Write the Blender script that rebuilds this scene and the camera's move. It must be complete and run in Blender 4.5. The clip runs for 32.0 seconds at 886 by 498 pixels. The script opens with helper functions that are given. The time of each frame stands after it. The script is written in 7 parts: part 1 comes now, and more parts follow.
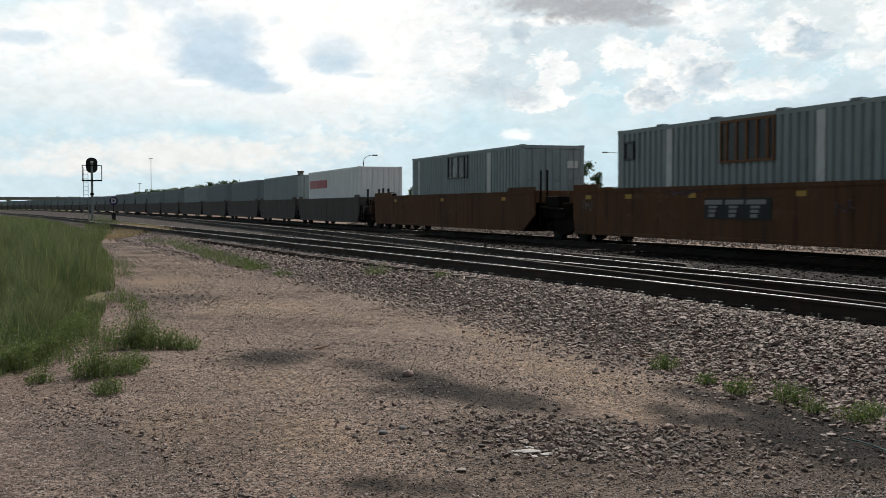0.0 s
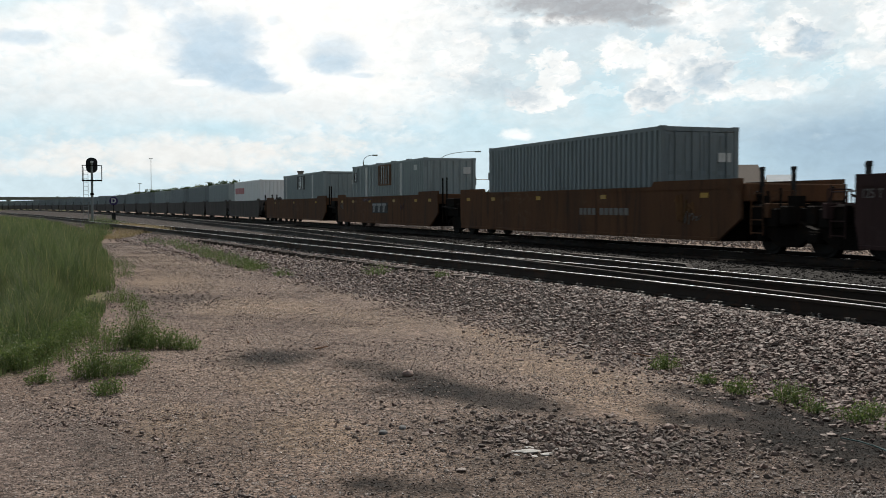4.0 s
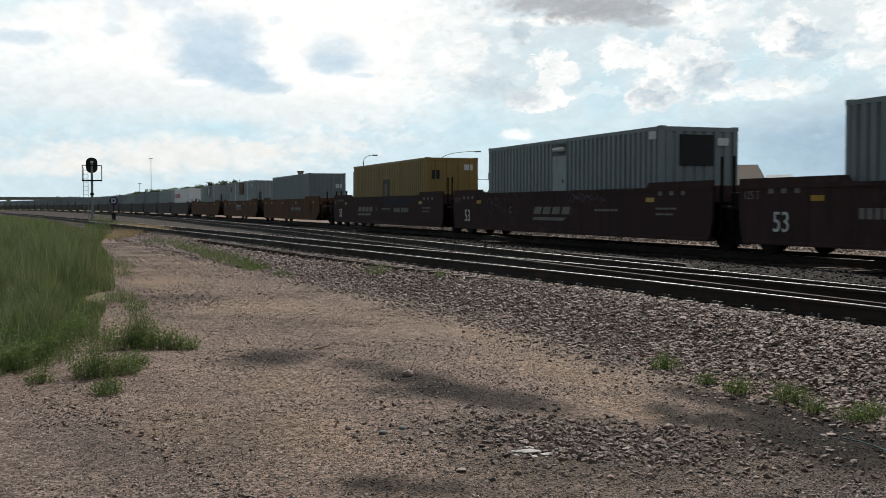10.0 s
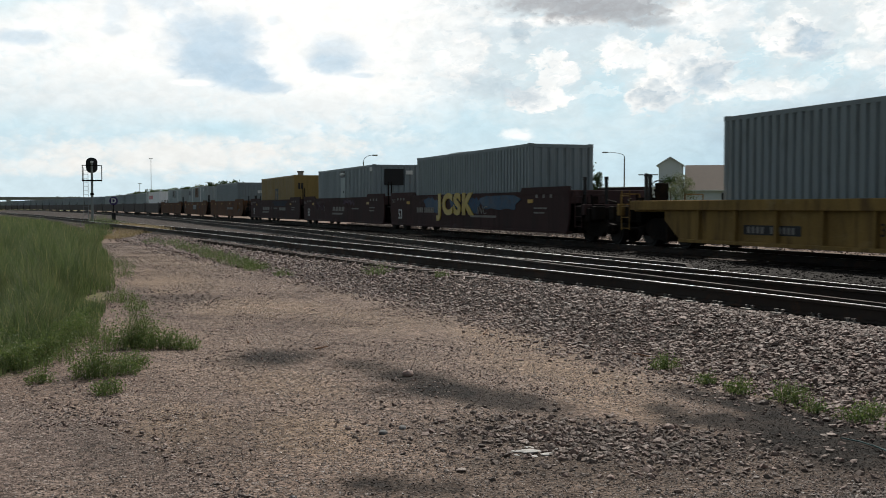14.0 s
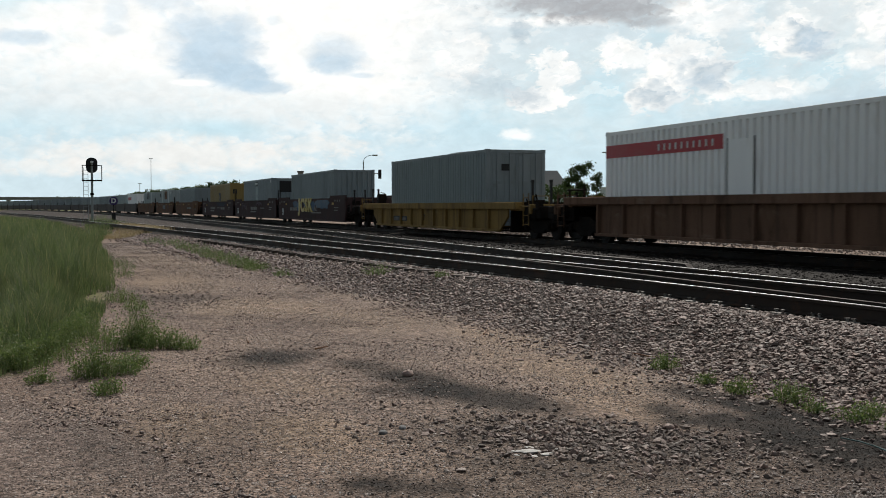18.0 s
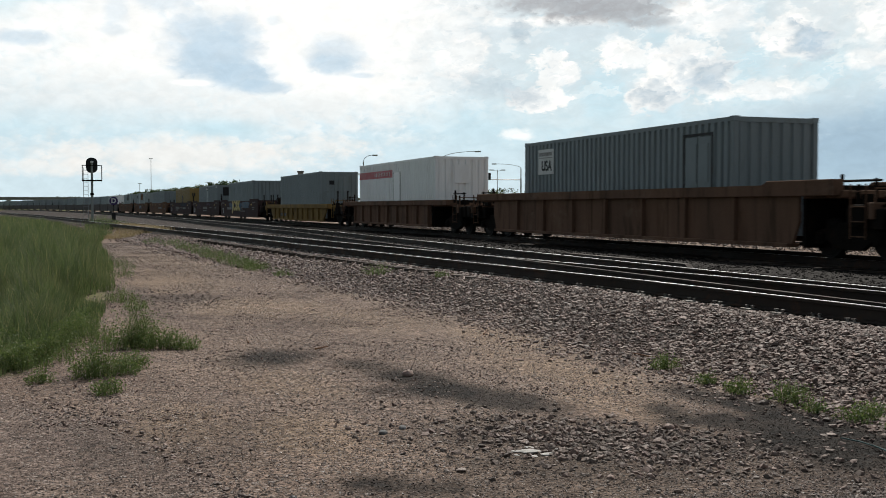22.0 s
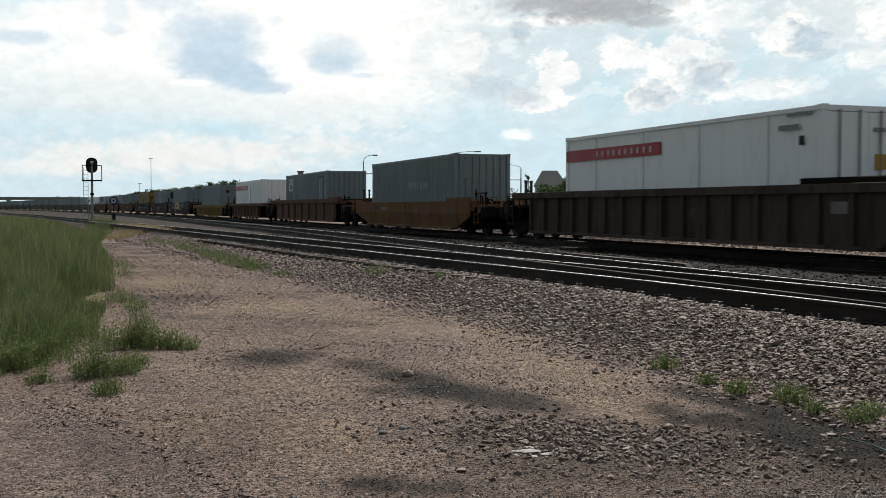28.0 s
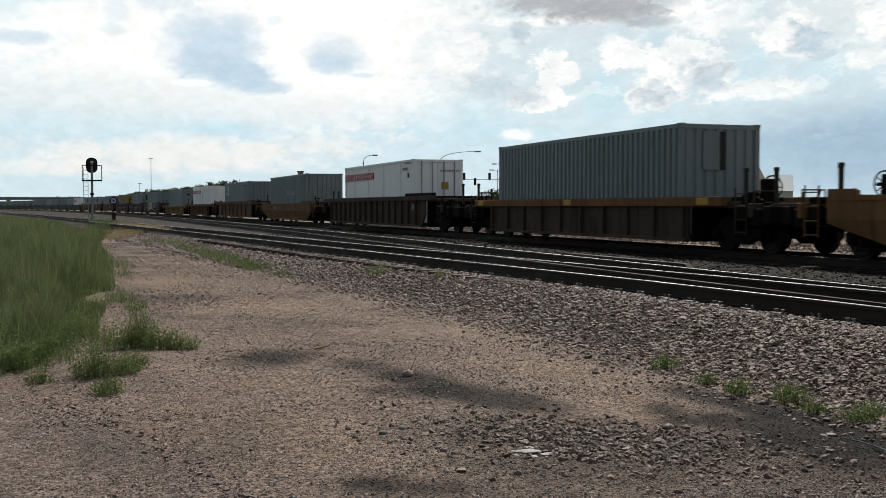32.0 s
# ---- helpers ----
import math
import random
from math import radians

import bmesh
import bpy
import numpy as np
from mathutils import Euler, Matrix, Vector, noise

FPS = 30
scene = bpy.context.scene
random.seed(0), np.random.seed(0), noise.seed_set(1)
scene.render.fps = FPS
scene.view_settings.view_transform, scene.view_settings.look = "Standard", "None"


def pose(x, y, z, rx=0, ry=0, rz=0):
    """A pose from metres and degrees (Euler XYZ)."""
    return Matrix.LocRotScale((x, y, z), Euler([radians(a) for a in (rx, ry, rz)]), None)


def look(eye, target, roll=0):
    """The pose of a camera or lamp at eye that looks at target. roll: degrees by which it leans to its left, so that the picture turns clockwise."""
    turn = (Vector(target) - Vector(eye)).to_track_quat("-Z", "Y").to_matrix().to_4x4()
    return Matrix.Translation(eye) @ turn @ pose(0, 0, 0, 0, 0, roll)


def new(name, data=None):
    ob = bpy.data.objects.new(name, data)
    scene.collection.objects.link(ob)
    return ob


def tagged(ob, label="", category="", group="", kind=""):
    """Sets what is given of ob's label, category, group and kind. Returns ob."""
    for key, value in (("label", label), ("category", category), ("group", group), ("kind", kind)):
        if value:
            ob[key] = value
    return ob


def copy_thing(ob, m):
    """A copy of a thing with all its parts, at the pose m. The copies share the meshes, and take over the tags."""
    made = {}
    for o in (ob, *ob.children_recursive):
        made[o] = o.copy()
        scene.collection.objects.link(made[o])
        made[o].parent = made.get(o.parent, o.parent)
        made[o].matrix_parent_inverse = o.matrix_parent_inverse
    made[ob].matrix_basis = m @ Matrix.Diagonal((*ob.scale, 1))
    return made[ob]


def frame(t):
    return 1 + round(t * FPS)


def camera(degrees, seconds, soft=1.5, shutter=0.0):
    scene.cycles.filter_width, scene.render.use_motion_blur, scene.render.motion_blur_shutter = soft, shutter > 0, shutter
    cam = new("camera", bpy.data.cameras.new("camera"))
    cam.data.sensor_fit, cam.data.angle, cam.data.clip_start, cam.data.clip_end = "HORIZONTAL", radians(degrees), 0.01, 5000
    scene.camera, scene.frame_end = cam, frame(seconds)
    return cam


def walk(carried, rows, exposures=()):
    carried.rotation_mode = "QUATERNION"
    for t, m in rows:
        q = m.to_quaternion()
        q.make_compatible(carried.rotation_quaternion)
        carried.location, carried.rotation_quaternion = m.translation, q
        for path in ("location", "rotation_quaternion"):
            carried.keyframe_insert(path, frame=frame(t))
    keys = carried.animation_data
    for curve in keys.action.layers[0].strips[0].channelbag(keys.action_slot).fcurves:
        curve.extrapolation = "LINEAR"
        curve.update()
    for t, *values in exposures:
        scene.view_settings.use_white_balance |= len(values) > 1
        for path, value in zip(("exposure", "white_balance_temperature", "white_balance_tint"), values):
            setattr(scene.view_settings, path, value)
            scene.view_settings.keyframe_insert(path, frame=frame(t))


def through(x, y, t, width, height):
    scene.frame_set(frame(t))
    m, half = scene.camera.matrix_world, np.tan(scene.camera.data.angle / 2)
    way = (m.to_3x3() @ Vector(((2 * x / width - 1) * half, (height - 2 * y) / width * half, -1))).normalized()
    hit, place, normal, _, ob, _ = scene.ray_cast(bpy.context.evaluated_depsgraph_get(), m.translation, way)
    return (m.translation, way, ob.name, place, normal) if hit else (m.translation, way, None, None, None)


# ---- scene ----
# The camera stands still on the gravel lot; x is across the tracks, y along them, z up.
EYE = Vector((0.0, 0.0, 1.55))
YAW, PITCH = radians(19.626), radians(-2.233)
AIM = Vector((math.sin(YAW) * math.cos(PITCH), math.cos(YAW) * math.cos(PITCH), math.sin(PITCH)))
cam = camera(44.56, 32.0, soft=0.95, shutter=0.4)
walk(cam, [(0.0, look(EYE, EYE + AIM)), (32.0, look(EYE, EYE + AIM))], exposures=[(0.0, 0.0), (32.0, 0.0)])

# ---- light ----
SUN_AZ, SUN_EL = radians(30.0), radians(46.0)   # azimuth from +y towards +x
SUN_STRENGTH, SKY_STRENGTH = 4.2, 0.022

sun_dir = Vector((math.sin(SUN_AZ) * math.cos(SUN_EL), math.cos(SUN_AZ) * math.cos(SUN_EL), math.sin(SUN_EL)))
sun = new("sun", bpy.data.lights.new("sun", "SUN"))
sun.data.energy, sun.data.angle, sun.data.color = SUN_STRENGTH, radians(1.2), (1.0, 0.95, 0.87)
sun.matrix_world = look(sun_dir * 100, (0, 0, 0))


class Nodes:
    """Short hand for node trees."""

    def __init__(self, tree):
        self.t = tree
        tree.nodes.clear()

    def n(self, kind, **kw):
        node = self.t.nodes.new(kind)
        for key, value in kw.items():
            if key == "op":
                node.operation = value
            elif key == "blend":
                node.data_type, node.blend_type = "RGBA", value
            elif key == "sky":
                node.sky_type = value
            elif key == "attr":
                node.attribute_name = value
            elif key == "clamp":
                node.use_clamp = value
        return node

    def link(self, a, b):
        self.t.links.new(a, b)

    def put(self, socket, value):
        if isinstance(value, bpy.types.NodeSocket):
            self.link(value, socket)
        elif isinstance(value, (tuple, list)) and len(value) == 3 and socket.type == "RGBA":
            socket.default_value = (*value, 1.0)
        else:
            socket.default_value = value

    def math(self, op, a, b=None, c=None, clamp=False):
        node = self.n("ShaderNodeMath", op=op, clamp=clamp)
        for i, v in enumerate((a, b, c)):
            if v is not None:
                self.put(node.inputs[i], v)
        return node.outputs[0]

    def mix(self, fac, a, b, blend="MIX"):
        node = self.n("ShaderNodeMix", blend=blend)
        self.put(node.inputs[0], fac)
        self.put(node.inputs[6], a)
        self.put(node.inputs[7], b)
        return node.outputs[2]

    def noise(self, scale, detail=4.0, rough=0.55, vector=None, distort=0.0):
        node = self.n("ShaderNodeTexNoise")
        node.inputs["Scale"].default_value = scale
        node.inputs["Detail"].default_value = detail
        node.inputs["Roughness"].default_value = rough
        node.inputs["Distortion"].default_value = distort
        if vector is not None:
            self.link(vector, node.inputs["Vector"])
        return node.outputs["Fac"]

    def ramp(self, value, lo, hi, a=0.0, b=1.0):
        node = self.n("ShaderNodeMapRange")
        node.interpolation_type = "SMOOTHSTEP"
        self.put(node.inputs[0], value)
        for i, v in enumerate((lo, hi, a, b)):
            node.inputs[i + 1].default_value = v
        return node.outputs[0]

    def scaled(self, vector, s):
        node = self.n("ShaderNodeVectorMath", op="MULTIPLY")
        self.link(vector, node.inputs[0])
        node.inputs[1].default_value = s
        return node.outputs[0]


def build_sky():
    """A pale summer sky with broken cumulus: azimuth and elevation in degrees place the clouds."""
    world = bpy.data.worlds.new("sky")
    scene.world = world
    world.use_nodes = True
    k = Nodes(world.node_tree)
    d = k.n("ShaderNodeTexCoord").outputs["Generated"]
    sep = k.n("ShaderNodeSeparateXYZ")
    k.link(d, sep.inputs[0])
    x, y, z = sep.outputs
    az = k.math("MULTIPLY", k.math("ARCTAN2", x, y), 180 / math.pi)
    el = k.math("MULTIPLY", k.math("ARCSINE", z), 180 / math.pi)
    sky = k.n("ShaderNodeTexSky", sky="NISHITA")
    sky.sun_disc, sky.sun_elevation, sky.sun_rotation = False, SUN_EL, SUN_AZ
    sky.air_density, sky.dust_density, sky.altitude = 1.0, 1.6, 1800
    base = k.mix(1.0, sky.outputs[0], (SKY_STRENGTH,) * 3, "MULTIPLY")
    # thin high haze in front of the blue, whiter low down
    comb = k.n("ShaderNodeCombineXYZ")
    k.link(az, comb.inputs[0])
    k.link(k.math("MULTIPLY", el, 1.7), comb.inputs[1])
    p = comb.outputs[0]
    fine = k.noise(0.55, 6.0, 0.58, p, 0.6)
    broad = k.noise(0.12, 5.0, 0.55, p, 0.4)
    warp = k.math("MULTIPLY", k.math("SUBTRACT", fine, 0.5), 2.4)
    warp2 = k.math("MULTIPLY", k.math("SUBTRACT", k.noise(1.9, 5.0, 0.58, p, 0.6), 0.5), 2.0)
    warp = k.math("ADD", warp, warp2)
    # cauliflower lobes along the edges of the clouds
    bulge = k.n("ShaderNodeVectorMath", op="ADD")
    k.link(p, bulge.inputs[0])
    k.link(k.math("MULTIPLY", warp, 0.35), bulge.inputs[1])
    puffs = []
    for size in (0.85, 2.1):
        cells = k.n("ShaderNodeTexVoronoi")
        cells.feature = "SMOOTH_F1"
        cells.inputs["Scale"].default_value = size
        cells.inputs["Smoothness"].default_value = 0.25
        k.link(bulge.outputs[0], cells.inputs["Vector"])
        puffs.append(cells.outputs["Distance"])
    lobes = k.math("ADD", k.math("MULTIPLY", k.math("SUBTRACT", puffs[0], 0.38), 1.5), k.math("MULTIPLY", k.math("SUBTRACT", puffs[1], 0.38), 0.8))
    warp = k.math("ADD", k.math("MULTIPLY", warp, 0.75), lobes)
    low = k.ramp(el, 4.0, 34.0, 1.0, 0.0)
    view = k.ramp(k.math("ABSOLUTE", k.math("SUBTRACT", az, 18.0)), 40.0, 90.0, 1.0, 0.0)
    haze = k.mix(k.ramp(el, 0.0, 9.0), (0.66, 0.80, 0.86), (0.60, 0.79, 0.88))
    col = k.mix(k.math("MULTIPLY", k.math("MAXIMUM", low, 0.25), k.math("MAXIMUM", view, 0.3)), base, haze)

    def blob(a, e, wa, we, soft=0.7, rough=1.0):
        """A cloud-shaped mask round (a, e), half-widths wa, we in degrees."""
        u = k.math("DIVIDE", k.math("SUBTRACT", az, a), wa)
        v = k.math("DIVIDE", k.math("SUBTRACT", el, e), we)
        r = k.math("SQRT", k.math("ADD", k.math("MULTIPLY", u, u), k.math("MULTIPLY", v, v)))
        r = k.math("ADD", r, k.math("MULTIPLY", warp, rough * 0.55))
        return k.ramp(r, 1.0 - soft * 0.5, 1.0 + soft * 0.5, 1.0, 0.0)

    WHITE, CREAM, GREY, HAZE = (1.06, 1.05, 1.02), (0.94, 0.92, 0.88), (0.50, 0.60, 0.67), (0.80, 0.85, 0.86)
    MIST, GAP = (0.68, 0.78, 0.83), (0.71, 0.83, 0.87)
    BLUE, DIM, SLATE, CYAN = (0.54, 0.69, 0.81), (0.37, 0.51, 0.63), (0.42, 0.43, 0.45), (0.60, 0.80, 0.88)
    # general broken cloud cover over the whole dome, brighter towards the sun
    dot = k.n("ShaderNodeVectorMath", op="DOT_PRODUCT")
    k.link(d, dot.inputs[0])
    dot.inputs[1].default_value = sun_dir
    toward = k.ramp(dot.outputs["Value"], -0.6, 0.95, 0.20, 1.1)
    cover = k.ramp(broad, 0.46, 0.66)
    upper = k.mix(k.ramp(fine, 0.35, 0.7), (0.42, 0.46, 0.50), (0.95, 0.95, 0.93))
    upper = k.mix(1.0, upper, toward, "MULTIPLY")
    col = k.mix(k.math("MULTIPLY", cover, k.ramp(el, 9.0, 16.0)), col, upper)
    # banks, gaps and single clouds low in the sky
    layers = [
        # broad white veil and glare
        (7.7, 8.87, 16.77, 4.49, WHITE, 0.93, 1.1, 0.45),
        (17.11, 12.16, 6.89, 5.99, WHITE, 1, 1.2, 0.4),
        (14.73, 7.07, 7.79, 2.7, WHITE, 0.8, 1.2, 0.6),
        (33.32, 9.16, 9.88, 3.29, MIST, 0.85, 1.5, 0.5),
        (24.29, 7.97, 5.99, 2.7, MIST, 0.6, 1.4, 0.6),
        (1.29, 5.27, 9.88, 1.35, HAZE, 0.6, 1.3, 0.6),
        (12.95, 4.97, 4.79, 0.9, HAZE, 0.5, 1.3, 0.7),
        (39.88, 9.16, 4.49, 3.29, CREAM, 0.55, 1.5, 0.4),
        # pale gaps and creamy bands near the horizon
        (0.48, 4.13, 7.79, 0.72, CYAN, 0.45, 1.6, 0.4),
        (7.99, 4.01, 2.34, 0.45, CYAN, 0.8, 1.2, 0.6),
        (24.59, 4.52, 5.99, 1.35, CYAN, 0.7, 1.4, 0.5),
        (27.98, 6.23, 1.35, 1.35, CYAN, 0.9, 0.8, 0.5),
        (5.43, 2.64, 8.39, 0.96, CREAM, 0.8, 1.1, 0.8),
        (12.95, 3.23, 3.89, 0.42, CREAM, 0.5, 1.2, 0.9),
        (-0.58, 1.98, 3.59, 0.42, CREAM, 0.6, 1.1, 0.8),
        (39.88, 2.94, 6.29, 2.25, DIM, 0.85, 1.3, 0.25),
        (31.89, 1.98, 6.59, 1.2, CYAN, 0.6, 1.4, 0.3),
        (37.61, 7.22, 2.55, 0.84, CYAN, 0.85, 0.9, 0.5),
        (35.69, 8.87, 0.72, 1.5, CYAN, 0.6, 0.9, 0.6),
        (30.86, 8.72, 0.78, 0.6, CYAN, 0.7, 0.9, 0.6),
        # cumulus over the train, with clear gaps between
        (26.60, 6.40, 6.60, 3.00, GAP, 0.85, 0.9, 0.6),
        (36.60, 6.80, 5.60, 2.90, GAP, 0.80, 0.9, 0.6),
        (28.06, 5.82, 1.30, 1.40, CYAN, 0.85, 0.8, 0.5),
        (35.46, 7.02, 0.90, 1.35, CYAN, 0.7, 0.9, 0.5),
        (39.51, 6.64, 2.10, 0.84, CYAN, 0.6, 1.1, 0.5),
        (35.48, 5.47, 1.80, 0.42, CYAN, 0.5, 1.1, 0.5),
        (20.67, 7.90, 1.60, 1.40, WHITE, 0.95, 0.5, 1.0),
        (25.50, 7.02, 1.35, 1.40, WHITE, 1, 0.3, 1.0),
        (24.83, 5.66, 2.0, 0.76, WHITE, 1, 0.3, 0.9),
        (28.89, 7.97, 1.15, 0.95, WHITE, 1, 0.35, 1.0),
        (25.43, 9.61, 3.59, 0.33, WHITE, 0.9, 0.6, 0.7),
        (31.91, 7.27, 2.5, 1.65, WHITE, 1, 0.3, 0.8),
        (30.60, 5.84, 1.50, 1.20, WHITE, 1, 0.35, 0.7),
        (33.67, 6.22, 1.2, 0.9, WHITE, 0.9, 0.45, 0.9),
        (33.21, 9.65, 2.7, 1.2, WHITE, 0.9, 0.8, 0.9),
        (37.54, 8.49, 1.95, 1.35, WHITE, 1, 0.3, 0.7),
        (36.46, 5.94, 2.46, 0.54, WHITE, 0.85, 0.7, 0.8),
        (41.37, 9.06, 1.02, 1.14, WHITE, 0.95, 0.5, 0.7),
        (41.09, 7.20, 1.26, 0.60, WHITE, 0.8, 0.7, 0.8),
        (23.35, 3.84, 1.02, 0.30, WHITE, 0.7, 0.8, 0.7),
        (23.83, 3.69, 0.66, 0.21, WHITE, 0.5, 0.8, 0.7),
    ]
    bellies = [
        # shaded bellies
        (23.88, 5.75, 0.95, 0.60, GREY, 0.784, 1.25, 1.3),
        (21.89, 6.56, 1.56, 0.90, GREY, 0.616, 1.65, 1.4),
        (21.14, 9.02, 1.20, 0.42, GREY, 0.28, 1.55, 1.4),
        (23.69, 9.12, 0.57, 0.81, GREY, 0.896, 1.05, 1.3),
        (26.52, 9.02, 1.86, 0.60, MIST, 0.896, 1.15, 1.3),
        (26.33, 6.37, 0.54, 0.42, GREY, 0.28, 1.55, 1.4),
        (33.24, 6.75, 1.56, 0.90, GREY, 0.952, 1.15, 1.3),
        (32.82, 6.25, 1.20, 0.48, BLUE, 0.336, 1.35, 1.4),
        (30.78, 5.55, 1.14, 0.93, GREY, 0.896, 1.05, 1.3),
        (31.67, 7.84, 0.90, 0.42, GREY, 0.28, 1.55, 1.4),
        (38.16, 8.29, 1.26, 1.05, GREY, 1, 0.95, 1.3),
        (38.49, 8.11, 0.90, 0.78, BLUE, 0.448, 1.15, 1.3),
        (34.61, 9.28, 1.20, 0.75, MIST, 0.448, 1.55, 1.4),
        (30.95, 9.28, 0.84, 0.54, MIST, 0.672, 1.35, 1.4),
        (26.83, 10.55, 4.64, 0.84, SLATE, 0.9, 0.8, 0.7),
        (28.06, 10.01, 3.14, 0.60, SLATE, 0.85, 0.8, 0.7),
        (30.23, 9.44, 1.38, 0.30, SLATE, 0.7, 0.9, 0.8),
        (23.66, 10.66, 1.80, 0.42, SLATE, 0.5, 1.0, 0.8),
    ]
    veiled = [
        # blue-grey clouds against the veil
        (7.64, 8.21, 2.34, 1.8, BLUE, 0.682, 1.0, 0.375),
        (8.13, 7.73, 1.92, 1.32, BLUE, 0.66, 0.8, 0.375),
        (9.14, 6.77, 1.8, 0.9, BLUE, 0.935, 0.7, 0.375),
        (10.3, 6.17, 1.44, 0.39, BLUE, 0.825, 0.7, 0.375),
        (6.7, 7.37, 1.02, 0.9, BLUE, 0.605, 0.8, 0.375),
        (6.56, 9.16, 1.32, 0.72, BLUE, 0.33, 1.0, 0.525),
        (9.0, 9.16, 1.02, 0.78, BLUE, 0.44, 0.9, 0.525),
        (6.7, 6.35, 1.02, 0.18, WHITE, 0.88, 0.8, 0.45),
        (13.98, 7.88, 1.68, 1.02, BLUE, 0.605, 0.9, 0.375),
        (13.69, 7.49, 1.32, 0.54, BLUE, 0.66, 0.8, 0.375),
        (15.32, 6.86, 0.6, 0.15, BLUE, 0.55, 0.9, 0.45),
        (-0.58, 10.72, 2.85, 0.72, CYAN, 0.935, 0.8, 0.525),
        (-1.42, 8.27, 1.5, 0.36, BLUE, 0.66, 0.8, 0.45),
        (2.92, 9.82, 0.66, 0.78, BLUE, 0.385, 0.9, 0.525),
        (5.15, 10.6, 1.68, 0.78, BLUE, 0.495, 0.9, 0.525),
        (2.79, 8.81, 0.72, 0.3, BLUE, 0.385, 0.9, 0.525),
        (-2.4, 10.36, 1.2, 1.2, CYAN, 0.55, 1.0, 0.45),
        (40.2, 2.9, 4.8, 2.3, DIM, 0.55, 1.6, 0.35),
        (33.0, 1.6, 5.0, 1.2, DIM, 0.22, 1.6, 0.4),
        (10.77, 9.58, 0.48, 0.3, BLUE, 0.33, 0.9, 0.6),
    ]

    def paint(col, rows, uneven=1.0):
        for a, e, wa, we, tone, strength, soft, rough in rows:
            col = k.mix(k.math("MULTIPLY", k.math("MULTIPLY", blob(a, e, wa, we, soft, rough), strength), uneven), col, tone)
        return col

    col = paint(col, layers)
    # billows: ragged bright heads and shaded folds in the cumulus
    bent = k.n("ShaderNodeVectorMath", op="ADD")
    k.link(p, bent.inputs[0])
    k.link(k.math("MULTIPLY", warp, 0.5), bent.inputs[1])
    heads = k.noise(0.62, 5.0, 0.56, bent.outputs[0], 0.3)
    folds = k.noise(1.5, 5.0, 0.56, bent.outputs[0], 0.5)
    high = k.math("MULTIPLY", k.ramp(el, 4.6, 6.2), k.ramp(az, 17.0, 21.0, 0.12, 1.0))
    col = k.mix(k.math("MULTIPLY", k.ramp(heads, 0.56, 0.47), k.math("MULTIPLY", high, 0.30)), col, (0.66, 0.76, 0.81))
    col = k.mix(k.math("MULTIPLY", k.ramp(folds, 0.52, 0.62), k.math("MULTIPLY", high, 0.30)), col, (0.72, 0.79, 0.82))
    col = k.mix(k.math("MULTIPLY", k.ramp(heads, 0.54, 0.60), k.math("MULTIPLY", high, 0.30)), col, WHITE)
    shade = k.math("MULTIPLY", k.ramp(folds, 0.34, 0.60, 1.0, 0.75), k.ramp(puffs[0], 0.12, 0.5, 0.85, 1.0))
    col = paint(col, bellies, shade)
    col = paint(col, veiled, k.ramp(folds, 0.30, 0.65, 1.0, 0.88))
    # soft mottling
    col = k.mix(1.0, col, k.ramp(k.noise(0.9, 6.0, 0.6, p, 0.4), 0.25, 0.75, 0.95, 1.06), "MULTIPLY")
    # below the horizon: dull ground light
    col = k.mix(k.ramp(el, -1.5, -0.4, 1.0, 0.0), col, (0.16, 0.15, 0.13))
    bg = k.n("ShaderNodeBackground")
    k.link(col, bg.inputs[0])
    bg.inputs[1].default_value = 1.0
    out = k.n("ShaderNodeOutputWorld")
    k.link(bg.outputs[0], out.inputs[0])


build_sky()

# ---- materials ----


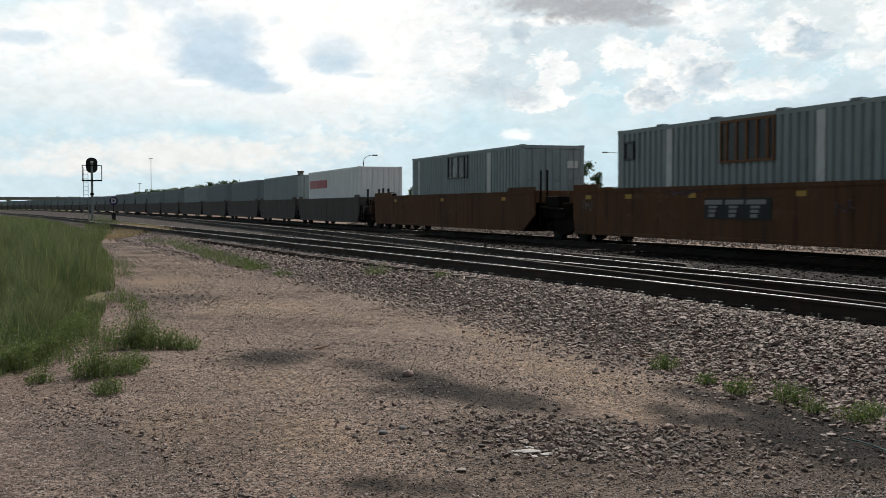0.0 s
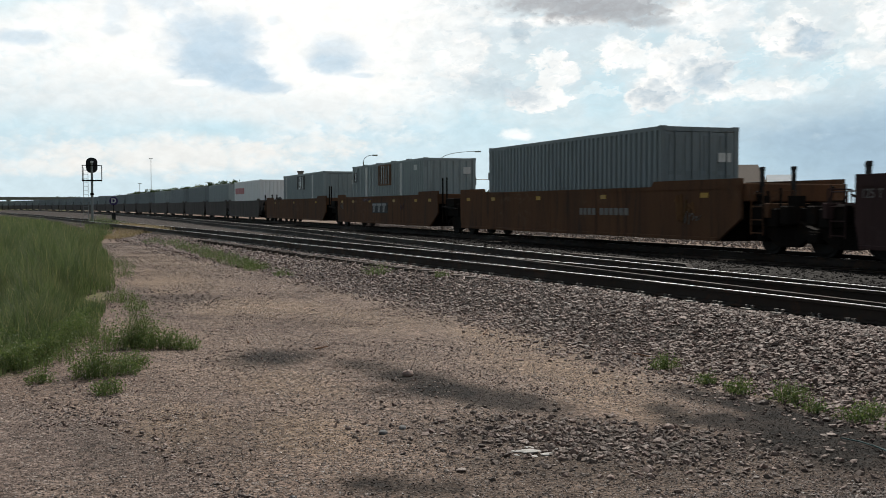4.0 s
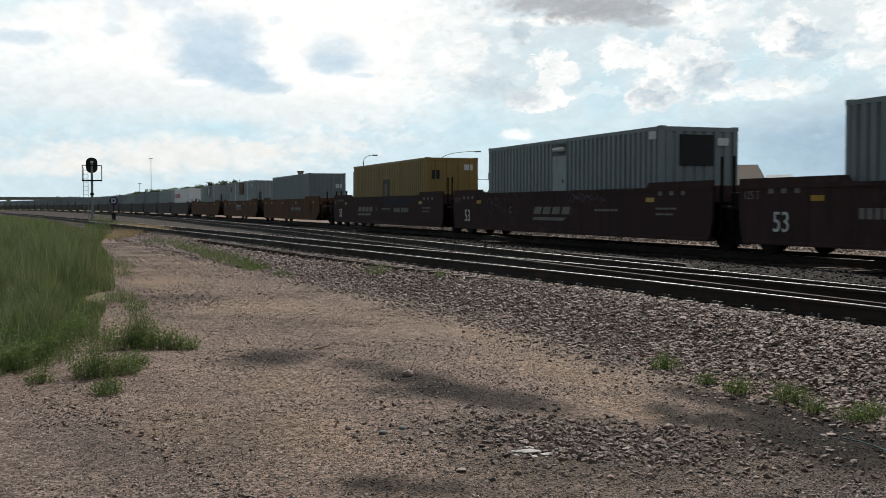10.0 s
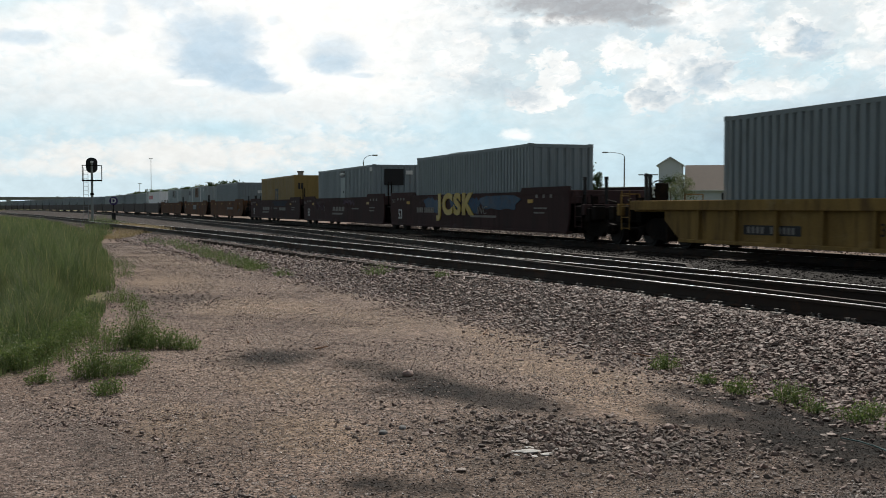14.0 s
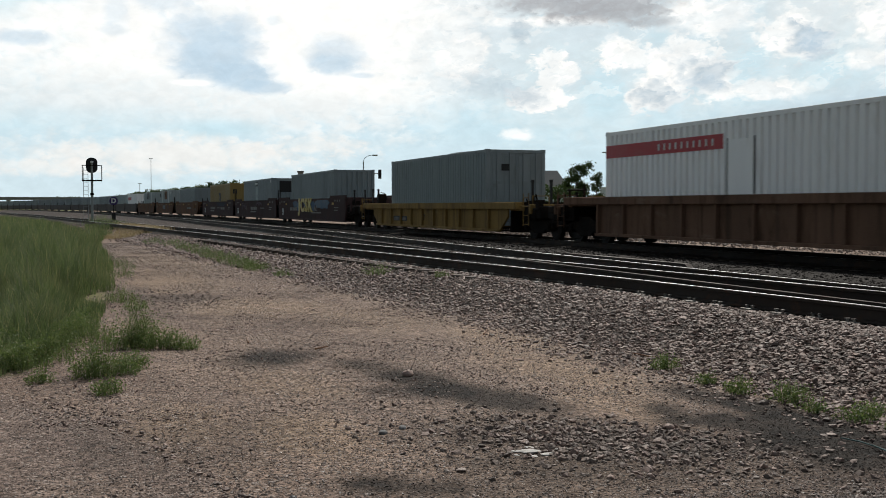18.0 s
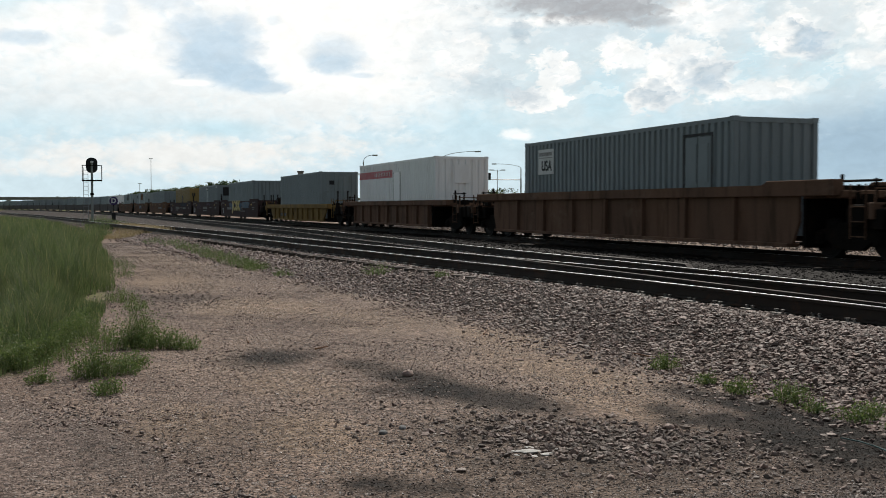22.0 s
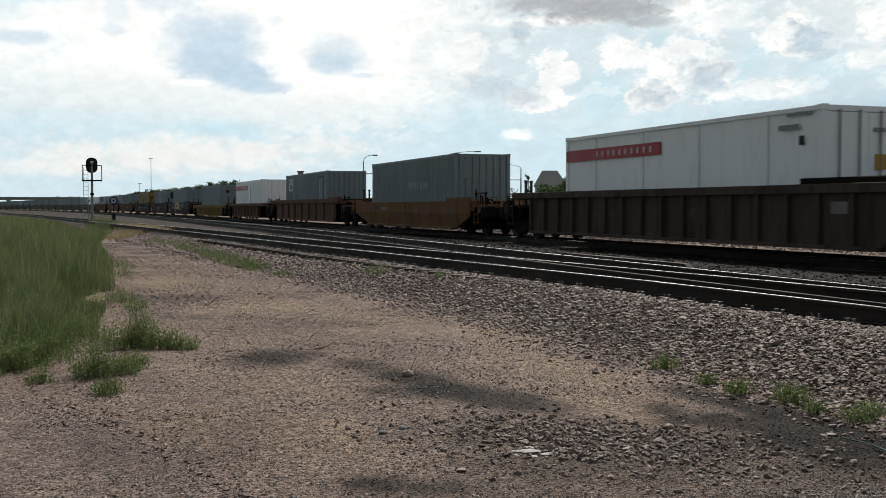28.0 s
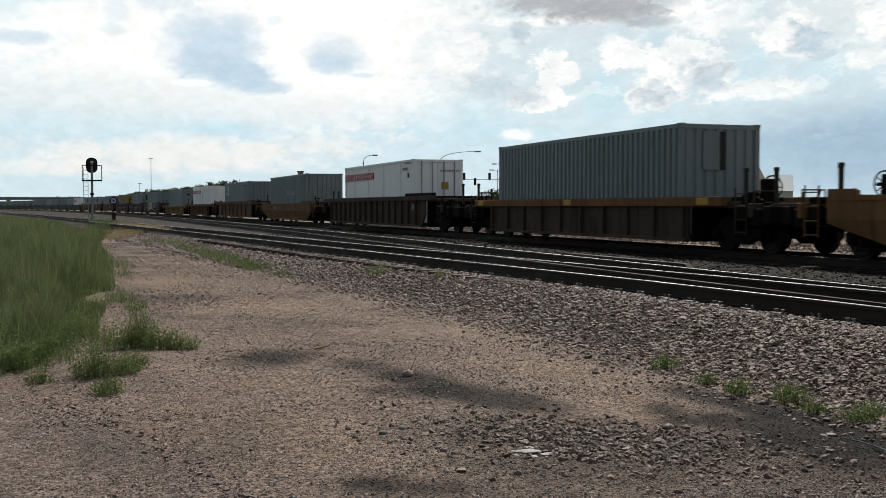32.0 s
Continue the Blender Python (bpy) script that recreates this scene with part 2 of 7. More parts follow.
def surface(name, colour, rough=0.7, metal=0.0, vary=0.25, grain=40.0, large=1.2, bump=0.15, dirt=None, dirt_amount=0.4, streak=False, per_object=0.0, per_island=0.0, spec=0.2, chalk=None):
    """A worn painted, rusty or mineral surface: grain, large stains, dirt and fine relief at real size."""
    m = bpy.data.materials.new(name)
    m.use_nodes = True
    k = Nodes(m.node_tree)
    p = k.n("ShaderNodeTexCoord").outputs["Object"]
    if per_object:
        info = k.n("ShaderNodeObjectInfo")
        shift = k.n("ShaderNodeVectorMath", op="ADD")
        k.link(p, shift.inputs[0])
        k.link(k.math("MULTIPLY", info.outputs["Random"], 37.0), shift.inputs[1])
        p = shift.outputs[0]
    q = k.scaled(p, (1.0, 1.0, 0.22)) if streak else p
    g = k.noise(grain, 3.0, 0.6, p)
    s = k.noise(large, 6.0, 0.62, q, 0.5)
    shade = k.math("ADD", k.math("MULTIPLY", k.math("SUBTRACT", g, 0.5), vary), k.math("ADD", k.math("MULTIPLY", k.math("SUBTRACT", s, 0.5), vary * 1.6), 1.0))
    if per_object:
        shade = k.math("ADD", shade, k.math("MULTIPLY", k.math("SUBTRACT", info.outputs["Random"], 0.5), per_object))
    if per_island:
        isl = k.n("ShaderNodeNewGeometry").outputs["Random Per Island"]
        shade = k.math("ADD", shade, k.math("MULTIPLY", k.math("SUBTRACT", isl, 0.5), per_island))
    col = k.mix(1.0, colour, shade, "MULTIPLY")
    if dirt:
        stain = k.ramp(k.noise(large * 2.3, 7.0, 0.65, q, 0.8), 0.48, 0.72)
        col = k.mix(k.math("MULTIPLY", stain, dirt_amount), col, dirt)
    if chalk:
        worn = k.math("MULTIPLY", k.ramp(k.noise(1.6, 8.0, 0.68, k.scaled(p, (1.0, 0.55, 1.3)), 1.2), 0.50, 0.66), k.ramp(k.noise(0.30, 3.0, 0.5, p), 0.42, 0.6))
        col = k.mix(k.math("MULTIPLY", worn, 0.55), col, chalk)
        run = k.ramp(k.noise(3.2, 5.0, 0.6, k.scaled(p, (1.0, 1.0, 0.06)), 0.2), 0.54, 0.68)
        col = k.mix(k.math("MULTIPLY", run, 0.4), col, (0.022, 0.016, 0.014))
    b = k.n("ShaderNodeBsdfPrincipled")
    k.link(col, b.inputs["Base Color"])
    k.link(k.ramp(s, 0.2, 0.8, max(0.05, rough - 0.15), min(1.0, rough + 0.12)), b.inputs["Roughness"])
    b.inputs["Metallic"].default_value = metal
    b.inputs["Specular IOR Level"].default_value = spec
    if bump:
        bn = k.n("ShaderNodeBump")
        bn.inputs["Strength"].default_value = bump
        bn.inputs["Distance"].default_value = 0.02
        k.link(k.math("ADD", g, k.math("MULTIPLY", s, 0.5)), bn.inputs["Height"])
        k.link(bn.outputs[0], b.inputs["Normal"])
    out = k.n("ShaderNodeOutputMaterial")
    k.link(b.outputs[0], out.inputs[0])
    return m


def leafy(name, dark, light, tip=None, rough=0.6, through=0.35, straw=None):
    """Leaves and blades: colour varies blade by blade, some light passes through."""
    m = bpy.data.materials.new(name)
    m.use_nodes = True
    k = Nodes(m.node_tree)
    isl = k.n("ShaderNodeNewGeometry").outputs["Random Per Island"]
    p = k.n("ShaderNodeTexCoord").outputs["Object"]
    patch = k.noise(0.35, 4.0, 0.6, p)
    col = k.mix(isl, dark, light)
    if tip:
        col = k.mix(k.math("MULTIPLY", k.ramp(patch, 0.45, 0.7), 0.55), col, tip)
    clump = k.ramp(k.noise(1.3, 3.0, 0.6, p), 0.38, 0.62)
    col = k.mix(k.math("MULTIPLY", clump, 0.4), col, dark)
    if straw:
        col = k.mix(k.ramp(isl, 0.92, 0.95), col, straw)
    b = k.n("ShaderNodeBsdfPrincipled")
    k.link(col, b.inputs["Base Color"])
    b.inputs["Roughness"].default_value = rough
    b.inputs["Specular IOR Level"].default_value = 0.25
    t = k.n("ShaderNodeBsdfTranslucent")
    k.link(k.mix(1.0, col, (1.0, 1.06, 0.78), "MULTIPLY"), t.inputs[0])
    mixer = k.n("ShaderNodeMixShader")
    mixer.inputs[0].default_value = through
    k.link(b.outputs[0], mixer.inputs[1])
    k.link(t.outputs[0], mixer.inputs[2])
    out = k.n("ShaderNodeOutputMaterial")
    k.link(mixer.outputs[0], out.inputs[0])
    return m


RUST = (0.10, 0.045, 0.022)
GRIME = (0.045, 0.040, 0.036)
M = {
    "grey": surface("grey_paint", (0.29, 0.335, 0.34), 0.6, vary=0.26, dirt=(0.17, 0.18, 0.18), dirt_amount=0.5, streak=True, per_object=0.10),
    "slate": surface("slate_paint", (0.208, 0.242, 0.256), 0.6, vary=0.26, dirt=(0.13, 0.145, 0.145), dirt_amount=0.5, streak=True, per_object=0.10),
    "yellowbox": surface("ochre_container_paint", (0.27, 0.187, 0.066), 0.6, vary=0.2, dirt=(0.16, 0.12, 0.05), dirt_amount=0.5, streak=True),
    "white": surface("white_container_paint", (0.86, 0.86, 0.86), 0.5, vary=0.08, dirt=(0.62, 0.60, 0.57), dirt_amount=0.35, streak=True),
    "white_trim": surface("white_vinyl", (0.62, 0.63, 0.62), 0.6, vary=0.12, dirt=(0.35, 0.34, 0.32), dirt_amount=0.4),
    "fadedred": surface("faded_red_paint", (0.16, 0.045, 0.025), 0.7, vary=0.4, dirt=(0.12, 0.07, 0.03), dirt_amount=0.7),
    "red": surface("red_stripe", (0.38, 0.035, 0.045), 0.5, vary=0.12),
    "blackmark": surface("black_marking", (0.02, 0.02, 0.022), 0.6, vary=0.2),
    "greymark": surface("grey_marking", (0.27, 0.265, 0.26), 0.6, vary=0.2),
    "palemark": surface("pale_stencil", (0.19, 0.178, 0.165), 0.7, vary=0.5, grain=25, dirt=(0.12, 0.08, 0.06), dirt_amount=0.6),
    "yellowmark": surface("yellow_reflector", (0.45, 0.26, 0.03), 0.5, vary=0.15, dirt=(0.2, 0.12, 0.04), dirt_amount=0.4),
    "orange": surface("orange_brown_car_paint", (0.125, 0.062, 0.034), 0.85, vary=0.75, large=0.9, dirt=(0.060, 0.040, 0.030), dirt_amount=0.8, streak=True, spec=0.08, chalk=(0.20, 0.13, 0.085)),
    "maroon": surface("maroon_car_paint", (0.058, 0.034, 0.033), 0.85, vary=0.75, large=0.9, dirt=(0.036, 0.028, 0.027), dirt_amount=0.85, streak=True, spec=0.08, chalk=(0.115, 0.088, 0.092)),
    "yellowcar": surface("yellow_car_paint", (0.235, 0.150, 0.052), 0.85, vary=0.75, large=0.9, dirt=(0.10, 0.065, 0.035), dirt_amount=0.9, streak=True, spec=0.08, chalk=(0.33, 0.24, 0.12)),
    "ochrecar": surface("ochre_car_paint", (0.190, 0.098, 0.045), 0.85, vary=0.75, large=0.9, dirt=(0.10, 0.06, 0.028), dirt_amount=0.85, streak=True, spec=0.08, chalk=(0.26, 0.165, 0.09)),
    "browncar": surface("brown_car_paint", (0.150, 0.086, 0.058), 0.85, vary=0.75, large=0.8, dirt=(0.06, 0.035, 0.022), dirt_amount=0.85, streak=True, spec=0.08, chalk=(0.23, 0.165, 0.12)),
    "darkbrown": surface("dark_brown_car_paint", (0.080, 0.058, 0.046), 0.85, vary=0.75, large=0.8, dirt=(0.04, 0.026, 0.018), dirt_amount=0.85, streak=True, spec=0.08, chalk=(0.15, 0.12, 0.10)),
    # far cars: distance haze and glare mixed into the paint colour
    "hazecar": surface("haze_greyed_brown_car_paint", (0.115, 0.100, 0.092), 0.85, vary=0.5, large=0.7, dirt=(0.060, 0.050, 0.046), dirt_amount=0.8, streak=True, spec=0.08, chalk=(0.18, 0.165, 0.155)),
    "lettering": surface("pale_stick_on_letters", (0.36, 0.38, 0.385), 0.6, vary=0.4, grain=25, dirt=(0.24, 0.26, 0.265), dirt_amount=0.7),
    "plaster": surface("dusty_plaster", (0.42, 0.40, 0.38), 0.85, vary=0.4, grain=60, large=20, bump=0.3, spec=0.1),
    "light_stone": surface("light_pinkish_stone", (0.27, 0.21, 0.185), 0.7, vary=0.35, grain=150, large=20, bump=0.3, per_island=1.0, spec=0.2),
    "dim_blue": surface("faded_blue_paint", (0.034, 0.038, 0.056), 0.8, vary=0.6, dirt=(0.045, 0.030, 0.030), dirt_amount=0.7, spec=0.08),
    "scrawl": surface("mauve_spray_paint", (0.115, 0.085, 0.110), 0.7, vary=0.5, grain=25, dirt=(0.06, 0.04, 0.045), dirt_amount=0.6),
    "steel": surface("grimy_steel", (0.011, 0.009, 0.008), 0.9, metal=0.0, vary=0.5, dirt=(0.035, 0.02, 0.012), dirt_amount=0.5, spec=0.06),
    "wheel": surface("wheel_steel", (0.014, 0.012, 0.011), 0.7, metal=0.0, vary=0.3, dirt=(0.04, 0.02, 0.012), dirt_amount=0.4),
    "railtop": surface("polished_rail_head", (0.75, 0.75, 0.75), 0.38, metal=1.0, vary=0.12, bump=0.03),
    "rail": surface("rusty_rail", (0.030, 0.022, 0.018), 0.75, metal=0.2, vary=0.35, dirt=RUST, dirt_amount=0.5),
    "tie": surface("weathered_tie", (0.055, 0.044, 0.037), 0.85, vary=0.5, grain=18, bump=0.5, per_object=0.4, dirt=(0.14, 0.08, 0.05), dirt_amount=0.4),
    "plate": surface("tie_plate", (0.20, 0.19, 0.18), 0.4, metal=0.7, vary=0.4, dirt=RUST, dirt_amount=0.5),
    "ballast": surface("crushed_stone", (0.168, 0.120, 0.102), 0.62, vary=0.35, grain=120, large=14, bump=0.3, per_island=1.25, spec=0.2),
    "chips": surface("stone_chips", (0.105, 0.073, 0.062), 0.8, vary=0.35, grain=120, large=14, bump=0.3, per_island=1.2, spec=0.15),
    "ballast_mid": surface("grey_crushed_stone", (0.150, 0.118, 0.102), 0.7, vary=0.35, grain=120, large=14, bump=0.3, per_island=1.1, spec=0.15),
    # near-black: along the main track it also carries the train's shade
    "ballast_dark": surface("oil_and_shade_dark_stone", (0.024, 0.021, 0.019), 0.85, vary=0.35, grain=120, large=14, bump=0.3, per_island=1.0, spec=0.06),
    "pebble": surface("lot_gravel", (0.16, 0.122, 0.105), 0.55, vary=0.35, grain=150, large=20, bump=0.3, per_island=1.2, spec=0.25),
    "pale_pebble": surface("pale_gravel", (0.40, 0.37, 0.345), 0.6, vary=0.3, grain=150, large=20, bump=0.2, per_island=0.8, spec=0.4),
    "wood": surface("brown_wood", (0.16, 0.075, 0.035), 0.7, vary=0.4, grain=14),
    "glass": surface("dark_glass", (0.02, 0.022, 0.023), 0.3, vary=0.2, bump=0.0, spec=0.2),
    "black": surface("black_paint", (0.016, 0.016, 0.017), 0.5, vary=0.3),
    "galv": surface("galvanised_steel", (0.24, 0.25, 0.25), 0.45, metal=0.6, vary=0.2),
    "siding": surface("pale_siding", (0.56, 0.60, 0.63), 0.7, vary=0.1),
    "tan": surface("tan_roofing", (0.20, 0.165, 0.14), 0.85, vary=0.25, large=3),
    "darkroof": surface("dark_shingle", (0.17, 0.17, 0.17), 0.85, vary=0.3, large=3),
    "concrete": surface("concrete", (0.24, 0.235, 0.225), 0.85, vary=0.2, large=0.3),
    "bark": surface("bark", (0.09, 0.07, 0.055), 0.9, vary=0.4, grain=20),
    "graf_yellow": surface("graffiti_yellow", (0.44, 0.32, 0.06), 0.5, vary=0.2, dirt=(0.2, 0.12, 0.03), dirt_amount=0.4),
    "graf_blue": surface("graffiti_blue", (0.015, 0.050, 0.105), 0.6, vary=0.5, dirt=(0.04, 0.03, 0.03), dirt_amount=0.5),
    "purple": surface("dark_blue_sign", (0.055, 0.035, 0.12), 0.5, vary=0.1),
    "grass": leafy("tall_grass", (0.050, 0.078, 0.034), (0.205, 0.240, 0.120), (0.23, 0.225, 0.13), straw=(0.30, 0.27, 0.16)),
    "straw": leafy("dry_straw", (0.24, 0.175, 0.115), (0.42, 0.33, 0.225)),
    "weed": leafy("weed", (0.060, 0.095, 0.034), (0.185, 0.225, 0.085), straw=(0.20, 0.19, 0.10)),
    "paleleaf": leafy("pale_leaf", (0.10, 0.12, 0.07), (0.22, 0.23, 0.15)),
    # metal lightened to paint in the haze over far masts
    "palemetal": surface("haze_paled_metal", (0.42, 0.44, 0.45), 0.6, vary=0.1),
    "cord": surface("teal_cord", (0.055, 0.10, 0.10), 0.7, vary=0.2),
    "leaf": leafy("tree_leaf", (0.020, 0.040, 0.012), (0.065, 0.095, 0.03)),
}

# ---- mesh helpers ----


def box(bm, x0, x1, y0, y1, z0, z1):
    v = [bm.verts.new((x, y, z)) for z in (z0, z1) for y in (y0, y1) for x in (x0, x1)]
    for f in ((0, 2, 3, 1), (4, 5, 7, 6), (0, 1, 5, 4), (2, 6, 7, 3), (0, 4, 6, 2), (1, 3, 7, 5)):
        bm.faces.new([v[i] for i in f])
    return bm


def prism(bm, outline, x0, x1):
    """An outline of (y, z) points pushed from x0 to x1."""
    a = [bm.verts.new((x0, y, z)) for y, z in outline]
    b = [bm.verts.new((x1, y, z)) for y, z in outline]
    n = len(outline)
    bm.faces.new(a)
    bm.faces.new(b[::-1])
    for i in range(n):
        bm.faces.new((a[i], b[i], b[(i + 1) % n], a[(i + 1) % n]))
    return bm


def rod(bm, p0, p1, r, sides=8, r1=None):
    p0, p1 = Vector(p0), Vector(p1)
    w = (p1 - p0).normalized()
    u = w.cross(Vector((0, 0, 1)) if abs(w.z) < 0.9 else Vector((1, 0, 0))).normalized()
    v = w.cross(u)
    r1 = r if r1 is None else r1
    rings = []
    for p, rr in ((p0, r), (p1, r1)):
        rings.append([bm.verts.new(p + (u * math.cos(2 * math.pi * i / sides) + v * math.sin(2 * math.pi * i / sides)) * rr) for i in range(sides)])
    a, b = rings
    for i in range(sides):
        j = (i + 1) % sides
        bm.faces.new((a[i], a[j], b[j], b[i]))
    bm.faces.new(a[::-1])
    bm.faces.new(b)
    return bm


def ring(bm, centre, axis, r, tube, n=20, sides=6):
    """A torus; axis is 'x', 'y' or 'z'."""
    rows = []
    for i in range(n):
        a = 2 * math.pi * i / n
        row = []
        for j in range(sides):
            b = 2 * math.pi * j / sides
            rr, h = r + tube * math.cos(b), tube * math.sin(b)
            c, s = rr * math.cos(a), rr * math.sin(a)
            off = {"x": (h, c, s), "y": (c, h, s), "z": (c, s, h)}[axis]
            row.append(bm.verts.new(Vector(centre) + Vector(off)))
        rows.append(row)
    for i in range(n):
        for j in range(sides):
            bm.faces.new((rows[i][j], rows[(i + 1) % n][j], rows[(i + 1) % n][(j + 1) % sides], rows[i][(j + 1) % sides]))
    return bm


def mesh_of(name, bm, material, bevel=0.0):
    if bevel:
        bmesh.ops.bevel(bm, geom=list(bm.edges), offset=bevel, segments=1, affect="EDGES", clamp_overlap=True)
    bmesh.ops.recalc_face_normals(bm, faces=bm.faces)
    me = bpy.data.meshes.new(name)
    bm.to_mesh(me)
    bm.free()
    me.materials.append(material)
    return me


def part(name, bm, material, parent, label="", bevel=0.0):
    """One mesh object under a thing or under a part."""
    me = bm if isinstance(bm, bpy.types.Mesh) else mesh_of(name, bm, material, bevel)
    ob = new(name, me)
    ob.parent = parent
    return tagged(ob, label)


def solid(name, bm, material, m=None, label="", category="", group="", kind="", bevel=0.0):
    ob = new(name, mesh_of(name, bm, material, bevel))
    if m is not None:
        ob.matrix_world = m
    return tagged(ob, label, category, group, kind)


def thing(name, m, label, category, group="", kind=""):
    ob = new(name)
    ob.empty_display_size = 0.3
    ob.matrix_world = m
    return tagged(ob, label, category, group, kind)


def B():
    return bmesh.new()


def raw(name, verts, faces_n, loops, material):
    """A mesh from arrays: verts (n, 3), corners per face, flat corner list."""
    me = bpy.data.meshes.new(name)
    me.vertices.add(len(verts))
    me.vertices.foreach_set("co", np.asarray(verts, np.float32).ravel())
    me.loops.add(len(loops))
    me.loops.foreach_set("vertex_index", np.asarray(loops, np.int32))
    me.polygons.add(len(loops) // faces_n)
    me.polygons.foreach_set("loop_start", np.arange(0, len(loops), faces_n, dtype=np.int32))
    me.polygons.foreach_set("use_smooth", np.zeros(len(loops) // faces_n, bool))
    me.update(calc_edges=True)
    me.materials.append(material)
    return me


def lettering(name, text, size, material, parent, x, y, z, extrude=0.004, stretch=1.0, bend=0.0, bold=0.0, label="", spread=1.0):
    """Raised letters on the side of a car that faces -x, reading along -y, centred at (y, z)."""
    cu = bpy.data.curves.new(name, "FONT")
    cu.body, cu.size, cu.extrude, cu.align_x, cu.align_y, cu.shear, cu.offset, cu.space_character = text, size, extrude, "CENTER", "CENTER", bend, bold, spread
    tmp = bpy.data.objects.new("tmp", cu)
    scene.collection.objects.link(tmp)
    me = bpy.data.meshes.new_from_object(tmp.evaluated_get(bpy.context.evaluated_depsgraph_get()))
    bpy.data.objects.remove(tmp)
    me.materials.clear()
    me.materials.append(material)
    for v in me.vertices:
        a, b, c = v.co
        v.co = (x - c, y - a * stretch, z + b)
    ob = new(name, me)
    ob.parent = parent
    return tagged(ob, label)


# ---- the tracks and the lie of the land ----
RAIL_Z = 0.555          # top of the rails
MAIN_DROP = 0.098       # the main track lies lower than the near one
TRACK_X = 16.377        # centre of the train's track on its straight
BEND = 2.242e-4         # the track bends gently away past y = 70


def bend(y):
    y = max(0.0, y - 70.0)
    if y < 480.0:
        return -BEND * y * y
    return -BEND * 480.0 * (2 * y - 480.0)


def bend_turn(y):
    y = min(max(0.0, y - 70.0), 480.0)
    return math.atan(2 * BEND * y)


def through_points(points):
    xs, ys = [p[0] for p in points], [p[1] for p in points]
    return lambda v: float(np.interp(v, xs, ys))


NEAR_POINTS = [(-300, 8.80), (5, 8.80), (10, 8.82), (15, 8.92), (20, 9.06), (27, 9.28), (43, 9.75), (70, 9.7)]
SIDE_POINTS = [(-2, 8.80), (4, 8.66), (10, 8.40), (13, 8.24), (18, 7.78), (22, 7.44), (28, 6.90), (40, 6.05), (60, 4.35), (75, 3.10), (100, 0.9), (150, -3.8), (300, -20)]
near_base, side_x = through_points(NEAR_POINTS), through_points(SIDE_POINTS)


def near_x(y):
    return near_base(y) + bend(y)


def main_x(y):
    return TRACK_X + bend(y)


foot_line = through_points([(-300, 5.5), (6, 5.55), (7.1, 5.5), (8, 5.42), (11, 5.4), (14.3, 5.35), (18.6, 5.15), (23, 4.85), (30, 4.4), (41, 3.7), (60, 2.7), (80, 1.2), (150, -6.0), (300, -23)])


def land(x, y):
    """Height of the ground."""
    foot = foot_line(y)
    shoulder = foot + 1.55
    if x < foot:
        z = 0.0
    elif x < shoulder:
        u = (x - foot) / (shoulder - foot)
        z = 0.36 * (u * u * (3 - 2 * u) * 0.5 + u * 0.5)
    else:
        z = 0.36
    c = x - bend(y)
    if c > 11.0:
        dip = math.exp(-((c - 12.6) / 1.0) ** 2)
        z -= 0.10 * dip
    if 13.6 < c < 18.9:
        z -= (MAIN_DROP + 0.02) * min(1.0, (c - 13.6) / 0.9, (18.9 - c) / 0.6)
    if c > 23.0:
        z = max(0.0, 0.36 - 0.1 * (c - 23.0))
    return z


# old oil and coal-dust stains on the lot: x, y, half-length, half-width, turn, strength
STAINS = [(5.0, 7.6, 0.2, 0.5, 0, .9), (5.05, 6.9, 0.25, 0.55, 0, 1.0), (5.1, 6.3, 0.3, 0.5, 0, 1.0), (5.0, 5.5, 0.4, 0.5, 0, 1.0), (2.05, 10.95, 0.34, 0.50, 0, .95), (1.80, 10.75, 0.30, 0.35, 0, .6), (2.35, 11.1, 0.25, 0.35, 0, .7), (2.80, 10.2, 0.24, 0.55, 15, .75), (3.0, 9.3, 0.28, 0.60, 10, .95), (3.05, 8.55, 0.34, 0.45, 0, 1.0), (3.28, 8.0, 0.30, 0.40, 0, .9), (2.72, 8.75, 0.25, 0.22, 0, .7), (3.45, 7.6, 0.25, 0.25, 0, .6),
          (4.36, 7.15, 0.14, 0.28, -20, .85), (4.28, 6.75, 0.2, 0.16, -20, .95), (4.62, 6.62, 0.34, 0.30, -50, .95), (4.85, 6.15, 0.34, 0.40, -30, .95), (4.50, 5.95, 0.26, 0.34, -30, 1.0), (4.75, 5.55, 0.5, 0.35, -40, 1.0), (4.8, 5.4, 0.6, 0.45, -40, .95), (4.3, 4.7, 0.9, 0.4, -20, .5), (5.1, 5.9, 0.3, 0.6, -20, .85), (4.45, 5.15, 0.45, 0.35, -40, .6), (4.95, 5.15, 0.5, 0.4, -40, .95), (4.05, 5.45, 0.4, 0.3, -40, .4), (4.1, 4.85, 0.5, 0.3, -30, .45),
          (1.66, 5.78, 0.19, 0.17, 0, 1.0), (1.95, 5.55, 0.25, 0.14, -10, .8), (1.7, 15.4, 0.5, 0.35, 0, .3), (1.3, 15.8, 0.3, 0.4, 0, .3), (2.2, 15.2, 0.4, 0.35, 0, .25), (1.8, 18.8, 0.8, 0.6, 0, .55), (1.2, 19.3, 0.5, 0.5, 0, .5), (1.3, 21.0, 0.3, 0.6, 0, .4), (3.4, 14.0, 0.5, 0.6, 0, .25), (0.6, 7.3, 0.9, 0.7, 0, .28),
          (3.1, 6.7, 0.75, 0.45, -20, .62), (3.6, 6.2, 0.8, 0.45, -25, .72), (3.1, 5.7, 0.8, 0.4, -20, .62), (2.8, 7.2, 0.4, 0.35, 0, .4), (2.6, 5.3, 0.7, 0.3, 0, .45)]


